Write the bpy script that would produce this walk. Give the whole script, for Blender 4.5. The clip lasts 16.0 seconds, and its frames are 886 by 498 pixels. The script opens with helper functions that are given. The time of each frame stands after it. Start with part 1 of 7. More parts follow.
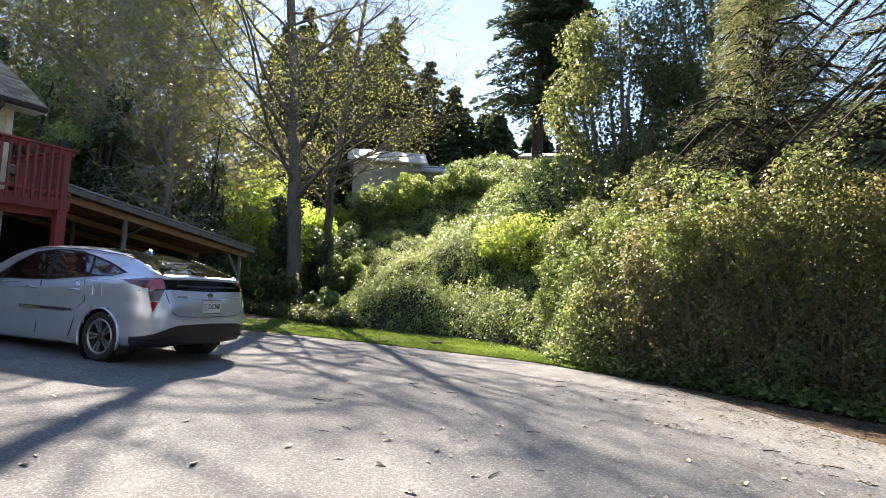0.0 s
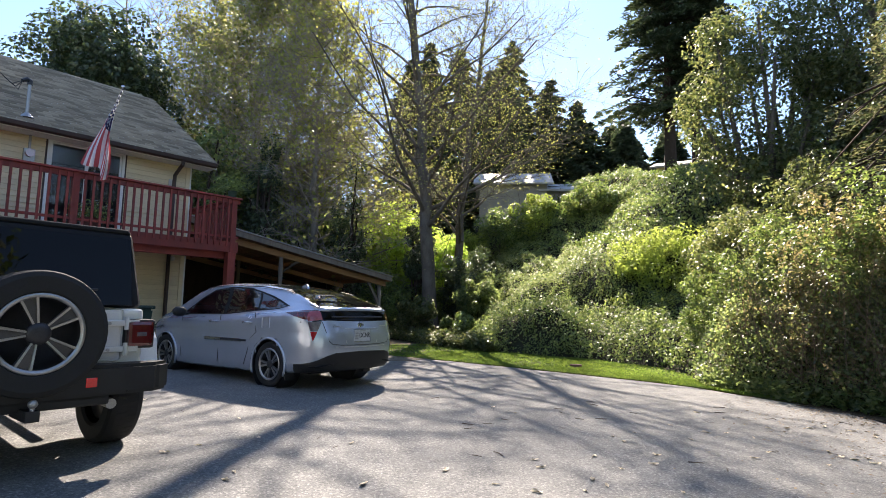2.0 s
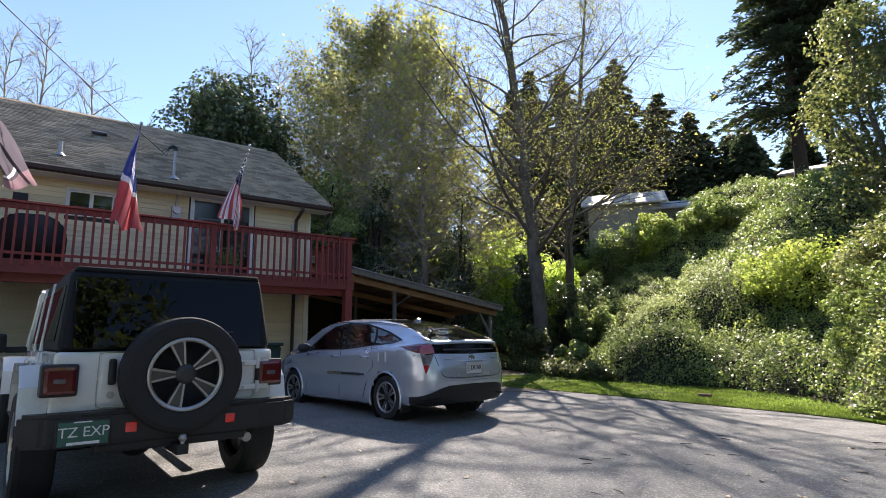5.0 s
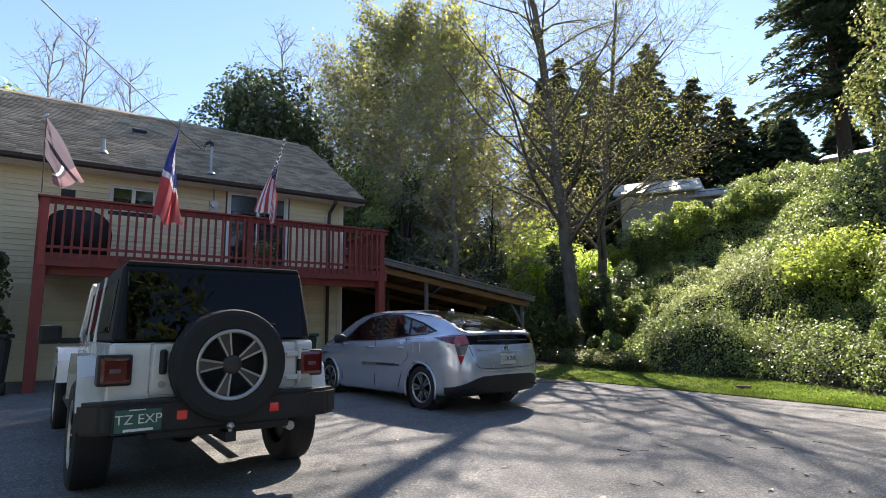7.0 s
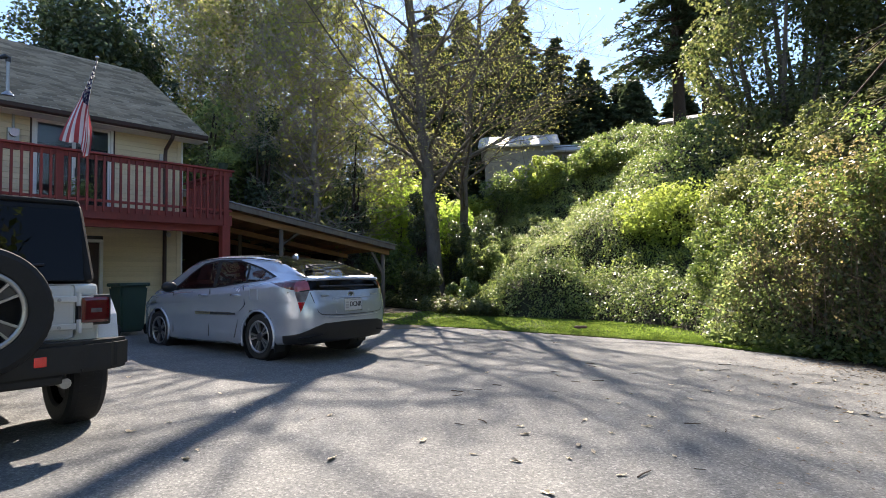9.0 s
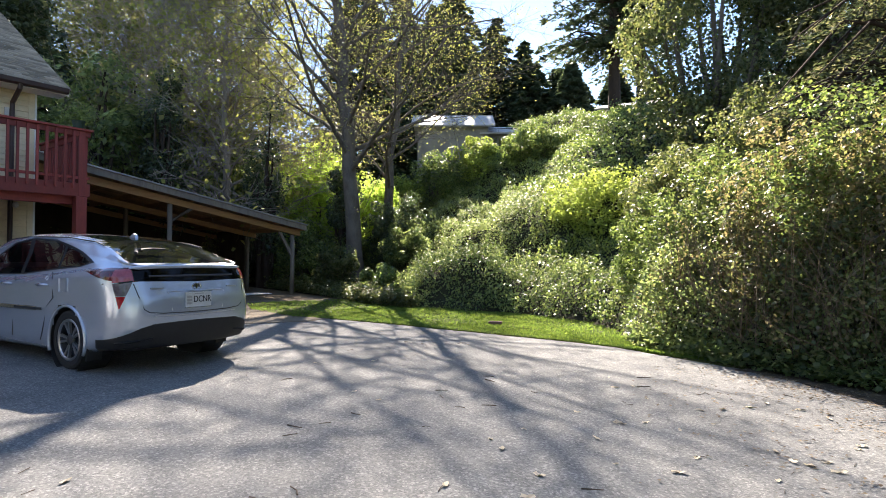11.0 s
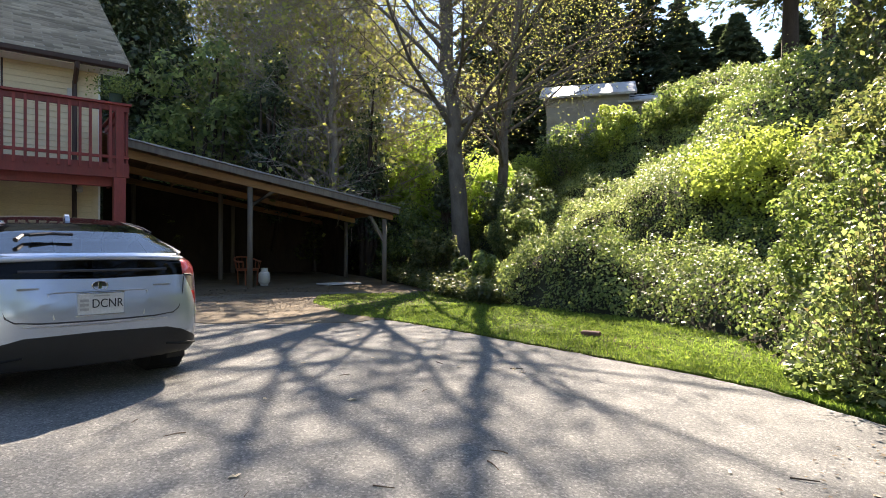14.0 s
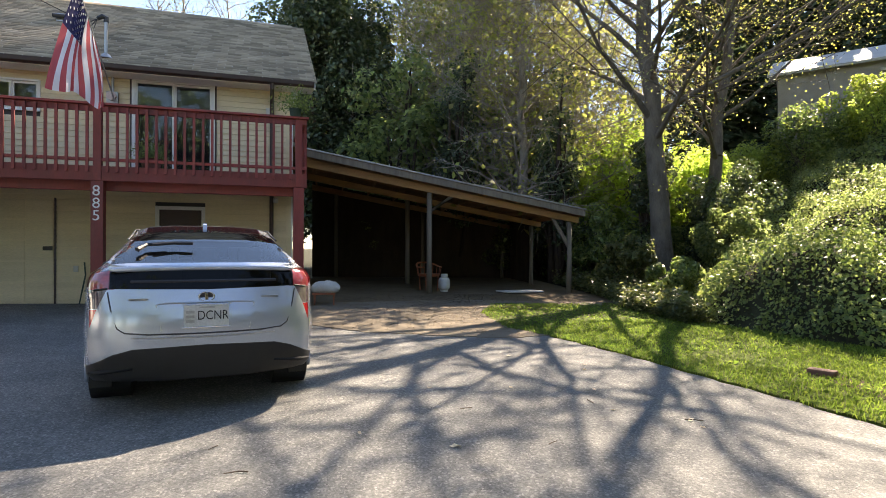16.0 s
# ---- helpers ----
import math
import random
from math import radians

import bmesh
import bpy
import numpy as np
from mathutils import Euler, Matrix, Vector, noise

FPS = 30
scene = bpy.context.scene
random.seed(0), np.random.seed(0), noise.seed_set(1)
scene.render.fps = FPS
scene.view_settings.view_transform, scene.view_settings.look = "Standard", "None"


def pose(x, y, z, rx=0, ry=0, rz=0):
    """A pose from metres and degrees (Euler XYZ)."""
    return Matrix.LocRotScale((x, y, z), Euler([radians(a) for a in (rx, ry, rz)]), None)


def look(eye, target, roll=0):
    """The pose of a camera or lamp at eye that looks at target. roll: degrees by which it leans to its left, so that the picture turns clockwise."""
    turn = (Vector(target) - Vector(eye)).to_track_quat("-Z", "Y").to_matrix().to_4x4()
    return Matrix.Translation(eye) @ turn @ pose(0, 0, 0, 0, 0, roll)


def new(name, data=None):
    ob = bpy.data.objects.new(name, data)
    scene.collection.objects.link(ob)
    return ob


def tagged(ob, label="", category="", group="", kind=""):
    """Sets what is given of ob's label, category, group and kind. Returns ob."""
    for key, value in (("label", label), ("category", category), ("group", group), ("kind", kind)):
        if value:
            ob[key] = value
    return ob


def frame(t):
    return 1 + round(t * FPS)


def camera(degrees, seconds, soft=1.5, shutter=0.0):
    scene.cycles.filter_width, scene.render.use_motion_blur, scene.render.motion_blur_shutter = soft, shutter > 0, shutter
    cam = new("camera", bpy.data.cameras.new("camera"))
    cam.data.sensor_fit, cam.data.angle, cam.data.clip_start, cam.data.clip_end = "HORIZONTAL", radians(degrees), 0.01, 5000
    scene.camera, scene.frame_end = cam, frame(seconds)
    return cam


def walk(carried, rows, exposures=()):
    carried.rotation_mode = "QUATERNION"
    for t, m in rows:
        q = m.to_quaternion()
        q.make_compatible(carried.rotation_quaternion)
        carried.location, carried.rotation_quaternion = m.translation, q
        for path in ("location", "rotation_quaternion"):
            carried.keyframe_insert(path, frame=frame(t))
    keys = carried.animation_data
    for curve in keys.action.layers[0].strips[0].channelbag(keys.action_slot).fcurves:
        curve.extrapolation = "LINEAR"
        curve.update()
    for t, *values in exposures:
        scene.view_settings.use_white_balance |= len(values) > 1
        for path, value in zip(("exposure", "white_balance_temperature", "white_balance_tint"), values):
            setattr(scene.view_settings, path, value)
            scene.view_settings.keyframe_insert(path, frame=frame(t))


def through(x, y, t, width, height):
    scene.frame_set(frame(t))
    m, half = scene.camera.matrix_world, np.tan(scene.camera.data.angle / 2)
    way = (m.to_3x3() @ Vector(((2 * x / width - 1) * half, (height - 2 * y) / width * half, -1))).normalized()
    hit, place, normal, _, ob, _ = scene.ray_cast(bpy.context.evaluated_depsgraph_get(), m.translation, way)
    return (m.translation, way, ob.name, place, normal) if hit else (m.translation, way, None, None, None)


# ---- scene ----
cam = camera(76.6, 16.0, soft=0.9)
PATH = [
    (0, (-0.181, 0.721, 1.149), (-1.316, 2.36, 1.309), 2.9),
    (0.5, (-0.185, 0.712, 1.146), (-1.403, 2.289, 1.312), 2.7),
    (1, (-0.193, 0.699, 1.151), (-1.493, 2.209, 1.324), 2.3),
    (1.5, (-0.204, 0.687, 1.163), (-1.598, 2.108, 1.357), 1.6),
    (2, (-0.198, 0.57, 1.184), (-1.671, 1.905, 1.405), 1.1),
    (2.5, (-0.184, 0.476, 1.218), (-1.726, 1.727, 1.462), 0.4),
    (3, (-0.164, 0.533, 1.198), (-1.761, 1.706, 1.47), -0.1),
    (3.5, (-0.078, 0.589, 1.206), (-1.712, 1.706, 1.493), -0.4),
    (4, (-0.133, 0.573, 1.186), (-1.789, 1.654, 1.489), -0.5),
    (4.5, (-0.12, 0.547, 1.206), (-1.791, 1.6, 1.519), -0.3),
    (5, (-0.111, 0.572, 1.221), (-1.804, 1.586, 1.54), -0.5),
    (7.3, (-0.112, 0.501, 1.232), (-1.863, 1.424, 1.517), -0.5),
    (7.5, (-0.108, 0.515, 1.235), (-1.85, 1.461, 1.504), -0.6),
    (8, (-0.124, 0.628, 1.215), (-1.82, 1.664, 1.442), -1.0),
    (8.5, (-0.149, 0.774, 1.183), (-1.761, 1.946, 1.353), -1.2),
    (9, (-0.232, 1.012, 1.141), (-1.741, 2.321, 1.249), -1.1),
    (9.2, (-0.266, 1.09, 1.16), (-1.739, 2.441, 1.243), -1.4),
    (11.3, (-0.874, 2.775, 1.257), (-2.191, 4.28, 1.278), 0.7),
    (11.5, (-0.917, 2.952, 1.261), (-2.184, 4.499, 1.26), 0.9),
    (12, (-1.005, 3.466, 1.267), (-2.141, 5.112, 1.222), 0.4),
    (12.5, (-1.15, 3.973, 1.283), (-2.321, 5.594, 1.228), -0.6),
    (13, (-1.339, 4.371, 1.301), (-2.652, 5.879, 1.261), -1.0),
    (13.5, (-1.563, 4.813, 1.296), (-3.129, 6.056, 1.279), 0.6),
    (14, (-1.807, 5.163, 1.291), (-3.505, 6.218, 1.28), 0.3),
    (14.5, (-2.011, 5.474, 1.294), (-3.8, 6.368, 1.302), 0.2),
    (15, (-2.147, 5.787, 1.329), (-4.035, 6.446, 1.328), 0.2),
    (15.5, (-2.331, 5.959, 1.315), (-4.268, 6.456, 1.316), 0.5),
    (16, (-2.468, 6.168, 1.333), (-4.432, 6.546, 1.333), 0.2),
]
walk(cam, [(t, look(eye, target, roll)) for t, eye, target, roll in PATH], [(0.0, 2.1, 7100, 18), (5.0, 1.74, 6800, 18), (8.5, 1.84, 6900, 16), (11.5, 2.2, 6900, 17), (13.0, 2.2, 7100, 17), (16.0, 2.38, 8000, 16)])

# ---- world, sun ----
SUN_AZ, SUN_EL = 138.0, 39.0
world = bpy.data.worlds.new("sky")
scene.world = world
world.use_nodes = True
_wn = world.node_tree
_bg = _wn.nodes["Background"]
_sky = _wn.nodes.new("ShaderNodeTexSky")
_sky.sky_type = "NISHITA"
_sky.sun_disc = False
_sky.sun_elevation = radians(SUN_EL)
_sky.sun_rotation = radians(90 - SUN_AZ)
_sky.air_density, _sky.dust_density, _sky.ozone_density = 1.0, 0.05, 3.5
_wn.links.new(_sky.outputs[0], _bg.inputs[0])
_bg.inputs[1].default_value = 0.082
sun_to = Vector((math.cos(radians(SUN_AZ)) * math.cos(radians(SUN_EL)), math.sin(radians(SUN_AZ)) * math.cos(radians(SUN_EL)), math.sin(radians(SUN_EL))))
_sun = new("sun", bpy.data.lights.new("sun", "SUN"))
_sun.data.energy, _sun.data.angle, _sun.data.color = 5.0, radians(0.53), (1.0, 0.94, 0.84)
_sun.matrix_world = look(Vector((0, 0, 60)) + sun_to * 40, Vector((0, 0, 60)))

# ---- materials ----
MATS = {}


def nodes_of(name):
    m = bpy.data.materials.new(name)
    m.use_nodes = True
    nt = m.node_tree
    nt.nodes.clear()
    return m, nt


def nd(nt, kind, **inputs):
    n = nt.nodes.new(kind)
    for k, v in inputs.items():
        key = k.replace("_", " ")
        n.inputs[key].default_value = v
    return n


def ramp(nt, fac, stops):
    r = nt.nodes.new("ShaderNodeValToRGB")
    e = r.color_ramp.elements
    while len(e) < len(stops):
        e.new(0.5)
    for el, (p, c) in zip(e, stops):
        el.position, el.color = p, (*c, 1)
    nt.links.new(fac, r.inputs[0])
    return r.outputs[0]


def noise_out(nt, scale, detail=4, rough=0.6, vec=None):
    n = nd(nt, "ShaderNodeTexNoise", Scale=scale, Detail=detail, Roughness=rough)
    if vec is not None:
        nt.links.new(vec, n.inputs["Vector"])
    return n.outputs["Fac"]


def coords(nt, stretch=None, which="Object"):
    c = nt.nodes.new("ShaderNodeTexCoord").outputs[which]
    if stretch is None:
        return c
    mp = nd(nt, "ShaderNodeMapping", Scale=stretch)
    nt.links.new(c, mp.inputs["Vector"])
    return mp.outputs[0]


def mixed(nt, fac, a, b, mode="MIX"):
    m = nt.nodes.new("ShaderNodeMix")
    m.data_type, m.blend_type = "RGBA", mode
    for sock, v in ((m.inputs[0], fac), (m.inputs[6], a), (m.inputs[7], b)):
        if isinstance(v, (int, float)):
            sock.default_value = v
        elif isinstance(v, tuple):
            sock.default_value = (*v, 1)
        else:
            nt.links.new(v, sock)
    return m.outputs[2]


def surface(name, base, dark, scale=6.0, fine=80.0, rough=(0.6, 0.85), metal=0.0, bump=0.15, stretch=None, vary=0.12, coat=0.0, spec=0.5, depth=0.004, grain=0.35):
    """A painted, wooden or mineral surface: two tones at two scales, piece-by-piece variation, fine relief."""
    m, nt = nodes_of(name)
    vec = coords(nt, stretch)
    big, small = noise_out(nt, scale, 5, 0.6, vec), noise_out(nt, fine, 3, 0.7, vec)
    col = ramp(nt, big, [(0.32, dark), (0.62, base)])
    col = mixed(nt, grain, col, ramp(nt, small, [(0.3, tuple(c * 0.55 for c in base)), (0.7, tuple(min(1, c * 1.2) for c in base))]))
    if vary:
        info = nt.nodes.new("ShaderNodeObjectInfo").outputs["Random"]
        isl = nt.nodes.new("ShaderNodeNewGeometry").outputs["Random Per Island"]
        add = nd(nt, "ShaderNodeMath")
        add.operation = "ADD"
        nt.links.new(info, add.inputs[0]), nt.links.new(isl, add.inputs[1])
        fr = nd(nt, "ShaderNodeMath")
        fr.operation = "FRACT"
        nt.links.new(add.outputs[0], fr.inputs[0])
        hs = nd(nt, "ShaderNodeHueSaturation")
        mr = nd(nt, "ShaderNodeMapRange", To_Min=1 - vary, To_Max=1 + vary)
        nt.links.new(fr.outputs[0], mr.inputs[0]), nt.links.new(mr.outputs[0], hs.inputs["Value"]), nt.links.new(col, hs.inputs["Color"])
        col = hs.outputs[0]
    p = nd(nt, "ShaderNodeBsdfPrincipled", Metallic=metal)
    p.inputs["Coat Weight"].default_value = coat
    p.inputs["Specular IOR Level"].default_value = spec
    nt.links.new(col, p.inputs["Base Color"])
    mr = nd(nt, "ShaderNodeMapRange", To_Min=rough[0], To_Max=rough[1])
    nt.links.new(big, mr.inputs[0]), nt.links.new(mr.outputs[0], p.inputs["Roughness"])
    if bump:
        b = nd(nt, "ShaderNodeBump", Strength=bump, Distance=depth)
        nt.links.new(small, b.inputs["Height"]), nt.links.new(b.outputs[0], p.inputs["Normal"])
    o = nt.nodes.new("ShaderNodeOutputMaterial")
    nt.links.new(p.outputs[0], o.inputs[0])
    MATS[name] = m
    return m


def leafy(name, tones, through=0.45, gloss=0.35, rough=0.4, tint=(1.0, 0.98, 0.68), boost=2.6):
    """Leaves: each its own tone, light passing through, a waxy sheen."""
    m, nt = nodes_of(name)
    isl = nt.nodes.new("ShaderNodeNewGeometry").outputs["Random Per Island"]
    col = ramp(nt, isl, [(i / max(1, len(tones) - 1), t) for i, t in enumerate(tones)])
    patch = noise_out(nt, 0.7, 3, 0.6, coords(nt))
    hs = nd(nt, "ShaderNodeHueSaturation", Saturation=0.82)
    mr = nd(nt, "ShaderNodeMapRange", From_Min=0.3, From_Max=0.7, To_Min=0.7, To_Max=1.25)
    nt.links.new(patch, mr.inputs[0]), nt.links.new(mr.outputs[0], hs.inputs["Value"]), nt.links.new(col, hs.inputs["Color"])
    col = hs.outputs[0]
    p = nd(nt, "ShaderNodeBsdfPrincipled", Roughness=rough)
    p.inputs["Specular IOR Level"].default_value = gloss
    tr = nt.nodes.new("ShaderNodeBsdfTranslucent")
    warm = mixed(nt, 1.0, col, tint, "MULTIPLY")
    hs2 = nd(nt, "ShaderNodeHueSaturation", Value=boost, Saturation=1.0)
    nt.links.new(warm, hs2.inputs["Color"])
    nt.links.new(col, p.inputs["Base Color"]), nt.links.new(hs2.outputs[0], tr.inputs[0])
    mx = nd(nt, "ShaderNodeMixShader", Fac=through)
    nt.links.new(p.outputs[0], mx.inputs[1]), nt.links.new(tr.outputs[0], mx.inputs[2])
    o = nt.nodes.new("ShaderNodeOutputMaterial")
    nt.links.new(mx.outputs[0], o.inputs[0])
    MATS[name] = m
    return m


def glass(name, tint=(0.9, 0.95, 0.95), rough=0.0, clear=0.75, body=(0.02, 0.025, 0.03), ior=1.5):
    """A thin pane: a see-through share, a dark tinted share, and a mirror-like coat by Fresnel."""
    m, nt = nodes_of(name)
    t = nd(nt, "ShaderNodeBsdfTransparent", Color=(*tint, 1))
    d = nd(nt, "ShaderNodeBsdfDiffuse", Color=(*body, 1))
    g = nd(nt, "ShaderNodeBsdfGlossy", Roughness=rough)
    fr = nd(nt, "ShaderNodeFresnel", IOR=ior)
    a, b = nd(nt, "ShaderNodeMixShader", Fac=clear), nt.nodes.new("ShaderNodeMixShader")
    nt.links.new(d.outputs[0], a.inputs[1]), nt.links.new(t.outputs[0], a.inputs[2])
    nt.links.new(fr.outputs[0], b.inputs[0]), nt.links.new(a.outputs[0], b.inputs[1]), nt.links.new(g.outputs[0], b.inputs[2])
    o = nt.nodes.new("ShaderNodeOutputMaterial")
    nt.links.new(b.outputs[0], o.inputs[0])
    MATS[name] = m
    return m


surface("siding", (0.74, 0.62, 0.4), (0.64, 0.52, 0.33), 2.0, 60, (0.5, 0.7), bump=0.08, stretch=(1, 0.3, 3), vary=0.05)
surface("trim_white", (0.78, 0.77, 0.74), (0.66, 0.65, 0.6), 3.0, 60, (0.4, 0.6), bump=0.05, vary=0.04)
surface("trim_brown", (0.055, 0.028, 0.022), (0.035, 0.018, 0.015), 3.0, 60, (0.4, 0.6), bump=0.1)
surface("red_stain", (0.27, 0.042, 0.034), (0.16, 0.028, 0.025), 4.0, 40, (0.45, 0.7), bump=0.25, stretch=(1, 1, 0.25), vary=0.22)
surface("old_wood", (0.42, 0.24, 0.12), (0.27, 0.15, 0.08), 3.0, 50, (0.7, 0.9), bump=0.4, stretch=(4, 0.4, 4), vary=0.3)
surface("grey_wood", (0.19, 0.16, 0.13), (0.1, 0.08, 0.065), 3.0, 50, (0.75, 0.95), bump=0.4, stretch=(4, 4, 0.4), vary=0.25)
surface("shingle", (0.36, 0.285, 0.2), (0.19, 0.15, 0.105), 1.2, 220, (0.85, 0.98), bump=0.6, vary=0.34, spec=0.15)


def asphalt():
    """Worn asphalt: pale stones in grey binder, patches of wear, dark stains, coarse relief."""
    m, nt = nodes_of("asphalt")
    vec = coords(nt)
    wear, patch, grit = noise_out(nt, 0.55, 5, 0.65, vec), noise_out(nt, 3.5, 5, 0.7, vec), noise_out(nt, 38, 4, 0.75, vec)
    vo = nd(nt, "ShaderNodeTexVoronoi", Scale=75.0)
    nt.links.new(vec, vo.inputs["Vector"])
    sep = nt.nodes.new("ShaderNodeSeparateColor")
    nt.links.new(vo.outputs["Color"], sep.inputs[0])
    stones = ramp(nt, sep.outputs[0], [(0.0, (0.1, 0.102, 0.1)), (0.45, (0.175, 0.176, 0.172)), (0.8, (0.265, 0.264, 0.252)), (1.0, (0.5, 0.49, 0.46))])
    base = ramp(nt, patch, [(0.3, (0.145, 0.148, 0.144)), (0.5, (0.205, 0.208, 0.202)), (0.72, (0.27, 0.268, 0.255))])
    col = mixed(nt, 0.5, base, stones)
    col = mixed(nt, 0.8, col, ramp(nt, wear, [(0.3, (0.5, 0.515, 0.525)), (0.65, (0.92, 0.92, 0.905))]), "MULTIPLY")
    col = mixed(nt, 0.75, col, ramp(nt, grit, [(0.32, (0.5, 0.5, 0.5)), (0.52, (1, 1, 1)), (0.75, (1.35, 1.33, 1.28))]), "MULTIPLY")
    p = nd(nt, "ShaderNodeBsdfPrincipled", Roughness=0.86)
    p.inputs["Specular IOR Level"].default_value = 0.4
    nt.links.new(col, p.inputs["Base Color"])
    add = nd(nt, "ShaderNodeMath")
    add.operation = "ADD"
    nt.links.new(grit, add.inputs[0]), nt.links.new(sep.outputs[0], add.inputs[1])
    b = nd(nt, "ShaderNodeBump", Strength=1.0, Distance=0.008)
    nt.links.new(add.outputs[0], b.inputs["Height"]), nt.links.new(b.outputs[0], p.inputs["Normal"])
    o = nt.nodes.new("ShaderNodeOutputMaterial")
    nt.links.new(p.outputs[0], o.inputs[0])
    MATS["asphalt"] = m


asphalt()
surface("soil", (0.11, 0.082, 0.055), (0.05, 0.038, 0.026), 3.0, 60, (0.9, 1.0), bump=0.8, vary=0, spec=0.1, depth=0.02)
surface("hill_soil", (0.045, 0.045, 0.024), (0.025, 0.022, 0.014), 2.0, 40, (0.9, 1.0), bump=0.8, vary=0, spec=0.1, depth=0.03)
surface("dirt_floor", (0.17, 0.13, 0.085), (0.1, 0.075, 0.05), 1.5, 70, (0.9, 1.0), bump=0.8, vary=0, spec=0.1, depth=0.01)
surface("worn_dirt", (0.22, 0.185, 0.14), (0.13, 0.11, 0.085), 1.1, 60, (0.9, 1.0), bump=0.9, vary=0, spec=0.1, depth=0.012)
leafy("litter", [(0.09, 0.06, 0.035), (0.16, 0.11, 0.06), (0.26, 0.19, 0.1), (0.05, 0.035, 0.025)], 0.15, 0.15, 0.7, (1, 1, 1), 1.0)
surface("bark", (0.17, 0.145, 0.12), (0.06, 0.05, 0.04), 3.5, 34, (0.85, 1.0), bump=0.9, stretch=(1, 1, 0.4), vary=0, spec=0.15, depth=0.02)
surface("pale_bark", (0.33, 0.29, 0.25), (0.18, 0.155, 0.13), 3.5, 34, (0.85, 1.0), bump=0.5, stretch=(1, 1, 0.4), vary=0.15, spec=0.15, depth=0.01)
surface("dry_stem", (0.2, 0.15, 0.1), (0.1, 0.075, 0.05), 6, 60, (0.8, 0.95), bump=0.2, vary=0.3, spec=0.2)
# bark tone; on the carport's added boards it stands in for shade
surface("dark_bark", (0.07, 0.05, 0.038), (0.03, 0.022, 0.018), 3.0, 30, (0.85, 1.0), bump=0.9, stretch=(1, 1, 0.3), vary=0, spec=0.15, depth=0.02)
surface("rubber", (0.022, 0.022, 0.023), (0.014, 0.014, 0.014), 8, 120, (0.65, 0.85), bump=0.3, vary=0, spec=0.35)
surface("black_plastic", (0.02, 0.02, 0.021), (0.013, 0.013, 0.014), 6, 200, (0.45, 0.6), bump=0.15, vary=0, spec=0.4)
surface("black_top", (0.012, 0.013, 0.015), (0.008, 0.008, 0.01), 4, 160, (0.55, 0.7), bump=0.15, vary=0, spec=0.25)
surface("silver_paint", (0.52, 0.57, 0.66), (0.46, 0.51, 0.6), 1.5, 300, (0.22, 0.3), metal=0.55, bump=0.02, vary=0, coat=0.8)
surface("white_paint", (0.76, 0.76, 0.74), (0.68, 0.67, 0.64), 1.5, 200, (0.22, 0.32), bump=0.02, vary=0, coat=0.7)
surface("alloy", (0.46, 0.46, 0.46), (0.36, 0.36, 0.36), 4, 100, (0.25, 0.35), metal=0.9, bump=0.03, vary=0)
surface("dark_alloy", (0.06, 0.06, 0.065), (0.04, 0.04, 0.045), 4, 100, (0.35, 0.45), metal=0.6, bump=0.03, vary=0)
surface("chrome", (0.75, 0.75, 0.76), (0.68, 0.68, 0.7), 4, 60, (0.08, 0.15), metal=1.0, bump=0.0, vary=0)
surface("steel", (0.42, 0.42, 0.42), (0.32, 0.32, 0.32), 4, 60, (0.35, 0.5), metal=0.8, bump=0.05, vary=0)
surface("tail_red", (0.11, 0.004, 0.008), (0.07, 0.003, 0.005), 8, 60, (0.12, 0.2), bump=0.02, vary=0, coat=1.0)
surface("reflector_red", (0.9, 0.015, 0.015), (0.85, 0.012, 0.012), 8, 60, (0.15, 0.25), bump=0.05, vary=0, coat=1.0)
# red upper tail lens; reflected sun is put into the colour as paler red
surface("lens_sunlit_red", (0.36, 0.06, 0.075), (0.22, 0.03, 0.04), 14, 60, (0.08, 0.15), bump=0.03, vary=0, coat=1.0)
surface("lens_smoke", (0.14, 0.11, 0.12), (0.07, 0.05, 0.06), 14, 60, (0.08, 0.15), bump=0.03, vary=0, coat=1.0)
surface("tail_bright", (0.4, 0.012, 0.02), (0.28, 0.008, 0.014), 14, 60, (0.08, 0.15), bump=0.03, vary=0, coat=1.0)
surface("spoke_grey", (0.1, 0.1, 0.105), (0.07, 0.07, 0.075), 4, 100, (0.3, 0.42), metal=0.7, bump=0.03, vary=0)
surface("lens_pale", (0.6, 0.45, 0.45), (0.5, 0.35, 0.35), 8, 60, (0.1, 0.2), bump=0.02, vary=0, coat=1.0)
surface("plate_green", (0.03, 0.12, 0.085), (0.02, 0.09, 0.065), 8, 60, (0.4, 0.5), bump=0.02, vary=0)
surface("plate_white", (0.6, 0.6, 0.6), (0.5, 0.5, 0.5), 8, 60, (0.4, 0.5), bump=0.02, vary=0)
surface("ink", (0.02, 0.02, 0.025), (0.015, 0.015, 0.02), 8, 60, (0.5, 0.6), bump=0.0, vary=0)
surface("letter_white", (0.75, 0.75, 0.73), (0.65, 0.65, 0.63), 8, 60, (0.5, 0.6), bump=0.0, vary=0)
surface("emblem_blue", (0.03, 0.12, 0.35), (0.02, 0.09, 0.3), 8, 60, (0.15, 0.25), bump=0, vary=0)
surface("bin_green", (0.02, 0.05, 0.035), (0.014, 0.035, 0.025), 5, 90, (0.5, 0.65), bump=0.1, vary=0)
surface("bin_dark", (0.02, 0.022, 0.027), (0.014, 0.015, 0.018), 5, 90, (0.5, 0.65), bump=0.1, vary=0)
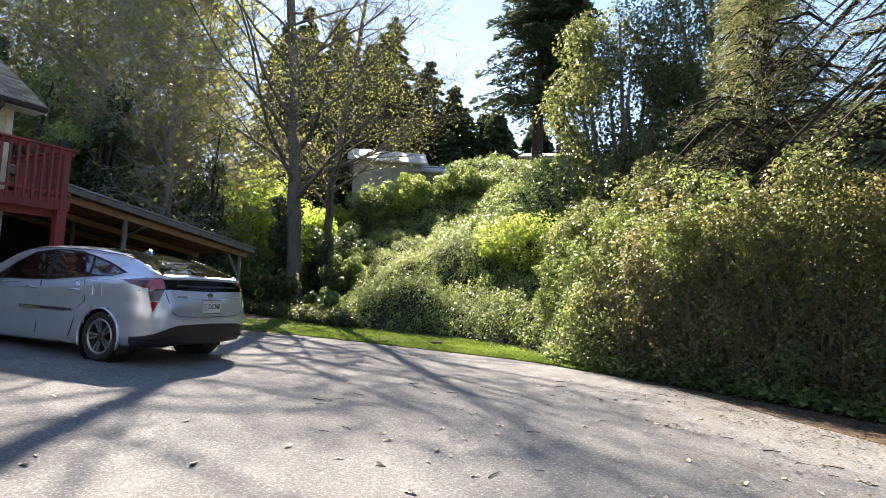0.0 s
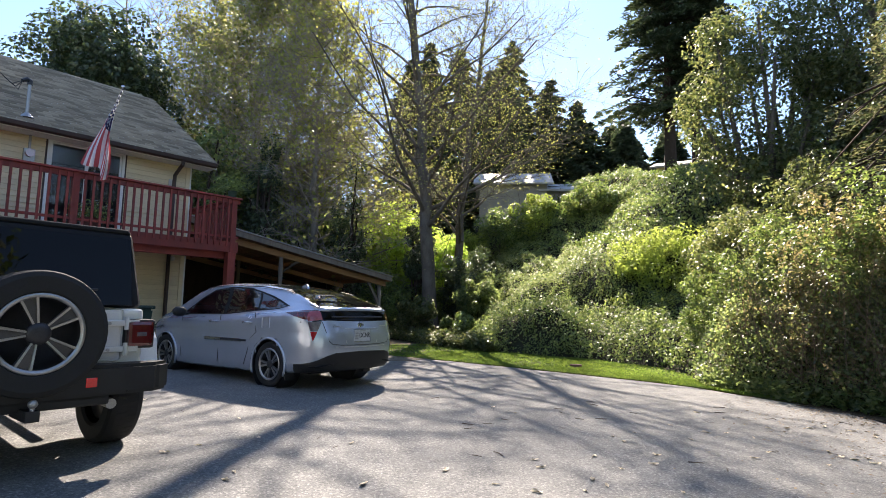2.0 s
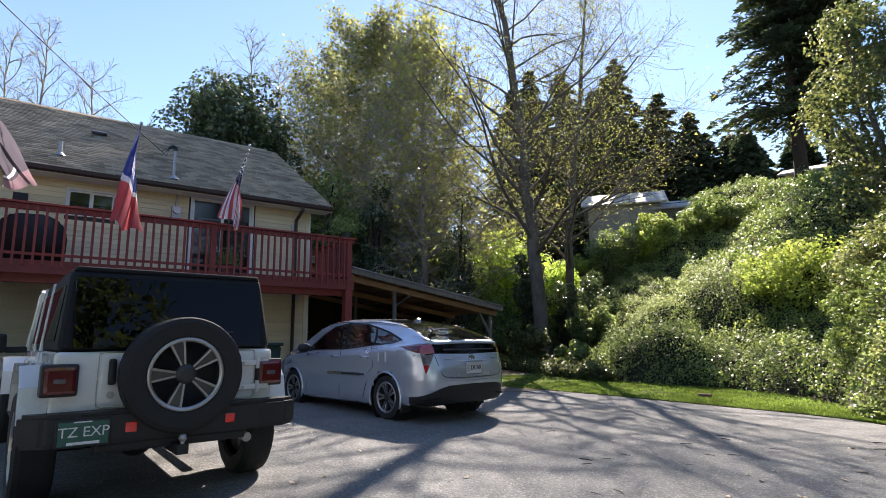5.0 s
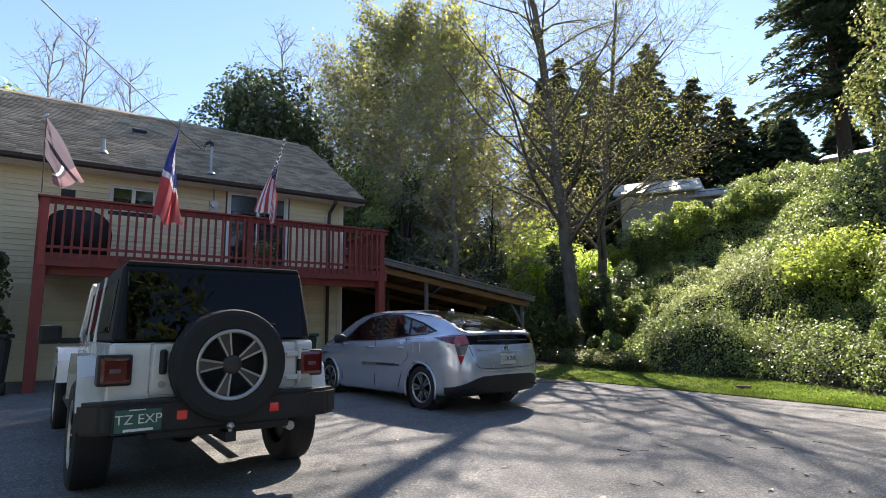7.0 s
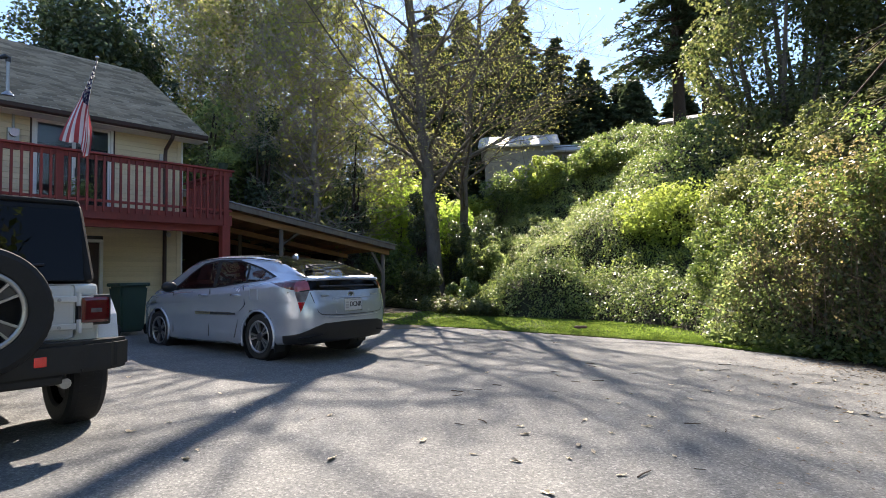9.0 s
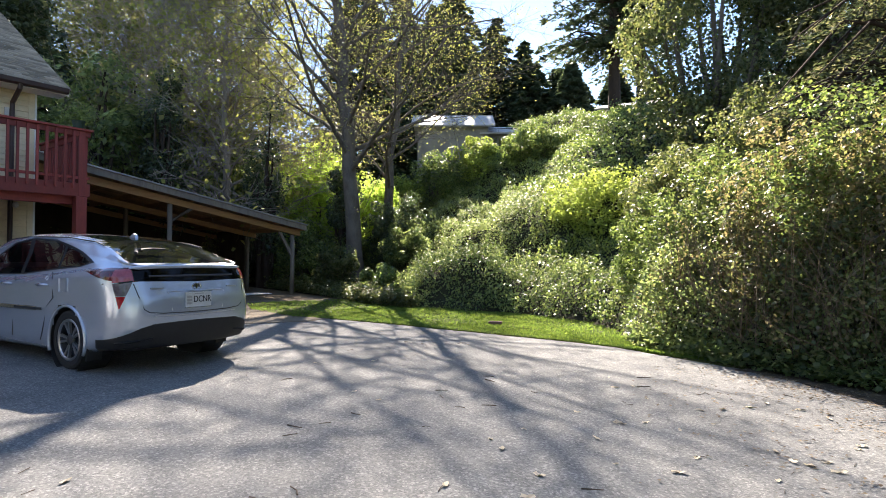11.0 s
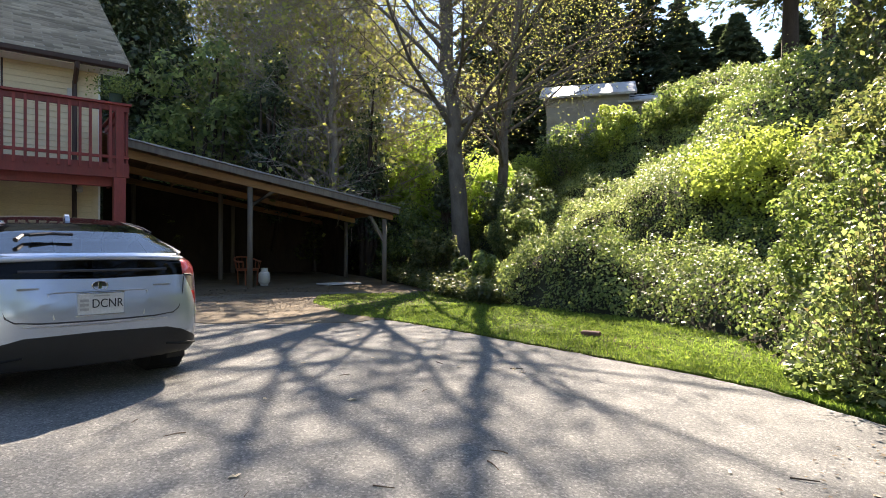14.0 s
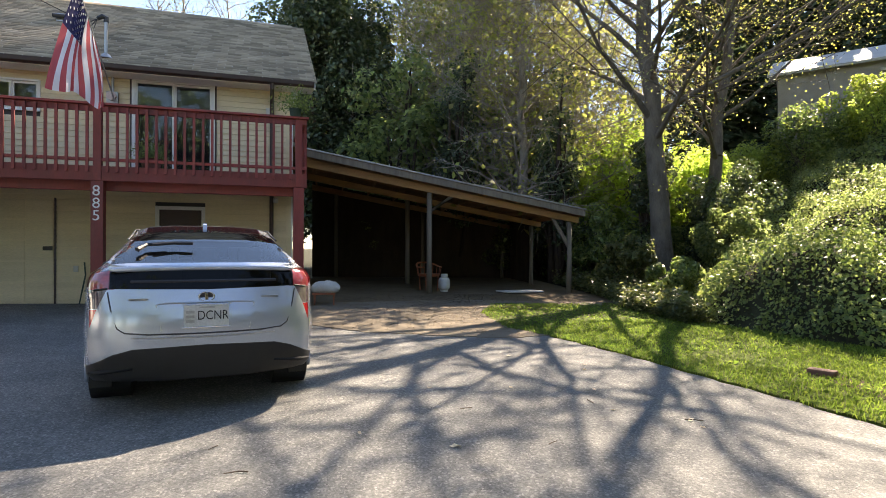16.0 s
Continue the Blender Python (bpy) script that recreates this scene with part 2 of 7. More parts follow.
surface("cover_black", (0.014, 0.014, 0.016), (0.009, 0.009, 0.01), 5, 60, (0.6, 0.8), bump=0.3, vary=0)
surface("rattan", (0.34, 0.1, 0.045), (0.22, 0.06, 0.03), 8, 90, (0.5, 0.65), bump=0.3, vary=0.1)
surface("tank_white", (0.62, 0.61, 0.58), (0.5, 0.48, 0.44), 5, 60, (0.4, 0.5), bump=0.05, vary=0)
surface("slab_white", (0.62, 0.61, 0.57), (0.45, 0.44, 0.4), 3, 60, (0.6, 0.8), bump=0.1, vary=0)
surface("pot_clay", (0.16, 0.06, 0.045), (0.1, 0.04, 0.03), 5, 60, (0.6, 0.8), bump=0.1, vary=0)
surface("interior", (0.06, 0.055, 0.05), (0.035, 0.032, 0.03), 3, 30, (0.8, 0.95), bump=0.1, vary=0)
leafy("flag_red", [(0.5, 0.02, 0.03), (0.5, 0.02, 0.03)], 0.5, 0.1, 0.7, (1, 1, 1), 1.3)
leafy("flag_white", [(0.75, 0.74, 0.74), (0.75, 0.74, 0.74)], 0.5, 0.1, 0.7, (1, 1, 1), 1.3)
leafy("flag_blue", [(0.02, 0.05, 0.27), (0.02, 0.05, 0.27)], 0.5, 0.1, 0.7, (1, 1, 1), 1.3)
leafy("flag_navy", [(0.025, 0.025, 0.09), (0.025, 0.025, 0.09)], 0.5, 0.1, 0.7, (1, 1, 1), 1.3)
leafy("flag_grey", [(0.13, 0.11, 0.14), (0.13, 0.11, 0.14)], 0.35, 0.1, 0.7, (1, 1, 1), 1.3)
leafy("flag_pink", [(0.34, 0.2, 0.23), (0.34, 0.2, 0.23)], 0.35, 0.1, 0.7, (1, 1, 1), 1.3)
surface("stone_red", (0.16, 0.08, 0.06), (0.1, 0.05, 0.04), 6, 60, (0.8, 0.95), bump=0.6, vary=0)
surface("roof_pale", (0.4, 0.39, 0.36), (0.3, 0.29, 0.27), 2, 30, (0.5, 0.7), bump=0.2, vary=0)
surface("wall_taupe", (0.32, 0.3, 0.27), (0.24, 0.22, 0.2), 2, 30, (0.7, 0.9), bump=0.2, vary=0.1)
surface("leaf_dead", (0.62, 0.53, 0.38), (0.42, 0.33, 0.2), 30, 200, (0.6, 0.8), bump=0.2, vary=0.35)
surface("twig", (0.08, 0.055, 0.04), (0.04, 0.03, 0.02), 30, 200, (0.8, 0.9), bump=0.2, vary=0.2)
surface("grass", (0.11, 0.2, 0.025), (0.07, 0.14, 0.018), 0.9, 60, (0.6, 0.8), bump=0.2, vary=0.35, spec=0.2)
surface("lawn_soil", (0.085, 0.12, 0.02), (0.06, 0.06, 0.024), 0.8, 50, (0.9, 1.0), bump=0.8, vary=0, spec=0.1, depth=0.02)
leafy("bramble", [(0.045, 0.085, 0.018), (0.09, 0.15, 0.026), (0.14, 0.2, 0.036), (0.2, 0.25, 0.055)], 0.36, 0.4, 0.42)
leafy("bramble_yellow", [(0.13, 0.19, 0.018), (0.2, 0.27, 0.028), (0.26, 0.32, 0.035)], 0.45, 0.25, 0.5)
leafy("spring_leaf", [(0.16, 0.185, 0.035), (0.2, 0.225, 0.05), (0.22, 0.205, 0.07)], 0.45, 0.2, 0.5)
leafy("maple_leaf", [(0.16, 0.25, 0.02), (0.22, 0.32, 0.03), (0.28, 0.37, 0.045)], 0.55, 0.15, 0.5, boost=2.5)
leafy("evergreen", [(0.05, 0.09, 0.03), (0.1, 0.15, 0.045), (0.17, 0.21, 0.075)], 0.55, 0.42, 0.4, boost=3.0)
leafy("laurel", [(0.04, 0.065, 0.018), (0.09, 0.115, 0.03), (0.16, 0.165, 0.06)], 0.4, 0.42, 0.4)
leafy("holly", [(0.025, 0.05, 0.02), (0.045, 0.075, 0.027), (0.08, 0.11, 0.04)], 0.25, 0.5, 0.36)
leafy("ivy", [(0.05, 0.085, 0.03), (0.1, 0.14, 0.045), (0.17, 0.205, 0.075)], 0.6, 0.42, 0.4, boost=3.0)
leafy("needles", [(0.03, 0.055, 0.03), (0.05, 0.08, 0.042), (0.08, 0.105, 0.06)], 0.2, 0.15, 0.55)
leafy("needles_near", [(0.035, 0.055, 0.024), (0.065, 0.09, 0.04), (0.12, 0.125, 0.07), (0.2, 0.175, 0.12)], 0.35, 0.6, 0.34, (1.0, 1.0, 0.62))
leafy("grey_leaf", [(0.09, 0.12, 0.035), (0.15, 0.165, 0.05), (0.2, 0.185, 0.08)], 0.5, 0.2, 0.5)
leafy("dry_brush", [(0.14, 0.115, 0.05), (0.2, 0.155, 0.08), (0.11, 0.14, 0.035), (0.06, 0.06, 0.028)], 0.45, 0.35, 0.42)
leafy("blade", [(0.055, 0.11, 0.006), (0.09, 0.16, 0.009), (0.14, 0.2, 0.014)], 0.45, 0.05, 0.8)
glass("window_glass", clear=0.85)
glass("car_glass", (0.6, 0.66, 0.64), clear=0.93, ior=2.1)
glass("dark_glass", (0.06, 0.065, 0.075), clear=0.9, body=(0.006, 0.006, 0.007), ior=1.33)

# ---- building helpers ----
PLACE = {}


def thing(name, base=(0, 0, 0), label="", category="", group="", kind="", turn=0.0):
    e = new(name)
    e.empty_display_size = 0.2
    e.location, e.rotation_euler = base, (0, 0, turn)
    PLACE[e] = Matrix.LocRotScale(base, Euler((0, 0, turn)), None)
    return tagged(e, label, category, group, kind)


def link(name, mesh, mat, parent=None, label=""):
    mesh.materials.append(MATS[mat])
    ob = new(name, mesh)
    if parent is not None:
        ob.parent = parent
    if label:
        ob["label"] = label
    return ob


def part(name, bm, mat, parent=None, label="", local=False, smooth=False):
    """Links a bmesh as one mesh object under a thing or a part. World coordinates, unless local."""
    if parent is not None and not local:
        top = parent
        while top.parent is not None:
            top = top.parent
        if top in PLACE:
            bm.transform(PLACE[top].inverted())
    me = bpy.data.meshes.new(name)
    if smooth:
        for f in bm.faces:
            f.smooth = True
    bm.normal_update()
    bm.to_mesh(me)
    bm.free()
    return link(name, me, mat, parent, label)


def solo(name, bm, mat, label, category, group="", kind="", smooth=False):
    return tagged(part(name, bm, mat, None, "", False, smooth), label, category, group, kind)


def box(x0, x1, y0, y1, z0, z1, bevel=0.0, bm=None, m=None):
    bm = bm or bmesh.new()
    r = bmesh.ops.create_cube(bm, size=1.0)
    t = Matrix.Translation(((x0 + x1) / 2, (y0 + y1) / 2, (z0 + z1) / 2)) @ Matrix.Diagonal((abs(x1 - x0), abs(y1 - y0), abs(z1 - z0), 1))
    bmesh.ops.transform(bm, matrix=t, verts=r["verts"])
    if bevel:
        es = list({e for v in r["verts"] for e in v.link_edges})
        out = bmesh.ops.bevel(bm, geom=es, offset=bevel, segments=2, affect="EDGES", profile=0.6)
        if m is not None:
            bmesh.ops.transform(bm, matrix=m, verts=list({v for f in out["faces"] for v in f.verts} | {v for v in r["verts"] if v.is_valid}))
    elif m is not None:
        bmesh.ops.transform(bm, matrix=m, verts=r["verts"])
    return bm


def cyl(p0, p1, r0, r1=None, n=12, bm=None, caps=True):
    bm = bm or bmesh.new()
    p0, p1 = Vector(p0), Vector(p1)
    r1 = r0 if r1 is None else r1
    q = (p1 - p0).to_track_quat("Z", "Y").to_matrix().to_4x4()
    bmesh.ops.create_cone(bm, cap_ends=caps, segments=n, radius1=r0, radius2=r1, depth=(p1 - p0).length, matrix=Matrix.Translation((p0 + p1) / 2) @ q)
    return bm


def ball(c, r, bm=None, u=16, v=10, m=None):
    bm = bm or bmesh.new()
    t = Matrix.Translation(c) @ (m or Matrix.Identity(4)) @ Matrix.Diagonal((*((r,) * 3 if isinstance(r, (int, float)) else r), 1))
    bmesh.ops.create_uvsphere(bm, u_segments=u, v_segments=v, radius=1, matrix=t)
    return bm


def tube(points, r, n=8, bm=None):
    """A round pipe or cable along points; r one radius or one per point."""
    bm = bm or bmesh.new()
    pts = [Vector(p) for p in points]
    rs = [r] * len(pts) if isinstance(r, (int, float)) else list(r)
    rings = []
    for i, p in enumerate(pts):
        d = (pts[min(i + 1, len(pts) - 1)] - pts[max(i - 1, 0)]).normalized()
        u = d.orthogonal().normalized() if not rings else (uu - d * uu.dot(d)).normalized()
        uu, w = u, d.cross(u)
        rings.append([bm.verts.new(p + (u * math.cos(a) + w * math.sin(a)) * rs[i]) for a in [2 * math.pi * k / n for k in range(n)]])
    for a, b in zip(rings, rings[1:]):
        for k in range(n):
            bm.faces.new((a[k], a[(k + 1) % n], b[(k + 1) % n], b[k]))
    bm.faces.new(rings[0][::-1]), bm.faces.new(rings[-1])
    return bm


def prism(outline, axis, a, b, bm=None):
    """A closed outline of 2D points pushed through from a to b along an axis (0 x, 1 y, 2 z)."""
    bm = bm or bmesh.new()

    def at(p, h):
        q = list(p)
        q.insert(axis, h)
        return Vector(q)
    lo, hi = [bm.verts.new(at(p, a)) for p in outline], [bm.verts.new(at(p, b)) for p in outline]
    n = len(outline)
    bm.faces.new(lo[::-1]), bm.faces.new(hi)
    for i in range(n):
        bm.faces.new((lo[i], lo[(i + 1) % n], hi[(i + 1) % n], hi[i]))
    bmesh.ops.recalc_face_normals(bm, faces=bm.faces)
    return bm


def words(text, height, mat, parent, m, name="lettering", local=True, depth=0.002):
    cu = bpy.data.curves.new(name, "FONT")
    cu.body, cu.size, cu.extrude, cu.align_x, cu.align_y = text, height, depth, "CENTER", "CENTER"
    tmp = bpy.data.objects.new(name, cu)
    scene.collection.objects.link(tmp)
    me = bpy.data.meshes.new_from_object(tmp)
    bpy.data.objects.remove(tmp)
    me.transform(m)
    return link(name, me, mat, parent)


def mesh_from(name, verts, quads):
    """A mesh straight from arrays: (n, 3) vertices and (k, 4) quads."""
    me = bpy.data.meshes.new(name)
    verts, quads = np.asarray(verts, np.float32), np.asarray(quads, np.int32)
    me.vertices.add(len(verts)), me.loops.add(quads.size), me.polygons.add(len(quads))
    me.vertices.foreach_set("co", verts.ravel())
    me.loops.foreach_set("vertex_index", quads.ravel())
    me.polygons.foreach_set("loop_start", np.arange(0, quads.size, 4, dtype=np.int32))
    me.update(calc_edges=True)
    return me


RNG = np.random.default_rng(7)


def unit(v):
    return v / np.maximum(np.linalg.norm(v, axis=-1, keepdims=True), 1e-9)


def leaf_mesh(name, pts, size, up=None, spread=0.8, wide=0.6, along=None, fold=0.12):
    """One small folded blade per point: length by size, facing roughly up (or the given way)."""
    n = len(pts)
    size = np.broadcast_to(np.asarray(size, float), (n,))[:, None] * RNG.uniform(0.6, 1.35, (n, 1))
    up = np.array([0, 0, 1.0]) if up is None else up
    nrm = unit(up + RNG.normal(0, spread, (n, 3)))
    t = unit(RNG.normal(0, 1, (n, 3)) if along is None else along + RNG.normal(0, 0.25, (n, 3)))
    u = unit(t - nrm * (t * nrm).sum(1, keepdims=True))
    v = np.cross(nrm, u)
    a, b = pts - u * size * 0.5, pts + u * size * 0.5
    c, d = pts + v * size * wide * 0.5 + nrm * size * fold, pts - v * size * wide * 0.5 + nrm * size * fold
    verts = np.stack([a, c, b, d], 1).reshape(-1, 3)
    return mesh_from(name, verts, np.arange(4 * n).reshape(n, 4))


def sticks_mesh(name, segs, sides=5):
    """Tapered round limbs: rows of x0 y0 z0 x1 y1 z1 r0 r1."""
    s = np.asarray(segs, float)
    p0, p1, r0, r1 = s[:, :3], s[:, 3:6], s[:, 6:7], s[:, 7:8]
    d = unit(p1 - p0)
    ref = np.where(np.abs(d[:, 2:3]) > 0.9, np.array([[1.0, 0, 0]]), np.array([[0, 0, 1.0]]))
    u = unit(np.cross(d, ref))
    w = np.cross(d, u)
    ang = np.arange(sides) * 2 * math.pi / sides
    ring = u[:, None] * np.cos(ang)[None, :, None] + w[:, None] * np.sin(ang)[None, :, None]
    verts = np.concatenate([p0[:, None] + ring * r0[:, None], p1[:, None] + ring * r1[:, None]], 1).reshape(-1, 3)
    k = np.arange(sides)
    q = np.stack([k, (k + 1) % sides, (k + 1) % sides + sides, k + sides], 1)
    quads = (np.arange(len(s))[:, None, None] * 2 * sides + q[None]).reshape(-1, 4)
    me = mesh_from(name, verts, quads)
    me.polygons.foreach_set("use_smooth", np.ones(len(quads), bool))
    return me

# ---- ground ----
BASE_X = [-60, -30, -17, -14.5, -13, -11, -9.6, -8.5, -6.5, -5.4, -4.5, -3, -1.2, 0.4, 3, 10, 40]
BASE_Y = [31, 19.5, 16.8, 14.9, 13.5, 12.4, 12.8, 13.2, 13.0, 12.2, 10.9, 10.35, 9.9, 9.4, 8.6, 6.0, -6.0]


def plane_z(x, y):
    x, y = np.clip(x, -24, 12), np.clip(y, -14, 16)
    return 0.02 * (-x - 2.5) - 0.012 * (y - 3)


def lumps(x, y, size, seed=0.0):
    """Cheap smooth noise on arrays, about -1 to 1."""
    a, b = np.asarray(x) / size + seed, np.asarray(y) / size - seed * 1.7
    return (np.sin(a * 1.9 + 1.3 * np.sin(b * 1.1)) + np.sin(b * 2.3 + 1.7 * np.sin(a * 0.9 + 1)) + np.sin((a + b) * 1.4 + 2) + np.sin((a - b) * 2.9 + 0.7) * 0.6) / 3.2


def behind(x, y):
    return np.asarray(y) - np.interp(x, BASE_X, BASE_Y)


def hill(x, y):
    s = np.maximum(behind(x, y), 0)
    rise = np.where(s < 3, 0.1 * s, 0.3 + 0.62 * (np.minimum(s, 14) - 3)) + 0.04 * np.maximum(s - 14, 0)
    return rise * (1 + 0.2 * np.clip((-np.asarray(x) - 13) / 6, 0, 1))


def ground_z(x, y):
    return plane_z(x, y) + hill(x, y)


def canopy(x, y):
    s = np.maximum(behind(x, y) + 0.3 * lumps(x, y, 0.9, 7.0), 0)
    bush = (1.2 + 0.42 * lumps(x, y, 2.0, 3.1) + 0.36 * lumps(x, y, 0.75, 1.2)) * (1 - np.exp(-s / 0.55))
    gully = 1.7 * np.exp(-(((x + 12.2) / 2.3) ** 2 + ((y - 17.0) / 1.1) ** 2))
    return ground_z(x, y) + bush - gully + 0.35 * lumps(x, y, 4.5, 0.4) * np.clip(s / 4, 0, 1)


def sheet(name, xs, ys, zf):
    gx, gy = np.meshgrid(xs, ys)
    v = np.stack([gx, gy, zf(gx, gy)], -1).reshape(-1, 3)
    i = np.arange(len(xs) * len(ys)).reshape(len(ys), len(xs))
    q = np.stack([i[:-1, :-1], i[:-1, 1:], i[1:, 1:], i[1:, :-1]], -1).reshape(-1, 4)
    return mesh_from(name, v, q)


def axis_steps(lo, a, b, hi, step):
    left = a - np.geomspace(step, a - lo, 24)[::-1]
    right = b + np.geomspace(step, hi - b, 24)
    return np.concatenate([left, np.arange(a, b + step / 2, step), right])


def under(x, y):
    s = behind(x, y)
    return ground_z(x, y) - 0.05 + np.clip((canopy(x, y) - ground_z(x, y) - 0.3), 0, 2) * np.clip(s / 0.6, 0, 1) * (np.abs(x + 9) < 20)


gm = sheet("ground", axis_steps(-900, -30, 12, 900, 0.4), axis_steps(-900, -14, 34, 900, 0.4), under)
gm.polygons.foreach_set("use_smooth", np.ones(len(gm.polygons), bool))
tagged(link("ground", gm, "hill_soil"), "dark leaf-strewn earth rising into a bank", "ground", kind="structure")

EDGE = [(-14.4, 7.3), (-12.4, 8.3), (-10.9, 8.8), (-9.9, 9.3), (-8.6, 9.7), (-7.3, 10.0), (-6.4, 10.2), (-5.4, 10.45), (-4.6, 10.5), (-3.7, 10.3), (-2.8, 10.15), (-2.0, 9.9), (-1.25, 9.6), (-0.5, 9.3), (0.4, 9.0), (3, 8.2), (8, 6.4), (12, 4.5)]


def smooth_line(pts, step=0.12, rough=0.03):
    out = []
    for (xa, ya), (xb, yb) in zip(pts, pts[1:]):
        n = max(1, int(math.hypot(xb - xa, yb - ya) / step))
        for k in range(n):
            x, y = xa + (xb - xa) * k / n, ya + (yb - ya) * k / n
            out.append((x, y + rough * float(lumps(x * 4, y * 4, 0.5, 2)) + rough * 0.7 * float(lumps(x * 9, y, 0.4, 5))))
    return out + [pts[-1]]


def slab(name, line, mat, top=0.0, thick=0.06):
    bm = bmesh.new()
    vs = [bm.verts.new((x, y, float(plane_z(x, y)) + top)) for x, y in line]
    f = bm.faces.new(vs)
    r = bmesh.ops.extrude_face_region(bm, geom=[f])
    low = [v for v in r["geom"] if isinstance(v, bmesh.types.BMVert)]
    for v in low:
        v.co.z -= thick
    bmesh.ops.recalc_face_normals(bm, faces=bm.faces)
    bmesh.ops.triangulate(bm, faces=[x for x in bm.faces if len(x.verts) > 4])
    return part(name, bm, mat)


drive_line = [(-14.4, -13), (12, -13)] + smooth_line(EDGE)[::-1]
tagged(slab("driveway", drive_line, "asphalt"), "worn grey asphalt driveway dappled with branch shadows", "driveway", kind="structure")
# lawn strip between asphalt and brambles
LAWN_BACK = [(-13.6, 12.6), (-12.4, 12.5), (-11, 12.5), (-9.6, 13.0), (-8.5, 13.4), (-6.5, 13.2), (-5.4, 12.4), (-4.4, 11.2), (-3.6, 10.7), (-2.8, 10.2)]
LAWN_FRONT = [(-14.2, 9.6), (-12.6, 8.9), (-10.9, 8.85), (-9.9, 9.35), (-8.6, 9.75), (-7.3, 10.05), (-6.4, 10.25), (-5.4, 10.5), (-4.6, 10.55), (-3.7, 10.35)]
tagged(slab("lawn", smooth_line(LAWN_FRONT, rough=0.05) + LAWN_BACK[::-1], "lawn_soil", 0.012), "bright mossy grass strip beside the asphalt", "lawn", kind="structure")
tagged(slab("dirt_apron", smooth_line([(-11.4, 5.7), (-10.7, 6.6), (-10.3, 7.6), (-10.0, 8.6), (-10.3, 9.5), (-10.9, 10.4), (-12.3, 11.7), (-14.3, 12.1), (-14.9, 9.0), (-14.3, 5.6)], rough=0.12), "worn_dirt", 0.009), "brown worn dirt between asphalt and carport", "ground", kind="structure")
tagged(slab("carport_floor", [(-14.4, 5.2), (-14.4, 7.3), (-12.4, 8.35), (-14.2, 9.6), (-14.2, 12.7), (-23, 13.2), (-23, 5.2)], "dirt_floor", 0.004), "brown leaf-littered dirt floor under the carport", "ground", kind="structure")
# soil strip, widened over the asphalt so its dark colour also carries thicket shade
tagged(slab("verge", smooth_line([(-2.9, 10.05), (-2.2, 9.8), (-1.6, 9.4), (-1.1, 8.95), (-0.6, 8.5), (0.1, 8.0), (0.9, 7.5), (2.5, 6.8), (8, 4.4), (8, 7.6), (3, 9.6), (-2.5, 11)], rough=0.06), "soil", 0.006), "soil and fallen needles along the asphalt edge, spread to include thicket shade", "ground", kind="structure")

# ---- house ----
WX, FX = -15.13, -12.81       # front wall, deck front
Y0, Y1 = -7.5, 5.54           # house ends
GZ, DZ, EZ = 0.2, 2.66, 4.98  # ground, deck floor, wall top
RX, RZ = -19.28, 7.74         # ridge
BX = 2 * RX - WX              # back wall
# house, deck and what they carry stand turned a little about the deck's corner
PIVOT = Vector((-12.52, 5.67, 0))
HOUSE_TURN = Matrix.Translation(PIVOT) @ Matrix.Rotation(0.117, 4, "Z") @ Matrix.Translation(-PIVOT)


def on_house(ob):
    ob.matrix_world = HOUSE_TURN @ PLACE.get(ob, Matrix.Identity(4))
    return ob


house = on_house(thing("house", (-17.5, -1, 0.2), "two-storey cream-sided house with dark shingle roof and red deck", "house"))


def siding(y0, y1, z0, z1, x, holes, pitch=0.115):
    """Lap boards on the wall facing the drive, cut at the openings."""
    z = z0
    while z < z1 - 0.01:
        top = min(z + pitch, z1)
        spans = [(y0, y1)]
        for ha, hb, za, zb in holes:
            if za < top - 0.02 and zb > z + 0.02:
                spans = [s for a, b in spans for s in ((a, min(b, ha)), (max(a, hb), b)) if s[1] - s[0] > 0.02]
        for a, b in spans:
            bm = prism([(x - 0.005, z), (x + 0.017, z), (x + 0.019, z + 0.006), (x + 0.004, top + 0.004), (x - 0.005, top + 0.004)], 1, a, b)
            BOARDS.append((bm, a))
        z = top


def opening_wall(y0, y1, z0, z1, holes, x0, x1):
    """A thick wall with real openings, from slabs round the holes."""
    bm = bmesh.new()
    ys = sorted({y0, y1, *[h[0] for h in holes], *[h[1] for h in holes]})
    for a, b in zip(ys, ys[1:]):
        cut = sorted((h[2], h[3]) for h in holes if h[0] <= a + 1e-6 and h[1] >= b - 1e-6)
        z = z0
        for ca, cb in cut + [(z1, z1)]:
            if ca - z > 1e-3:
                box(x0, x1, a, b, z, ca, bm=bm)
            z = max(z, cb)
    return bm


BOARDS = []
UP = [(-0.1, 0.86, 3.95, 4.56), (2.43, 3.98, 2.72, 4.76)]
LOW = [(2.86, 3.8, 0.25, 2.19)]
holes = UP + LOW
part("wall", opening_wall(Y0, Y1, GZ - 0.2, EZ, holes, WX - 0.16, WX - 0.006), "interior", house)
siding(Y0, Y1, 2.36, EZ, WX, UP)
siding(Y0, Y1, GZ, 2.36, WX, LOW + [(-1.7, 1.13, 0.22, 2.29)])
end = bmesh.new()
prism([(WX - 0.165, GZ - 0.2), (WX - 0.165, EZ), (RX, RZ - 0.14), (BX, EZ), (BX, GZ - 0.2)], 1, Y1 - 0.15, Y1 - 0.02, end)
part("wall", end, "siding", house)
end = bmesh.new()
prism([(WX - 0.165, GZ - 0.2), (WX - 0.165, EZ), (RX, RZ - 0.14), (BX, EZ), (BX, GZ - 0.2)], 1, Y0 + 0.02, Y0 + 0.15, end)
part("wall", end, "siding", house)
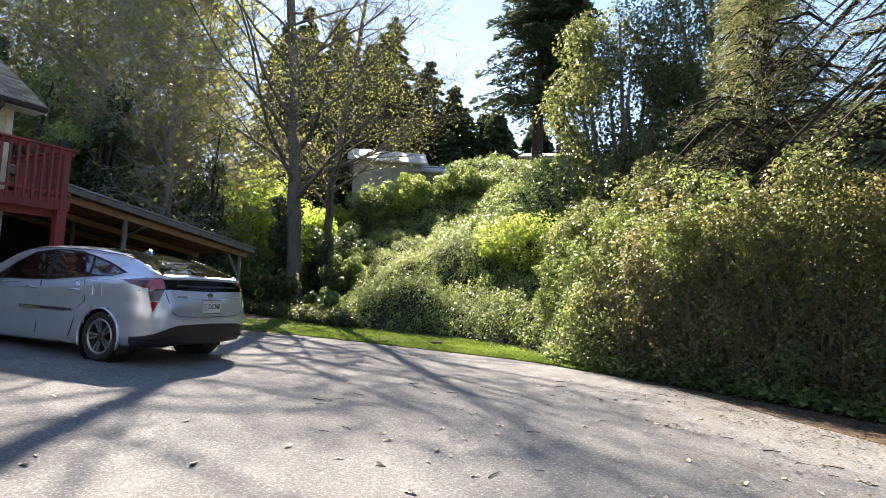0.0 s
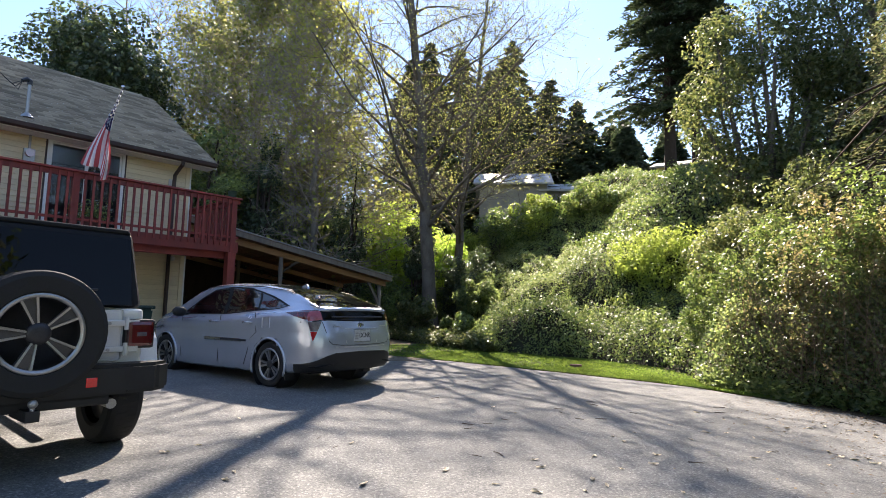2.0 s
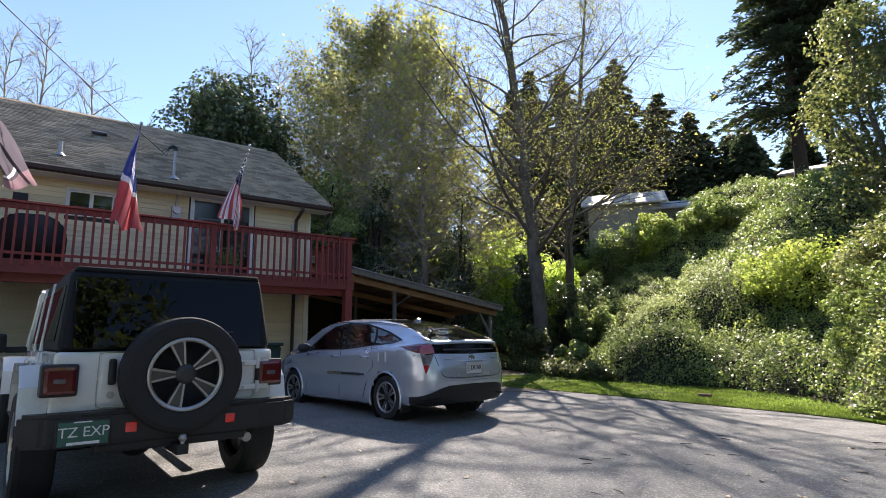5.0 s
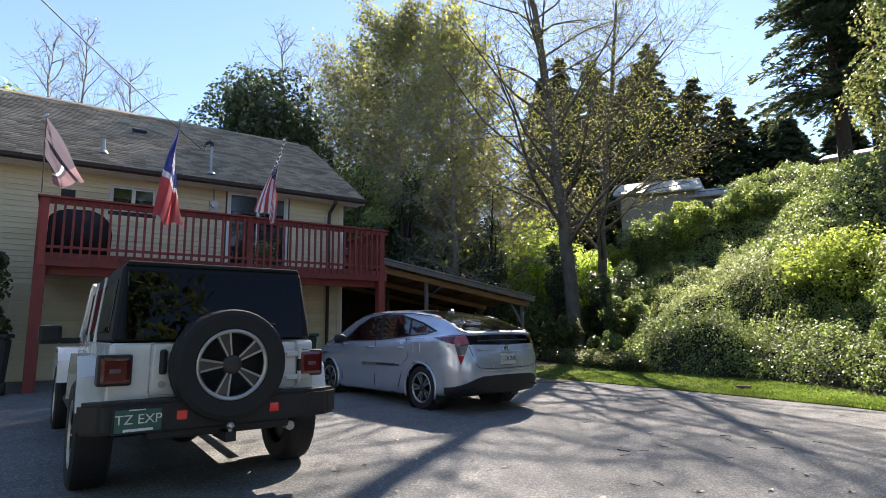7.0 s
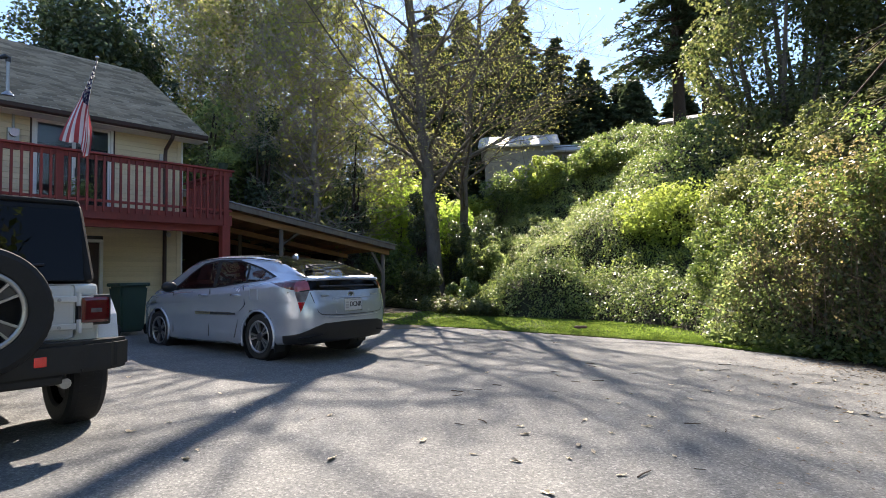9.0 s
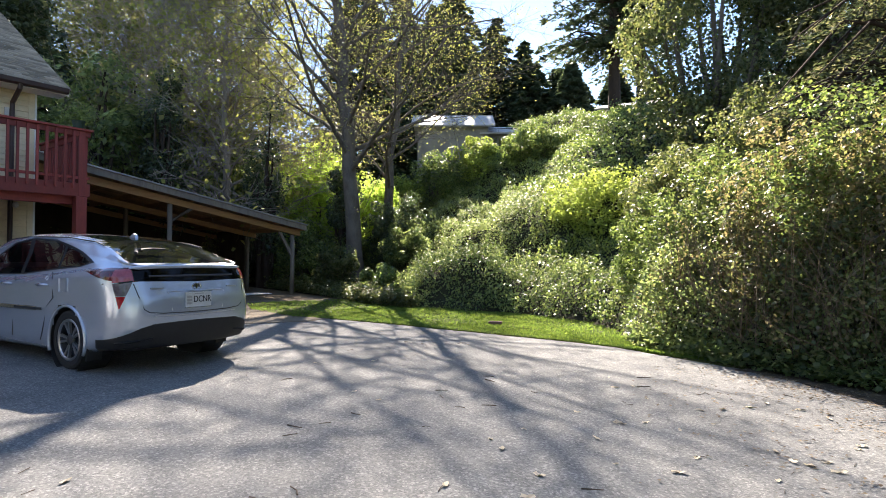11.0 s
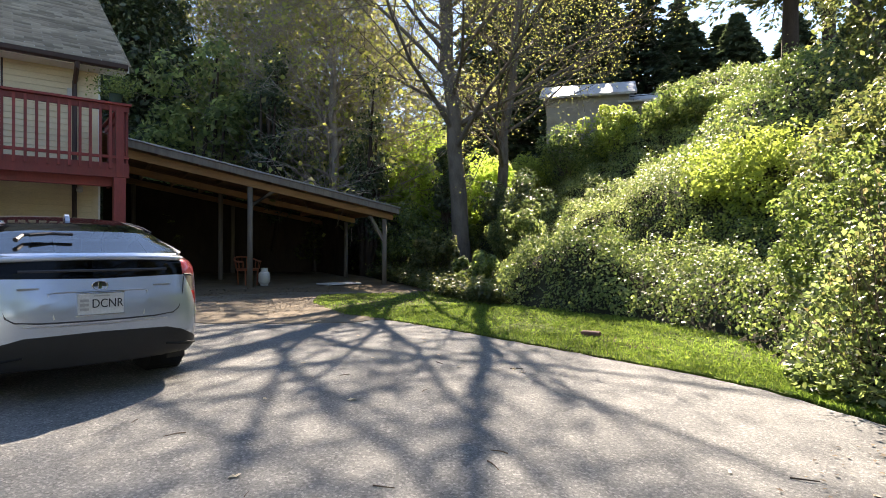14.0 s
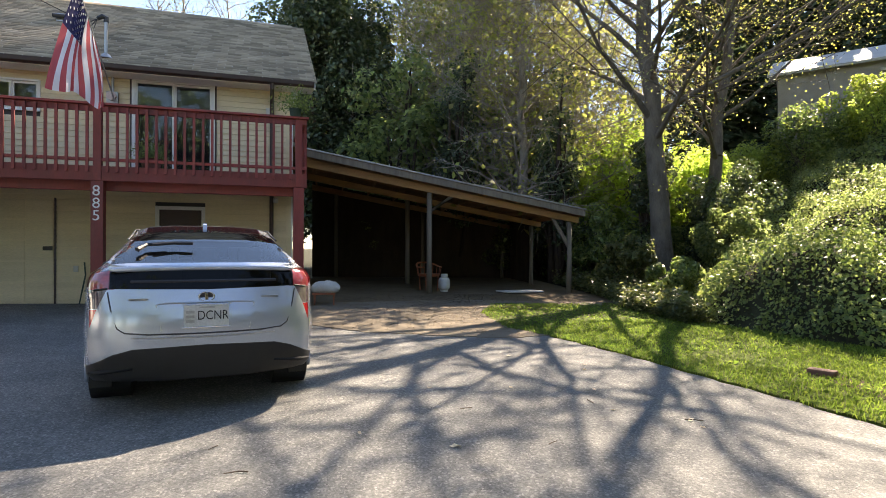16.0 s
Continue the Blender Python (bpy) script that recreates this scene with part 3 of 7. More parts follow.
part("wall", box(BX, BX + 0.15, Y0 + 0.15, Y1 - 0.15, GZ - 0.2, EZ), "siding", house)
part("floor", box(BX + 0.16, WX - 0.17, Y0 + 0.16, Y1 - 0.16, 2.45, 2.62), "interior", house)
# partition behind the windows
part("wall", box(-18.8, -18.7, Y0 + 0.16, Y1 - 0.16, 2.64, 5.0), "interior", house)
part("corner_board", box(WX - 0.16, WX + 0.03, Y1 - 0.015, Y1 + 0.02, GZ, EZ), "trim_white", house)
part("corner_board", box(WX - 0.008, WX + 0.03, Y1 - 0.12, Y1 - 0.017, GZ, EZ), "siding", house)
# roof: deck, shingles, fascia, gutter
EX = WX + 0.45
slope = (RZ - 4.87) / (EX - RX)


def roof_z(x):
    return RZ - abs(x - RX) * slope


YR0, YR1 = Y0 - 0.45, 6.0
roof = part("roof", prism([(EX, roof_z(EX) - 0.03), (RX, RZ - 0.03), (2 * RX - EX, roof_z(EX) - 0.03), (2 * RX - EX, roof_z(EX) - 0.13), (RX, RZ - 0.14), (EX, roof_z(EX) - 0.13)], 1, YR0, YR1), "trim_white", house)
rows_n = 38
verts, quads = [], []
L = math.hypot(EX - RX, RZ - roof_z(EX))
for side in (1, -1):
    for i in range(rows_n):
        a, b = i / rows_n, (i + 1.25) / rows_n
        xa, xb = EX + 0.03 + (RX - EX) * a, EX + (RX - EX) * min(b, 1)
        if side < 0:
            if i % 2:
                continue
            b = min((i + 2.3) / rows_n, 1)
            xa, xb = 2 * RX - xa, 2 * RX - (EX + (RX - EX) * b)
        y = YR0 - 0.02 - (0.15 if i % 2 else 0)
        while y < YR1 + 0.02:
            w = 0.3 if side > 0 else 2.0
            ya, yb = max(y, YR0 - 0.03), min(y + w - 0.012, YR1 + 0.03)
            if yb > ya + 0.03:
                lift = 0.014 + 0.006 * random.random()
                k = len(verts)
                za, zb = roof_z(xa), roof_z(xb)
                verts += [(xa, ya, za - 0.012), (xa, yb, za - 0.012), (xa, ya, za + lift), (xa, yb, za + lift), (xb, yb, zb + 0.003), (xb, ya, zb + 0.003)]
                quads += [(k, k + 1, k + 3, k + 2), (k + 2, k + 3, k + 4, k + 5)]
            y += w
tagged(link("shingles", mesh_from("shingles", np.array(verts) - np.array(PLACE[house].translation), quads), "shingle", roof), kind="stuff")
cap = bmesh.new()
for i in range(44):
    y = YR0 + i * 0.31
    prism([(RX - 0.15, RZ - 0.15 * slope + 0.022), (RX, RZ + 0.03), (RX + 0.15, RZ - 0.15 * slope + 0.022), (RX, RZ + 0.005)], 1, y, min(y + 0.33, YR1 + 0.02), cap)
part("ridge_cap", cap, "shingle", roof)
part("gutter", prism([(EX + 0.005, roof_z(EX) - 0.02), (EX + 0.11, roof_z(EX) - 0.02), (EX + 0.1, roof_z(EX) - 0.1), (EX + 0.07, roof_z(EX) - 0.13), (EX + 0.005, roof_z(EX) - 0.13)], 1, YR0, YR1 - 0.03), "trim_brown", house, "dark brown gutter")
for s in (1, -1):
    xs = [EX, RX] if s > 0 else [2 * RX - EX, RX]
    part("barge_board", prism([(xs[0], roof_z(xs[0]) - 0.17), (xs[0], roof_z(xs[0]) - 0.02), (xs[1], RZ - 0.02), (xs[1], RZ - 0.17)], 1, YR1 - 0.025, YR1 + 0.005), "trim_white", house)
part("soffit", box(WX + 0.02, EX, YR0, YR1 - 0.03, roof_z(EX) - 0.15, roof_z(EX) - 0.132), "trim_white", house)
# downspout
e = roof_z(EX)
part("downspout", tube([(EX + 0.05, 5.12, e - 0.12), (EX + 0.05, 5.12, e - 0.2), (WX + 0.09, 5.12, e - 0.42), (WX + 0.07, 5.12, e - 0.6), (WX + 0.07, 5.12, 0.35), (WX + 0.2, 5.12, 0.27)], 0.045, 8), "trim_brown", house, "dark brown downspout")


def window_unit(name, y0, y1, z0, z1, x, panes, frame_mat="trim_white", deep=0.07, w=0.05, glass_mat="window_glass", trim=0.0, trim_mat="trim_brown"):
    win = part(name, box(x - deep, x + 0.035, y0, y0 + w, z0, z1, 0.004), frame_mat, house)
    part("frame", box(x - deep, x + 0.035, y1 - w, y1, z0, z1, 0.004), frame_mat, win)
    part("frame", box(x - deep, x + 0.035, y0 + w, y1 - w, z1 - w, z1, 0.004), frame_mat, win)
    part("frame", box(x - deep, x + 0.04, y0 + w, y1 - w, z0, z0 + w, 0.004), frame_mat, win)
    n = panes
    for i in range(n):
        a = y0 + w + (y1 - y0 - 2 * w) * i / n
        b = y0 + w + (y1 - y0 - 2 * w) * (i + 1) / n
        off = -0.025 * (i % 2)
        for ya, yb, za, zb in ((a, a + 0.04, z0 + w, z1 - w), (b - 0.04, b, z0 + w, z1 - w), (a + 0.04, b - 0.04, z0 + w, z0 + w + 0.045), (a + 0.04, b - 0.04, z1 - w - 0.045, z1 - w)):
            part("sash", box(x - 0.02 + off, x + 0.008 + off, ya, yb, za, zb, 0.003), frame_mat, win)
        p = part("pane", box(x - 0.009 + off, x - 0.003 + off, a + 0.03, b - 0.03, z0 + w + 0.03, z1 - w - 0.03), glass_mat, win)
        p.visible_shadow = False
    if trim:
        for ya, yb, za, zb in ((y0 - trim, y0 - 0.002, z0 - 0.002, z1 + trim), (y1 + 0.002, y1 + trim, z0 - 0.002, z1 + trim), (y0 - 0.002, y1 + 0.002, z1 + 0.002, z1 + trim)):
            part("casing", box(x, x + 0.03, ya, yb, za, zb, 0.003), trim_mat, win)
    return win


window_unit("window", -0.1, 0.86, 3.95, 4.56, WX, 2, w=0.04)
slider = window_unit("sliding_door", 2.43, 3.98, 2.72, 4.76, WX, 2, w=0.06, trim=0.035)
part("handle", box(WX + 0.01, WX + 0.05, 3.22, 3.245, 3.55, 3.75, 0.006), "black_plastic", slider)
# lower door and the wide boarded door
door = part("door", box(WX - 0.08, WX - 0.03, 2.93, 3.73, 0.26, 2.12, 0.004), "trim_brown", house, "dark brown door with white casing")
for ya, yb, za, zb in ((2.86, 2.93, 0.25, 2.19), (3.73, 3.8, 0.25, 2.19), (2.93, 3.73, 2.12, 2.19)):
    part("casing", box(WX - 0.06, WX + 0.035, ya, yb, za, zb, 0.004), "trim_white", door)
part("knob", ball((WX + 0.0, 3.0, 1.25), 0.03), "steel", door)
gd = part("boarded_door", box(WX - 0.004, WX + 0.022, -1.7, 1.1, 0.24, 2.27, 0.004), "siding", house, "wide cream boarded door")
for k in range(5):
    z = 0.3 + k * 0.4
    part("panel", box(WX + 0.022, WX + 0.034, -1.64, 0.62, z, z + 0.36, 0.004), "siding", gd)
part("stile", box(WX + 0.0225, WX + 0.038, 0.64, 1.09, 0.26, 2.26, 0.004), "siding", gd)
part("latch", box(WX + 0.038, WX + 0.07, 0.92, 1.08, 1.28, 1.36, 0.008), "ink", gd)
part("casing", box(WX - 0.002, WX + 0.042, 1.102, 1.13, 0.22, 2.3), "trim_brown", gd)
# small fittings on the walls
def fitting(name, bm, mat, label, category):
    return on_house(solo(name, bm, mat, label, category))


fitting("wall_lamp", ball((WX + 0.1, 5.2, 2.36), (0.05, 0.06, 0.06), box(WX, WX + 0.05, 5.14, 5.26, 2.32, 2.42, 0.01)), "tank_white", "small white lamp on the cream wall", "lamp")
meter = on_house(thing("electric_meter", (WX + 0.02, 2.1, 4.2), "grey electricity meter on the cream wall", "meter"))
part("box", box(WX + 0.02, WX + 0.12, 2.0, 2.2, 4.08, 4.42, 0.01), "steel", meter)
part("dial", cyl((WX + 0.12, 2.1, 4.32), (WX + 0.2, 2.1, 4.32), 0.085, n=20), "lens_pale", meter)
part("conduit", cyl((WX + 0.06, 2.1, 4.42), (WX + 0.06, 2.1, 4.86), 0.025), "steel", meter)
fitting("outlet_box", box(WX + 0.02, WX + 0.06, 1.43, 1.51, 0.86, 0.98, 0.008), "tank_white", "white outlet box on the lower wall", "outlet")
fitting("hose", tube([(WX + 0.06, 1.62, 1.05), (WX + 0.1, 1.65, 0.8), (WX + 0.12, 1.6, 0.5), (WX + 0.3, 1.6, 0.25), (WX + 0.6, 1.3, 0.24), (WX + 0.4, 0.9, 0.25), (WX + 0.8, 0.6, 0.24)], 0.014, 6), "bin_green", "dark green hose below a tap", "hose")
fitting("notice_box", box(WX + 0.02, WX + 0.05, 5.0, 5.09, 4.18, 4.34, 0.004), "tank_white", "small white box on the wall", "box")
# roof fittings
def on_roof(x):
    return roof_z(x) + 0.01


mx, my = -15.03, 1.99
mast = on_house(thing("service_mast", (mx, my, 5.1), "grey power mast on the shingle roof", "mast"))
part("pole", cyl((mx, my, on_roof(mx) - 0.05), (mx, my, on_roof(mx) + 0.68), 0.032), "steel", mast)
part("flashing", cyl((mx, my, on_roof(mx) - 0.04), (mx, my, on_roof(mx) + 0.06), 0.14, 0.05), "steel", mast)
part("weatherhead", tube([(mx, my, on_roof(mx) + 0.68), (mx, my, on_roof(mx) + 0.76), (mx + 0.02, my - 0.06, on_roof(mx) + 0.78), (mx + 0.04, my - 0.14, on_roof(mx) + 0.72)], [0.05, 0.055, 0.05, 0.04]), "dark_alloy", mast)
for k in range(3):
    part("wire", tube([(mx + 0.04, my - 0.14, on_roof(mx) + 0.72), (mx + 0.06, my - 0.2 - 0.04 * k, on_roof(mx) + 0.5 + 0.06 * k), (mx + 0.03, my - 0.3, on_roof(mx) + 0.6)], 0.008, 5), "ink", mast)
att = HOUSE_TURN @ Vector((mx + 0.03, my - 0.3, on_roof(mx) + 0.6))
pole_far = Vector((0.8, -6.8, 8.0))
cab = []
for k in range(41):
    q = att.lerp(pole_far, k / 40)
    q.z -= 0.3 * 4 * (k / 40) * (1 - k / 40)
    cab.append(q)
solo("service_cable", tube(cab, 0.009, 6), "rubber", "twisted black power cable to the roof mast", "cable")
vx, vy = -17.28, 0.59
vent = on_house(thing("roof_vent", (vx, vy, on_roof(vx)), "low dark roof vent on the shingles", "vent"))
part("hood", box(-0.16, 0.16, -0.17, 0.17, 0.06, 0.15, 0.03, m=Matrix.Translation((vx, vy, on_roof(vx))) @ Matrix.Rotation(math.atan(slope) * 0.7, 4, "Y")), "dark_alloy", vent)
part("collar", box(-0.1, 0.1, -0.11, 0.11, -0.05, 0.08, m=Matrix.Translation((vx, vy, on_roof(vx)))), "steel", vent)
px, py = -15.45, -0.27
pipe = on_house(thing("vent_pipe", (px, py, on_roof(px)), "grey vent pipe through the roof", "pipe"))
part("pipe", cyl((px, py, on_roof(px) - 0.05), (px, py, on_roof(px) + 0.3), 0.04), "steel", pipe)
part("flashing", cyl((px, py, on_roof(px) - 0.04), (px, py, on_roof(px) + 0.04), 0.12, 0.06), "steel", pipe)

# ---- deck ----
DY0, DY1 = -1.28, 5.7
deck = on_house(thing("deck", (FX, 2.2, GZ), "raised red-stained wooden deck with picket railing", "deck"))
RT = 3.68


def deck_box(name, *a, parent=deck, mat="red_stain", bevel=0.006):
    return part(name, box(*a, bevel), mat, parent)


deck_box("rim_joist", FX - 0.04, FX, DY0, DY1, 2.42, 2.66)
deck_box("rim_joist", WX + 0.04, FX - 0.042, DY1 - 0.04, DY1, 2.42, 2.66)
deck_box("rim_joist", WX + 0.04, FX - 0.042, DY0, DY0 + 0.04, 2.42, 2.66)
y = DY0 + 0.4
while y < DY1 - 0.2:
    deck_box("joist", WX + 0.04, FX - 0.044, y, y + 0.04, 2.46, 2.615, mat="grey_wood", bevel=0)
    y += 0.41
deck_box("beam", FX - 0.32, FX - 0.2, DY0 + 0.05, DY1 - 0.05, 2.28, 2.458)
x = WX + 0.03
while x < FX - 0.1:
    deck_box("floor_board", x, x + 0.134, DY0 + 0.045, DY1 - 0.045, 2.618, 2.655, bevel=0)
    x += 0.14
for yy in (DY0, 2.31, DY1 - 0.23):
    p = deck_box("post", FX - 0.17, FX + 0.012, yy, yy + 0.18, GZ, 2.42)
    deck_box("rail_post", FX - 0.1, FX + 0.014, yy + 0.03, yy + 0.15, 2.424, RT - 0.04)
deck_box("top_rail", FX - 0.12, FX + 0.05, DY0 - 0.03, DY1 + 0.03, RT - 0.038, RT)
deck_box("sub_rail", FX - 0.045, FX - 0.003, DY0, DY1, RT - 0.14, RT - 0.04)
deck_box("bottom_rail", FX - 0.045, FX - 0.003, DY0, DY1, 2.74, 2.79)
for yy in (DY0, DY1 - 0.1):
    deck_box("top_rail", WX + 0.04, FX - 0.122, yy - 0.03, yy + 0.12, RT - 0.036, RT - 0.002)
    deck_box("sub_rail", WX + 0.04, FX - 0.05, yy + 0.03, yy + 0.07, RT - 0.14, RT - 0.04)
    deck_box("bottom_rail", WX + 0.04, FX - 0.05, yy + 0.03, yy + 0.07, 2.74, 2.79)
pk = box(-0.018, 0.018, -0.02, 0.02, 0, 1.06)
picket = bpy.data.meshes.new("baluster")
pk.to_mesh(picket)
pk.free()
picket.materials.append(MATS["red_stain"])


def baluster(x, y, z):
    o = new("baluster", picket)
    o.parent = deck
    o.location = Vector((x, y, z)) - PLACE[deck].translation
    return o


y = DY0 + 0.24
while y < DY1 - 0.2:
    if abs(y - 2.4) > 0.1:
        baluster(FX + 0.016, y, 2.56)
    y += 0.1435
for yy in (DY0 + 0.05 - 0.04, DY1 - 0.05 + 0.04):
    x = WX + 0.15
    while x < FX - 0.1:
        baluster(x, yy, 2.56)
        x += 0.125
for i, ch in enumerate("885"):
    words(ch, 0.24, "letter_white", deck, Matrix.Translation(Vector((FX + 0.014, 2.39, 2.25 - i * 0.2)) - PLACE[deck].translation) @ Matrix.Rotation(radians(90), 4, "Z") @ Matrix.Rotation(radians(90), 4, "X"), "house_number")

# ---- carport ----
carport = thing("carport", (-16.4, 9, 0.2), "lean-to wooden carport with weathered grey posts", "carport")
CF, CB = -16.05, -22.2
CY0, CY1 = 5.4, 12.5


def cp_z(y):
    return 3.72 + (2.39 - 3.72) * (y - CY0) / (CY1 - CY0)


sl = (2.39 - 3.72) / (CY1 - CY0)


def wall_line(x):
    """Where the house's turned end wall stands at x."""
    return 5.09 + 0.1175 * (x + 15.1) + 0.06


# roof boards laid along the fall
for i in range(44):
    x = CB + (CF - CB) * i / 44
    w = (CF - CB) / 44 - 0.008
    ya = wall_line(x + w)
    part("roof_board", prism([(ya, cp_z(ya) - 0.055), (CY1, cp_z(CY1) - 0.055), (CY1, cp_z(CY1) - 0.03), (ya, cp_z(ya) - 0.03)], 0, x, x + w), "old_wood", carport)
for i in range(10):
    x, w = CB - 0.05 + (CF - CB + 0.1) * i / 10, (CF - CB + 0.1) / 10
    ya = wall_line(x + w)
    part("roofing_sheet", prism([(ya, cp_z(ya) - 0.026), (CY1 + 0.06, cp_z(CY1) - 0.036), (CY1 + 0.06, cp_z(CY1) - 0.004), (ya, cp_z(ya) + 0.002)], 0, x, x + w + 0.012 * (i < 9)), "steel", carport, "grey metal roofing")
for k in range(9):
    y = CY0 + 0.12 + k * 0.87
    part("rafter", box(CB, CF - 0.03, y, y + 0.045, cp_z(y) - 0.2, cp_z(y + 0.045) - 0.06), "old_wood", carport)
part("fascia", prism([(CY0, cp_z(CY0) - 0.2), (CY1 + 0.03, cp_z(CY1) - 0.2), (CY1 + 0.03, cp_z(CY1) - 0.04), (CY0, cp_z(CY0) - 0.04)], 0, CF - 0.025, CF + 0.012), "grey_wood", carport)
for x in (-16.42, -19.2, -22.0):
    part("beam", prism([(CY0, cp_z(CY0) - 0.4), (CY1, cp_z(CY1) - 0.36), (CY1, cp_z(CY1) - 0.21), (CY0, cp_z(CY0) - 0.21)], 0, x - 0.05, x + 0.05), "old_wood", carport)
posts = [(-16.42, 8.5), (-16.42, 12.25), (-19.2, 8.3), (-19.2, 12.2), (-22.0, 6.2), (-22.0, 9.2), (-22.0, 12.1)]
for x, y in posts:
    z = float(plane_z(x, y))
    part("post", tube([(x, y, z - 0.05), (x + random.uniform(-0.02, 0.02), y, 1.2), (x, y, cp_z(y) - 0.39)], [0.075, 0.066, 0.07], 8), "grey_wood", carport, smooth=True)
part("brace", prism([(11.75, cp_z(11.7) - 0.4), (11.85, cp_z(11.8) - 0.4), (12.25, cp_z(12.25) - 0.95), (12.2, cp_z(12.25) - 1.05)], 0, -16.46, -16.39), "grey_wood", carport)
part("brace", prism([(9.0, cp_z(9.0) - 0.38), (9.12, cp_z(9.1) - 0.38), (8.55, cp_z(8.5) - 0.8), (8.52, cp_z(8.5) - 0.9)], 0, -16.46, -16.39), "grey_wood", carport)
# boards added in near-black bark colour, standing in for the carport's inner shade
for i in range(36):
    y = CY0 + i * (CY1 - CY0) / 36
    part("shade_board", box(-22.32 + 0.012 * (i % 2), -22.27 + 0.012 * (i % 2), y - 0.006, y + 0.203, 0.15, cp_z(y + 0.2) - 0.07), "dark_bark", carport)
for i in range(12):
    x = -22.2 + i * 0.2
    part("shade_board", box(x - 0.005, x + 0.205, CY1 - 0.12 + 0.01 * (i % 2), CY1 - 0.08 + 0.01 * (i % 2), 0.12, cp_z(CY1) - 0.07), "dark_bark", carport)

# ---- vegetation ----
def thing_mesh(name, me, mat, parent, label=""):
    return link(name, me, mat, parent, label)


def stuff(name, me, mat, label, category):
    return tagged(link(name, me, mat), label, category, kind="stuff")


def bank_points(n, x0, x1, s0, s1, layer=0.28, near=None):
    """Points over the canopy of the bank, spread by its true area."""
    x, s = RNG.uniform(x0, x1, 4 * n), RNG.uniform(s0, s1, 4 * n)
    y = s + np.interp(x, BASE_X, BASE_Y)
    e = 0.08
    zx, zy = (canopy(x + e, y) - canopy(x - e, y)) / (2 * e), (canopy(x, y + e) - canopy(x, y - e)) / (2 * e)
    w = np.sqrt(1 + zx ** 2 + zy ** 2)
    keep = RNG.uniform(0, 4.5, len(x)) < w
    x, y, zx, zy = x[keep][:n], y[keep][:n], zx[keep][:n], zy[keep][:n]
    nrm = unit(np.stack([-zx, -zy, np.ones_like(x)], 1))
    p = np.stack([x, y, canopy(x, y)], 1)
    p += nrm * (RNG.uniform(-layer, 0.06, (len(x), 1)) + (0.3 * np.maximum(-0.35, lumps(x, y, 0.3, 2.0)) + 0.1 * lumps(x, y, 0.12, 5.0))[:, None])
    return p, nrm


p, nr = bank_points(250000, -23, 7, 0.0, 7.0, 0.34)
yellow = np.exp(-(((p[:, 0] + 9.0) / 1.6) ** 2 + ((p[:, 1] - 18.6) / 1.8) ** 2)) + 0.35 * lumps(p[:, 0], p[:, 1], 3.0, 6.0) - 0.1
yel = RNG.uniform(0, 1, len(p)) < np.clip(yellow, 0, 0.9)
dark = (~yel) & (RNG.uniform(0, 1, len(p)) < np.clip(0.25 + 0.5 * (p[:, 0] < -13.2) + 0.4 * (p[:, 0] > -4.8), 0, 1))
for name, msk, mat, label in (("bramble_leaves", ~yel & ~dark, "bramble", "dense pale green bramble leaves covering the bank"), ("young_bramble_leaves", yel, "bramble_yellow", "yellow-green young bramble leaves on the bank"), ("ivy_leaves", dark, "ivy", "dark glossy ivy leaves on the bank")):
    stuff(name, leaf_mesh(name, p[msk], 0.064, nr[msk] * 0.9 + np.array([0.1, -0.35, 0.2]), 0.8, 0.72), mat, label, "foliage")
p, nr = bank_points(110000, -26, 2, 7.0, 17.0, 0.34)
stuff("upper_bramble_leaves", leaf_mesh("upper_bramble_leaves", p, 0.1, nr + np.array([0.1, -0.4, 0]), 0.85, 0.75), "bramble", "bramble and shrub leaves on the upper bank", "foliage")


def branch(segs, tips, p, d, length, r, depth, rng, kids, droop, bend, steps=4, start=0.35):
    """Grows one limb as short tapered sticks, with side limbs; tips gathers leaf places."""
    q, dd = np.array(p, float), unit(np.array(d, float))
    rr = r
    for k in range(steps):
        dd = unit(dd + rng.normal(0, bend, 3) + np.array([0, 0, droop]))
        nx = q + dd * length / steps
        r2 = rr * 0.78
        segs.append((*q, *nx, rr, r2))
        f = (k + 1) / steps
        if depth > 0 and f >= start:
            for _ in range(kids):
                side = unit(dd * rng.uniform(0.3, 0.9) + unit(rng.normal(0, 1, 3)) * 0.9 + np.array([0, 0, 0.1]))
                branch(segs, tips, q + (nx - q) * rng.uniform(0.2, 1), side, length * rng.uniform(0.32, 0.55), r2 * 0.5, depth - 1, rng, kids, droop, bend * 1.2, max(2, steps - 1), 0.3)
        q, rr = nx, r2
        if depth <= 1:
            tips.append((*q, *dd))
    return q


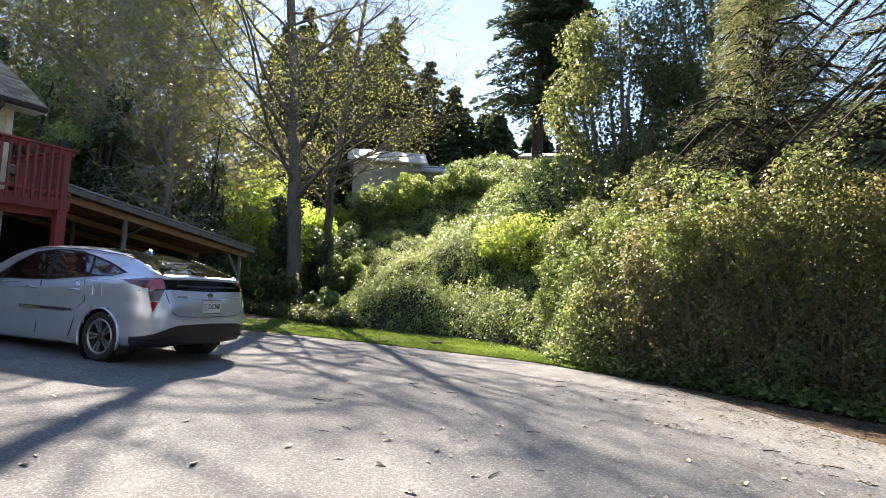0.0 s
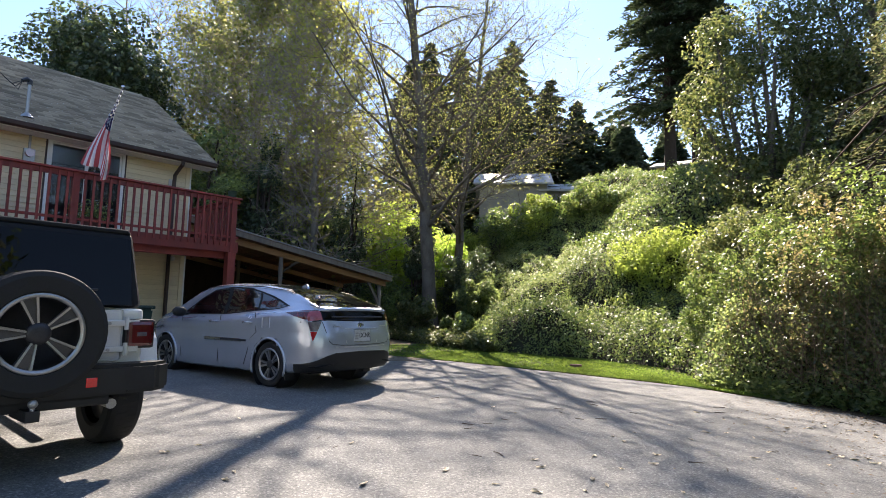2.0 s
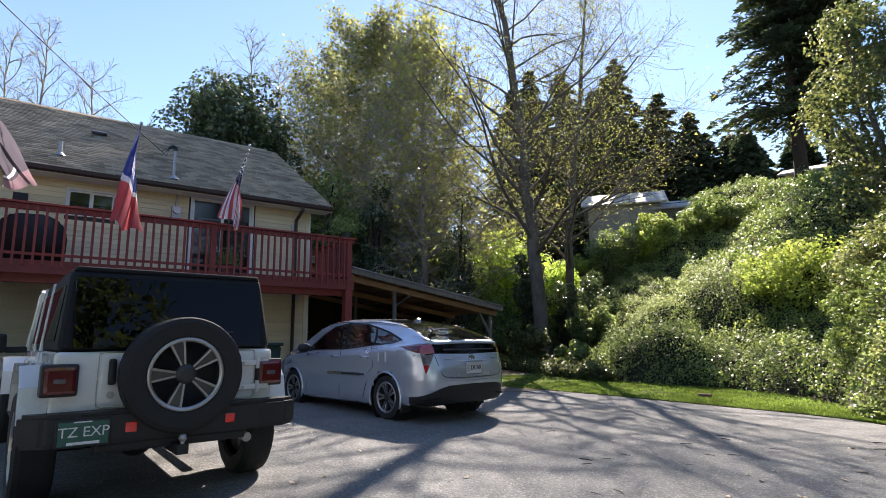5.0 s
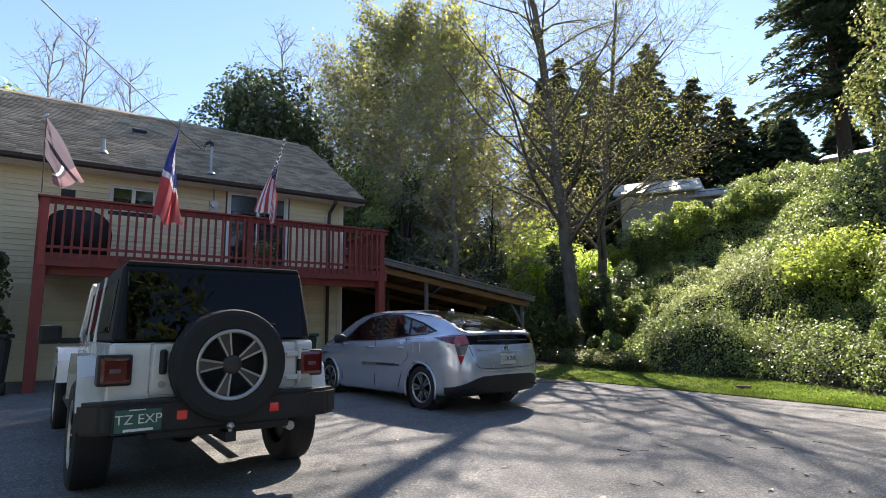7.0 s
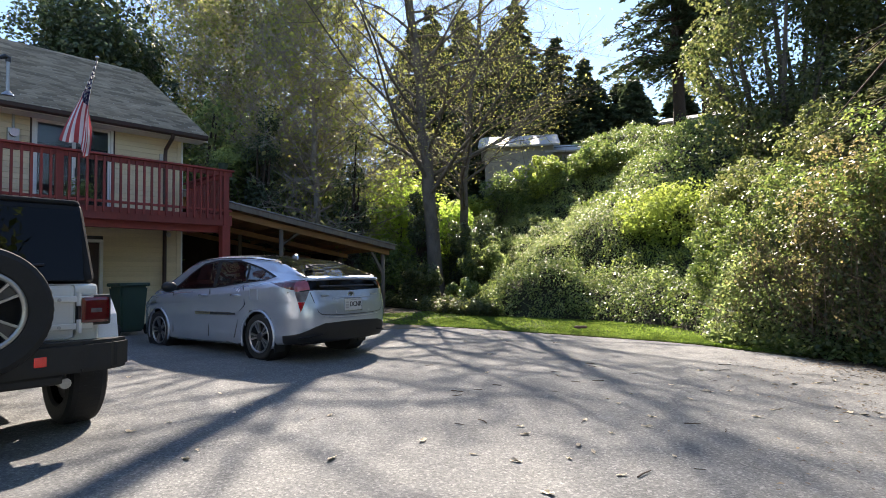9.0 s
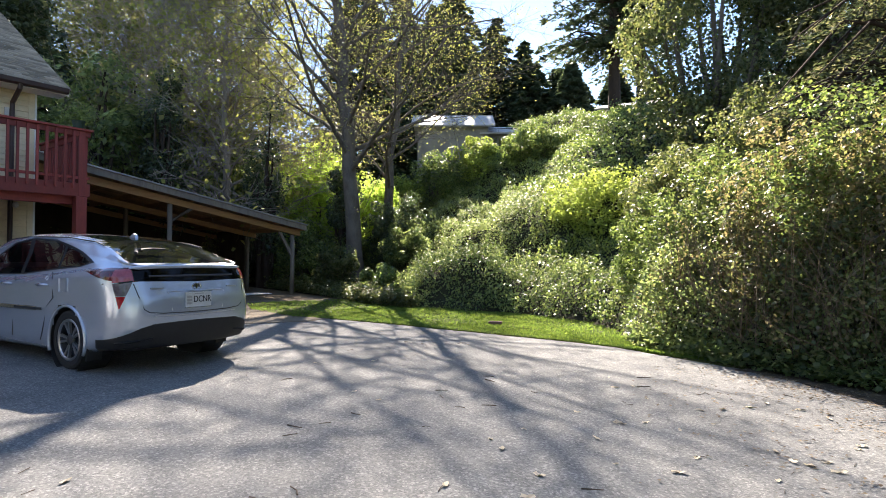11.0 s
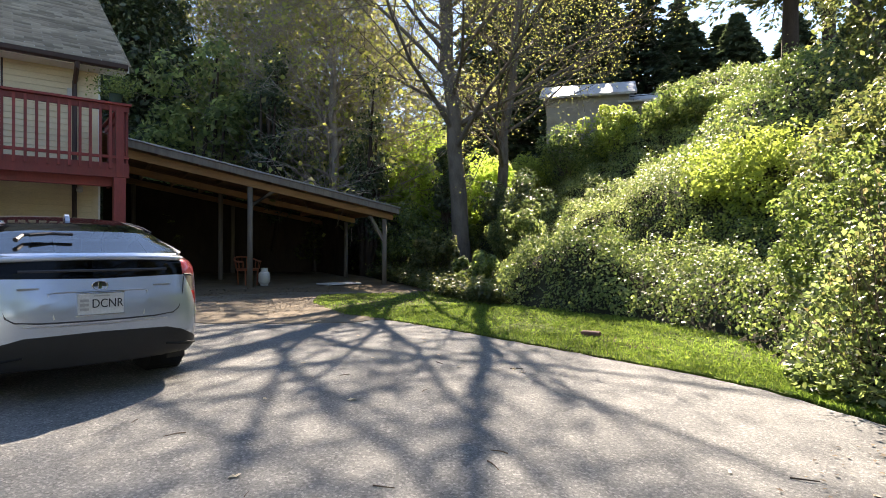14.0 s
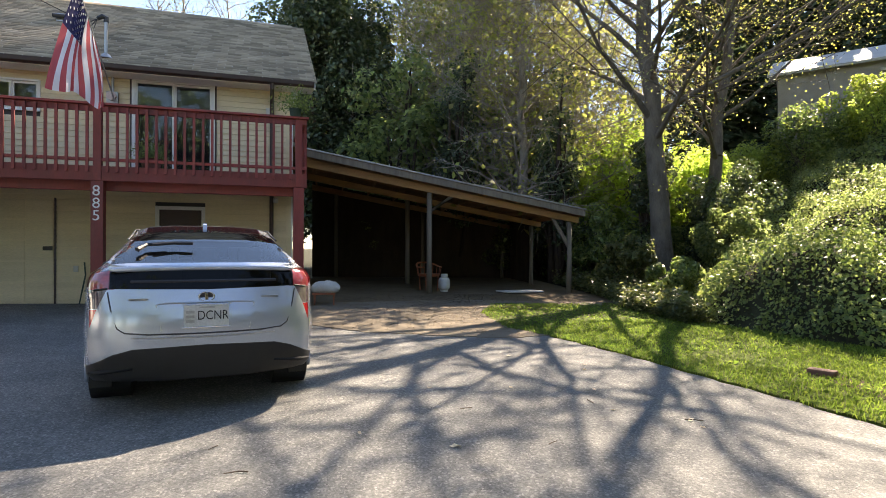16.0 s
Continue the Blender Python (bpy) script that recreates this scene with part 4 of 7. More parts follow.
def broadleaf(name, base, height, radius, trunk_r, seed, leaf, leaf_mat, n_leaves, bark="bark", limbs=22, depth=2, low=0.25, label="", lean=(0, 0), kids=2, up=0.55, droop=0.02, scatter=0.28, twig=0.013, top=1.0, group=""):
    rng = np.random.default_rng(seed)
    e = thing(name, base, label, "tree", group)
    b = np.array(base, float)
    n, q, segs, spine = 14, np.zeros(3), [], []
    for k in range(n):
        f = (k + 1) / n
        nx = np.array([lean[0] * f ** 1.5, lean[1] * f ** 1.5, height * f]) + np.append(rng.normal(0, 0.012 * height * 0.35, 2), 0) * (k > 1)
        flare = 1.5 if k == 0 else 1.0
        segs.append((*q, *nx, trunk_r * (1 - (k / n)) ** 0.8 * flare + 0.012, trunk_r * (1 - f) ** 0.8 + 0.012))
        spine.append((q, nx))
        q = nx
    thing_mesh("trunk", sticks_mesh("trunk", segs, 10), bark, e)
    limbsegs, tips = [], []
    for k in range(limbs):
        f = low + (top - low) * (k + rng.uniform(0, 1)) / limbs
        i = min(int(f * n), n - 1)
        p0 = spine[i][0] + (spine[i][1] - spine[i][0]) * (f * n - i)
        a = k * 2.4 + rng.normal(0, 0.4)
        rise = up + 0.5 * (f - low)
        d = np.array([math.cos(a), math.sin(a), rise])
        ln = radius * (1.15 - 0.75 * max(0, (f - low) / (1.02 - low)) ** 1.4) * rng.uniform(0.75, 1.15)
        branch(limbsegs, tips, p0, d, ln, max(trunk_r * (1 - f) ** 0.8 * 0.42, twig * 1.6), depth, rng, kids, droop, 0.13, 5)
    ls = np.array(limbsegs)
    ls[:, 6:] = np.maximum(ls[:, 6:], twig * 0.35)
    thing_mesh("branchwork", sticks_mesh("limbs", ls, 5), bark, e)
    t = np.array(tips)
    if n_leaves:
        pick = rng.integers(0, len(t), n_leaves)
        pts = t[pick, :3] + rng.normal(0, scatter, (n_leaves, 3))
        thing_mesh("crown", leaf_mesh("crown", pts, leaf, None, 0.9, 0.75), leaf_mat, e)
    return e


def shrub(name, base, radii, n, leaf, mat, seed, label, clumps=40, bark="bark", tags="shrub", group="", flat=0.0, inner=0.35):
    """A bush or dense crown of many leafy clumps on a few stems, uneven with gaps."""
    rng = np.random.default_rng(seed)
    e = thing(name, base, label, tags, group)
    rx, ry, rz = radii
    c = unit(rng.normal(0, 1, (clumps, 3))) * rng.uniform(0.45, 0.95, (clumps, 1)) * np.array([rx, ry, rz])
    c[:, 2] = np.abs(c[:, 2] + rz * 0.15) if flat else c[:, 2] + rz
    cr = rng.uniform(0.16, inner, clumps) * (rx + ry + rz) / 3
    pick = rng.integers(0, clumps, n)
    off = unit(rng.normal(0, 1, (n, 3))) * rng.uniform(0.55, 1.08, (n, 1)) ** 0.5
    pts = c[pick] + off * cr[pick, None]
    pts[:, 2] = np.maximum(pts[:, 2], 0.03)
    thing_mesh("foliage", leaf_mesh("foliage", pts, leaf, off * 0.7 + np.array([0, 0, 0.4]), 0.5, 0.62), mat, e)
    stems = []
    for k in range(min(clumps, 26)):
        a = np.array([rng.normal(0, 0.12), rng.normal(0, 0.12), 0])
        mid = (a + c[k]) / 2 + rng.normal(0, 0.1, 3)
        w = 0.03 * rz if rz > 2.5 else 0.009 * rz
        stems += [(*a, *mid, w, w * 0.66), (*mid, *c[k], w * 0.66, w * 0.27)]
    thing_mesh("stemwork", sticks_mesh("stems", stems, 5), bark, e)
    return e


def conifer(name, base, height, radius, trunk_r, seed, mat, n, spray=0.5, label="", low=0.15, droop=0.25, bark="dark_bark", wide=0.22, whorls=26, power=0.8, group=""):
    rng = np.random.default_rng(seed)
    e = thing(name, base, label, "tree", group)
    thing_mesh("trunk", sticks_mesh("trunk", [(0, 0, -0.2, 0, 0, height * 0.5, trunk_r * 1.15, trunk_r * 0.6), (0, 0, height * 0.5, 0, 0, height, trunk_r * 0.6, 0.02)], 10), bark, e)
    segs, pts, dirs = [], [], []
    per = max(3, n // (whorls * 6))
    for k in range(whorls):
        f = low + (1 - low) * (k + rng.uniform(0, 0.8)) / whorls
        for j in range(6):
            a = rng.uniform(0, 2 * math.pi)
            ln = radius * ((1 - f) / (1 - low)) ** power * rng.uniform(0.6, 1.15) + 0.15
            z0 = height * f
            p0 = np.array([0, 0, z0])
            d = np.array([math.cos(a), math.sin(a), 0])
            tip = p0 + d * ln + np.array([0, 0, (0.1 - droop * rng.uniform(0.5, 1.5)) * ln])
            mid = p0 + d * ln * 0.5 + np.array([0, 0, 0.06 * ln])
            r = 0.012 + 0.012 * ln
            segs += [(*p0, *mid, r, r * 0.7), (*mid, *tip, r * 0.7, 0.006)]
            t = rng.uniform(0.12, 1.02, per) ** 0.8
            q = p0 * (1 - t[:, None]) ** 2 + 2 * mid * (t * (1 - t))[:, None] + tip * t[:, None] ** 2
            side = np.array([-d[1], d[0], 0])
            s = rng.uniform(-1, 1, (per, 1))
            q = q + side * s * (0.32 * ln * (1 - 0.55 * t[:, None])) + np.array([0, 0, -1]) * rng.uniform(0, 1, (per, 1)) * (0.1 + 1.6 * max(0.0, droop - 0.3))
            pts.append(q)
            dirs.append(d * 0.8 + side * s * 0.9 + np.array([0, 0, -droop * 0.8]))
    thing_mesh("branchwork", sticks_mesh("limbs", segs, 5), bark, e)
    pts, dirs = np.concatenate(pts), np.concatenate(dirs)
    thing_mesh("crown", leaf_mesh("crown", pts, spray, None, 0.45, wide, along=dirs, fold=0.05), mat, e)
    return e


def gz(x, y):
    return float(ground_z(x, y))


# the two alders at the end of the drive
broadleaf("alder_tree", (-17.8, 15.85, gz(-17.8, 15.85)), 20.5, 6.0, 0.3, 11, 0.07, "spring_leaf", 17000, limbs=48, low=0.2, depth=2, kids=2, label="tall alder with budding yellow-green leaves and mottled bark", lean=(-0.2, -2.4), scatter=0.26)
broadleaf("alder_tree", (-18.7, 18.1, gz(-18.7, 18.1)), 19, 5.4, 0.21, 12, 0.07, "spring_leaf", 15000, limbs=42, low=0.2, depth=2, kids=2, label="slender alder with sparse spring leaves on the bank", lean=(0.3, 2.2), scatter=0.26)
# bright young maple behind the alders
shrub("maple_bush", (-22.1, 16.8, gz(-22.1, 16.8) + 0.2), (2.7, 2.3, 3.0), 30000, 0.15, "maple_leaf", 21, "bright yellow-green young maple behind the alders", 90)
shrub("maple_bush", (-20.6, 18.6, gz(-20.6, 18.6) + 0.1), (1.5, 1.4, 2.4), 12000, 0.14, "maple_leaf", 22, "bright yellow-green maple sapling on the bank", 46)
# dark evergreens closing the view behind house and carport
for i, (x, y, r, h, n) in enumerate([(-24.6, 8.6, 2.2, 4.4, 12000), (-26.0, 11.4, 2.4, 4.6, 12000), (-24.4, 14.6, 2.0, 3.0, 9000), (-26.5, 16.4, 2.3, 3.0, 10000), (-29.0, 10.2, 2.6, 5.4, 12000), (-21.2, 17.5, 1.7, 1.5, 9000), (-29.5, 14.5, 2.6, 5.5, 12000)]):
    shrub("evergreen_tree", (x, y, gz(x, y) - 0.2), (r, r, h), n * 2 // 3, 0.24, "evergreen" if i % 2 else "ivy", 31 + i, "tall dark evergreen thick with glossy leaves", 60, "dark_bark", "tree", "evergreens behind the carport", inner=0.3)
shrub("holly_tree", (-30.6, 5.7, 0.4), (3.9, 3.6, 7.9), 72000, 0.22, "holly", 41, "large rounded dark holly tree behind the roof", 170, "dark_bark", "tree", inner=0.24)
for i, (x, y, r, h) in enumerate([(-20.6, 13.6, 0.75, 3.9), (-22.6, 10.6, 0.7, 4.4), (-19.0, 16.2, 0.7, 2.6)]):
    shrub("ivy_clad_trunk", (x, y, gz(x, y) - 0.1), (r, r, h), 6500, 0.12, "holly", 51 + i, "dead trunk wrapped in dark ivy", 34, "dark_bark", "tree", "ivy trunks", inner=0.32)
for i, (x, y, r, h) in enumerate([(-20.0, 15.6, 1.6, 1.2), (-18.9, 16.6, 1.2, 1.1), (-17.2, 17.8, 1.3, 1.9), (-16.2, 17.0, 1.1, 1.4), (-18.2, 17.6, 1.0, 1.8), (-15.4, 16.2, 1.0, 1.2), (-21.6, 14.4, 1.4, 1.2)]):
    shrub("ivy_bush", (x, y, gz(x, y) - 0.1), (r, r * 0.85, h), 8000, 0.1, "ivy" if i % 2 else "holly", 55 + i, "dark glossy ivy mound round the alder trunks", 34, "dark_bark", "shrub", "ivy mounds", inner=0.32)
# light undergrowth behind the carport
for i, (x, y, rr, h) in enumerate([(-22.9, 12.4, 1.5, 1.3), (-19.2, 14.6, 1.3, 1.3), (-16.3, 13.9, 0.9, 0.8), (-13.9, 13.6, 0.8, 0.55), (-23.3, 7.6, 1.2, 1.9)]):
    shrub("laurel_bush", (x, y, gz(x, y) - 0.08), (rr, rr * 0.8, h), 5500, 0.1, "bramble" if i % 2 else "laurel", 61 + i, "glossy evergreen bush below the trees", 30, group="undergrowth")
# tall leafing trees at the back
for i, (x, y, h, r, mat, n) in enumerate([(-30, 13.2, 19, 5.4, "grey_leaf", 36000), (-28.0, 14.6, 18.5, 5.6, "grey_leaf", 18000), (-37, 12.6, 20, 5.6, "grey_leaf", 32000), (-33.0, 20.5, 13, 4.6, "grey_leaf", 16000), (-23.0, 13.2, 15, 4.2, "spring_leaf", 13000)]):
    broadleaf("leafing_tree", (x, y, gz(x, y) - 0.1), h, r, 0.2, 71 + i, 0.2, mat, int(n * 0.55), bark="pale_bark", limbs=64, low=0.1, depth=2, kids=3, up=0.45, label="tall tree with fine pale branches and new leaves", scatter=0.26, twig=0.02, group="trees behind the house")
for i, (x, y, h, r) in enumerate([(-37.5, 11.5, 10, 3.8), (-35.5, 15.5, 9.5, 3.8), (-34, 20, 9, 3.6), (-31.5, 23.5, 8, 3.4), (-38, 18, 11, 3.6), (-28.5, 22.6, 5.5, 2.8), (-40, 14, 11, 3.6)]):
    conifer("fir_tree", (x, y, gz(x, y) - 0.2), h, r, 0.2, 171 + i, "needles", 8000, 0.8, "dark fir behind the leafing trees", 0.04, 0.3, wide=0.4, whorls=22, group="ridge firs")
for i, (x, y, r, h) in enumerate([(-22.3, 25.2, 1.8, 1.5), (-20.4, 26.6, 1.7, 1.3), (-18.4, 27.6, 1.7, 1.1), (-24.0, 23.8, 1.8, 1.6), (-16.4, 27.2, 1.5, 0.9)]):
    shrub("ridge_bush", (x, y, gz(x, y) + 0.5), (r, r, h), 6000, 0.13, "bramble_yellow" if i % 2 else "bramble", 181 + i, "leafing bush below the ridge houses", 34, group="ridge bushes")
# unseen trees behind the camera, added to darken reflections in cars and windows
for i, (x, y, r, h) in enumerate([(-11, -13.5, 3.2, 4.2), (-5, -14.5, 3.4, 5.0), (1.5, -14.0, 3.4, 5.4), (8, -12.5, 3.4, 4.8), (13.5, -8, 3.6, 7.5), (14.5, -1.5, 3.8, 8.0), (13, 5.0, 3.6, 7.5)]):
    shrub("evergreen_tree", (x, y, 0.0), (r, r, h), 5000, 0.36, "evergreen", 191 + i, "tall evergreen added out of view across the drive to darken reflections", 60, "dark_bark", "tree", "evergreens across the drive", inner=0.34)
for i, (x, y, h) in enumerate([(-44, -4.2, 22), (-45, -1.4, 20), (-47, -6.5, 22), (-41, 8.6, 23.5), (-43, 11.2, 23), (-42, 6.2, 20)]):
    broadleaf("bare_tree", (x, y, 0.4), h, 3.8, 0.16, 91 + i, 0.1, "grey_leaf", 900, bark="pale_bark", limbs=26, low=0.35, depth=1, kids=3, up=1.0, label="bare pale tree far behind the roof", twig=0.03, group="bare trees")
shrub("holly_tree", (-39, -7.6, 0.4), (3.4, 3.4, 8.2), 12000, 0.24, "evergreen", 99, "dark evergreen tree far behind the roof", 60, "dark_bark", "tree", inner=0.26)
# conifers on the ridge
conifer("fir_tree", (-13.4, 28.4, gz(-13.4, 28.4) - 0.2), 17.5, 3.3, 0.3, 101, "needles", 30000, 0.34, "tall dark fir on the ridge", 0.26, 0.3, wide=0.34, whorls=30, power=0.42, group="ridge firs")
conifer("fir_tree", (-12.3, 29.0, gz(-12.3, 29.0) - 0.2), 15.5, 2.6, 0.24, 102, "needles", 20000, 0.34, "tall dark fir on the ridge", 0.3, 0.3, wide=0.34, whorls=26, power=0.42, group="ridge firs")
for i, (x, y, h, r) in enumerate([(-40, 45, 20, 6.4), (-36.5, 49, 17.5, 6.0), (-44, 42.5, 22, 6.4), (-47, 38, 22, 6.4), (-38, 41, 17, 5.2), (-42, 49, 24, 6.6), (-33, 49, 14, 5.0), (-31, 52, 11.5, 4.6), (-50, 43, 25, 6.6), (-28, 51, 9.5, 4.2), (-26, 46, 9.5, 3.2), (-22.5, 47.5, 8.6, 3.0), (-30, 45, 10.5, 3.2), (-19.5, 48.5, 7.6, 2.6), (-34, 40, 13, 3.4), (-28.0, 26.5, 8, 2.6)]):
    conifer("fir_tree", (x, y, gz(x, y) - 0.2), h, r, 0.2, 111 + i, "needles", 15000, 0.62, "dark fir in the woods on the ridge", 0.03, 0.34, wide=0.5, whorls=40, power=0.7, group="ridge firs")
# right-hand thicket: laurel, drooping hemlock, canes
shrub("laurel_tree", (-6.3, 20.6, gz(-6.3, 20.6) - 0.2), (2.9, 2.7, 4.8), 32000, 0.13, "laurel", 131, "tall laurel with glossy sunlit leaves", 200, "bark", "tree", inner=0.2)
shrub("laurel_tree", (-2.9, 21.4, gz(-2.9, 21.4) - 0.2), (2.9, 2.5, 4.6), 20000, 0.14, "laurel", 132, "tall laurel behind the hemlock", 160, "bark", "tree", inner=0.2)
shrub("laurel_bush", (-5.6, 16.6, gz(-5.6, 16.6)), (1.7, 1.5, 1.7), 13000, 0.095, "laurel", 136, "sunlit laurel bush on the bank", 110, "bark", inner=0.22)
shrub("laurel_bush", (-3.6, 15.0, gz(-3.6, 15.0)), (1.6, 1.4, 1.9), 15000, 0.08, "laurel", 137, "leafing bush on the bank above the thicket", 120, "bark", inner=0.2)
shrub("laurel_bush", (-8.9, 18.6, gz(-8.9, 18.6)), (2.3, 1.8, 1.1), 13000, 0.095, "bramble_yellow", 138, "bright yellow-green bush on the bank", 100, "bark", inner=0.22)
conifer("hemlock_tree", (1.9, 12.9, gz(1.9, 12.9) - 0.2), 13, 3.5, 0.2, 133, "needles_near", 105000, 0.075, "hemlock with drooping silvery branches over the drive", 0.17, 0.42, wide=0.26, whorls=52, power=0.5)
conifer("hemlock_tree", (-1.3, 14.4, gz(-1.3, 14.4) - 0.2), 9, 2.6, 0.15, 134, "needles_near", 60000, 0.075, "hemlock with drooping branches in the thicket", 0.14, 0.42, wide=0.26, whorls=40, power=0.55)
conifer("hemlock_tree", (3.8, 10.8, gz(3.8, 10.8) - 0.2), 12, 3.2, 0.2, 135, "needles_near", 60000, 0.085, "hemlock with drooping branches beside the drive", 0.1, 0.4, wide=0.26, whorls=40, power=0.55)
for i, (x, y, rx, h, mat) in enumerate([(-4.3, 12.3, 0.9, 1.15, "bramble"), (-3.5, 12.4, 1.1, 1.5, "bramble"), (-2.7, 11.7, 1.0, 1.5, "dry_brush"), (-1.9, 11.6, 1.1, 1.7, "bramble"), (-1.1, 11.3, 1.0, 1.6, "dry_brush"), (-0.3, 11.2, 1.1, 1.8, "laurel"), (0.6, 11.0, 1.1, 1.7, "dry_brush"), (1.6, 10.6, 1.1, 1.7, "ivy"), (2.8, 9.9, 1.1, 1.3, "laurel"), (-5.2, 13.2, 0.9, 1.2, "bramble"), (4.4, 9.4, 1.2, 1.5, "ivy")]):
    y -= 0.45 if x > -2.8 else 0.0
    h *= 1.12
    shrub("thicket_bush", (x, y, gz(x, y) - 0.05), (rx, rx * 0.75, h), 10000, 0.062, mat, 141 + i, "tangled thicket bush with dry stems and new leaves", 90, "bark", group="thicket along the drive", inner=0.2)
canes = []
for k in range(1100):
    x = RNG.uniform(-4.2, 5)
    s = abs(RNG.normal(0, 0.7)) + 0.15
    y = s + float(np.interp(x, BASE_X, BASE_Y))
    z = gz(x, y)
    h = RNG.uniform(0.6, 2.3)
    dx, dy = RNG.normal(0, 0.6), RNG.normal(-0.05, 0.4)
    canes += [(x, y, z, x + dx * 0.4, y + dy * 0.4, z + h * 0.6, 0.005, 0.004), (x + dx * 0.4, y + dy * 0.4, z + h * 0.6, x + dx, y + dy, z + h, 0.004, 0.0015)]
stuff("dry_canes", sticks_mesh("dry_canes", canes, 4), "dry_stem", "upright dry canes and twigs in the thicket", "stems")
# leaf clumps among the canes, down to the ground
cx, cs = RNG.uniform(-4.4, 5.5, 900), RNG.gamma(1.6, 0.42, 900) + 0.05
cy = cs + np.interp(cx, BASE_X, BASE_Y)
cz = ground_z(cx, cy) + RNG.uniform(0.1, 2.1, 900) * np.clip(0.35 + cs, 0, 1)
pick = RNG.integers(0, 900, 54000)
pts = np.stack([cx, cy, cz], 1)[pick] + RNG.normal(0, 0.13, (54000, 3))
tone = (lumps(cx, cy, 0.8, 3.3) + RNG.normal(0, 0.5, 900))[pick]
for name, msk, mat, label in (("thicket_dark_leaves", tone < -0.1, "ivy", "dark glossy leaves low in the thicket"), ("thicket_dry_leaves", (tone >= -0.1) & (tone < 0.45), "dry_brush", "tan and olive leaves among dry canes"), ("thicket_new_leaves", tone >= 0.45, "laurel", "yellow-green new leaves in the thicket")):
    stuff(name, leaf_mesh(name, pts[msk], 0.058, np.array([0.1, -0.4, 0.5]), 0.8, 0.65), mat, label, "foliage")
# low ivy along the drive's edge
xs = RNG.uniform(-5.0, 6, 9000)
ss = RNG.gamma(2.0, 0.16, 9000) - 0.1
pts = np.stack([xs, ss + np.interp(xs, BASE_X, BASE_Y) - 0.12, np.zeros(9000)], 1)
pts[:, 2] = plane_z(pts[:, 0], pts[:, 1]) + 0.03 + np.abs(RNG.normal(0, 0.1, 9000)) + 0.25 * np.clip(ss, 0, 0.6)
stuff("edge_ivy_leaves", leaf_mesh("edge_ivy_leaves", pts, 0.075, None, 0.5, 0.8), "ivy", "glossy ivy creeping along the asphalt edge", "foliage")
xs = RNG.uniform(-19.5, -11.0, 20000)
ys = np.interp(xs, [-19.5, -17.5, -14.5, -13, -11], [13.0, 12.9, 12.4, 12.0, 12.0]) + np.abs(RNG.normal(0, 1.5, 20000)) * np.clip((-11 - xs) / 3, 0.15, 1)
pts = np.stack([xs, ys, ground_z(xs, ys) + 0.04 + np.abs(RNG.normal(0, 0.16, 20000))], 1)
stuff("ground_ivy_leaves", leaf_mesh("ground_ivy_leaves", pts, 0.085, None, 0.5, 0.8), "laurel", "glossy pale ivy at the foot of the alders", "foliage")


# lawn blades and weeds
def lawn_points(n):
    x = RNG.uniform(-14.0, -3.0, n)
    a, b = np.interp(x, [p[0] for p in LAWN_FRONT], [p[1] for p in LAWN_FRONT]), np.interp(x, [p[0] for p in LAWN_BACK], [p[1] for p in LAWN_BACK])
    y = a + (b - a) * RNG.uniform(-0.02, 1, n)
    return x, y


x, y = lawn_points(60000)
bare = 0.5 + 0.6 * lumps(x, y, 0.9, 4.0) + np.where(x < -11.5, 0.55, 0)
ok = RNG.uniform(0, 1, len(x)) > np.clip(bare - 0.3, 0, 0.93)
x, y = x[ok], y[ok]
pts = np.stack([x, y, plane_z(x, y) + 0.025], 1)
stuff("grass_blades", leaf_mesh("grass_blades", pts, 0.062, np.array([0.3, -0.6, 0.5]), 0.8, 0.16, along=np.array([0, 0, 1.0]), fold=0.02), "blade", "short bright grass and moss", "grass")
x, y = lawn_points(5000)
stuff("lawn_weeds", leaf_mesh("lawn_weeds", np.stack([x, y, plane_z(x, y) + 0.03], 1), 0.05, None, 0.35, 0.8), "blade", "low clover and dandelion leaves in the grass", "grass")

# ---- vehicles ----
def lathe(profile, n=40, axis_y=True, bm=None):
    """Turns (radius, offset) pairs round the wheel's axle (local y)."""
    bm = bm or bmesh.new()
    rings = [[bm.verts.new((r * math.cos(2 * math.pi * k / n), o, r * math.sin(2 * math.pi * k / n))) for k in range(n)] for r, o in profile]
    for a, b in zip(rings, rings[1:]):
        for k in range(n):
            bm.faces.new((a[k], a[(k + 1) % n], b[(k + 1) % n], b[k]))
    return bm


def moved(bm, m):
    bm.transform(m)
    return bm


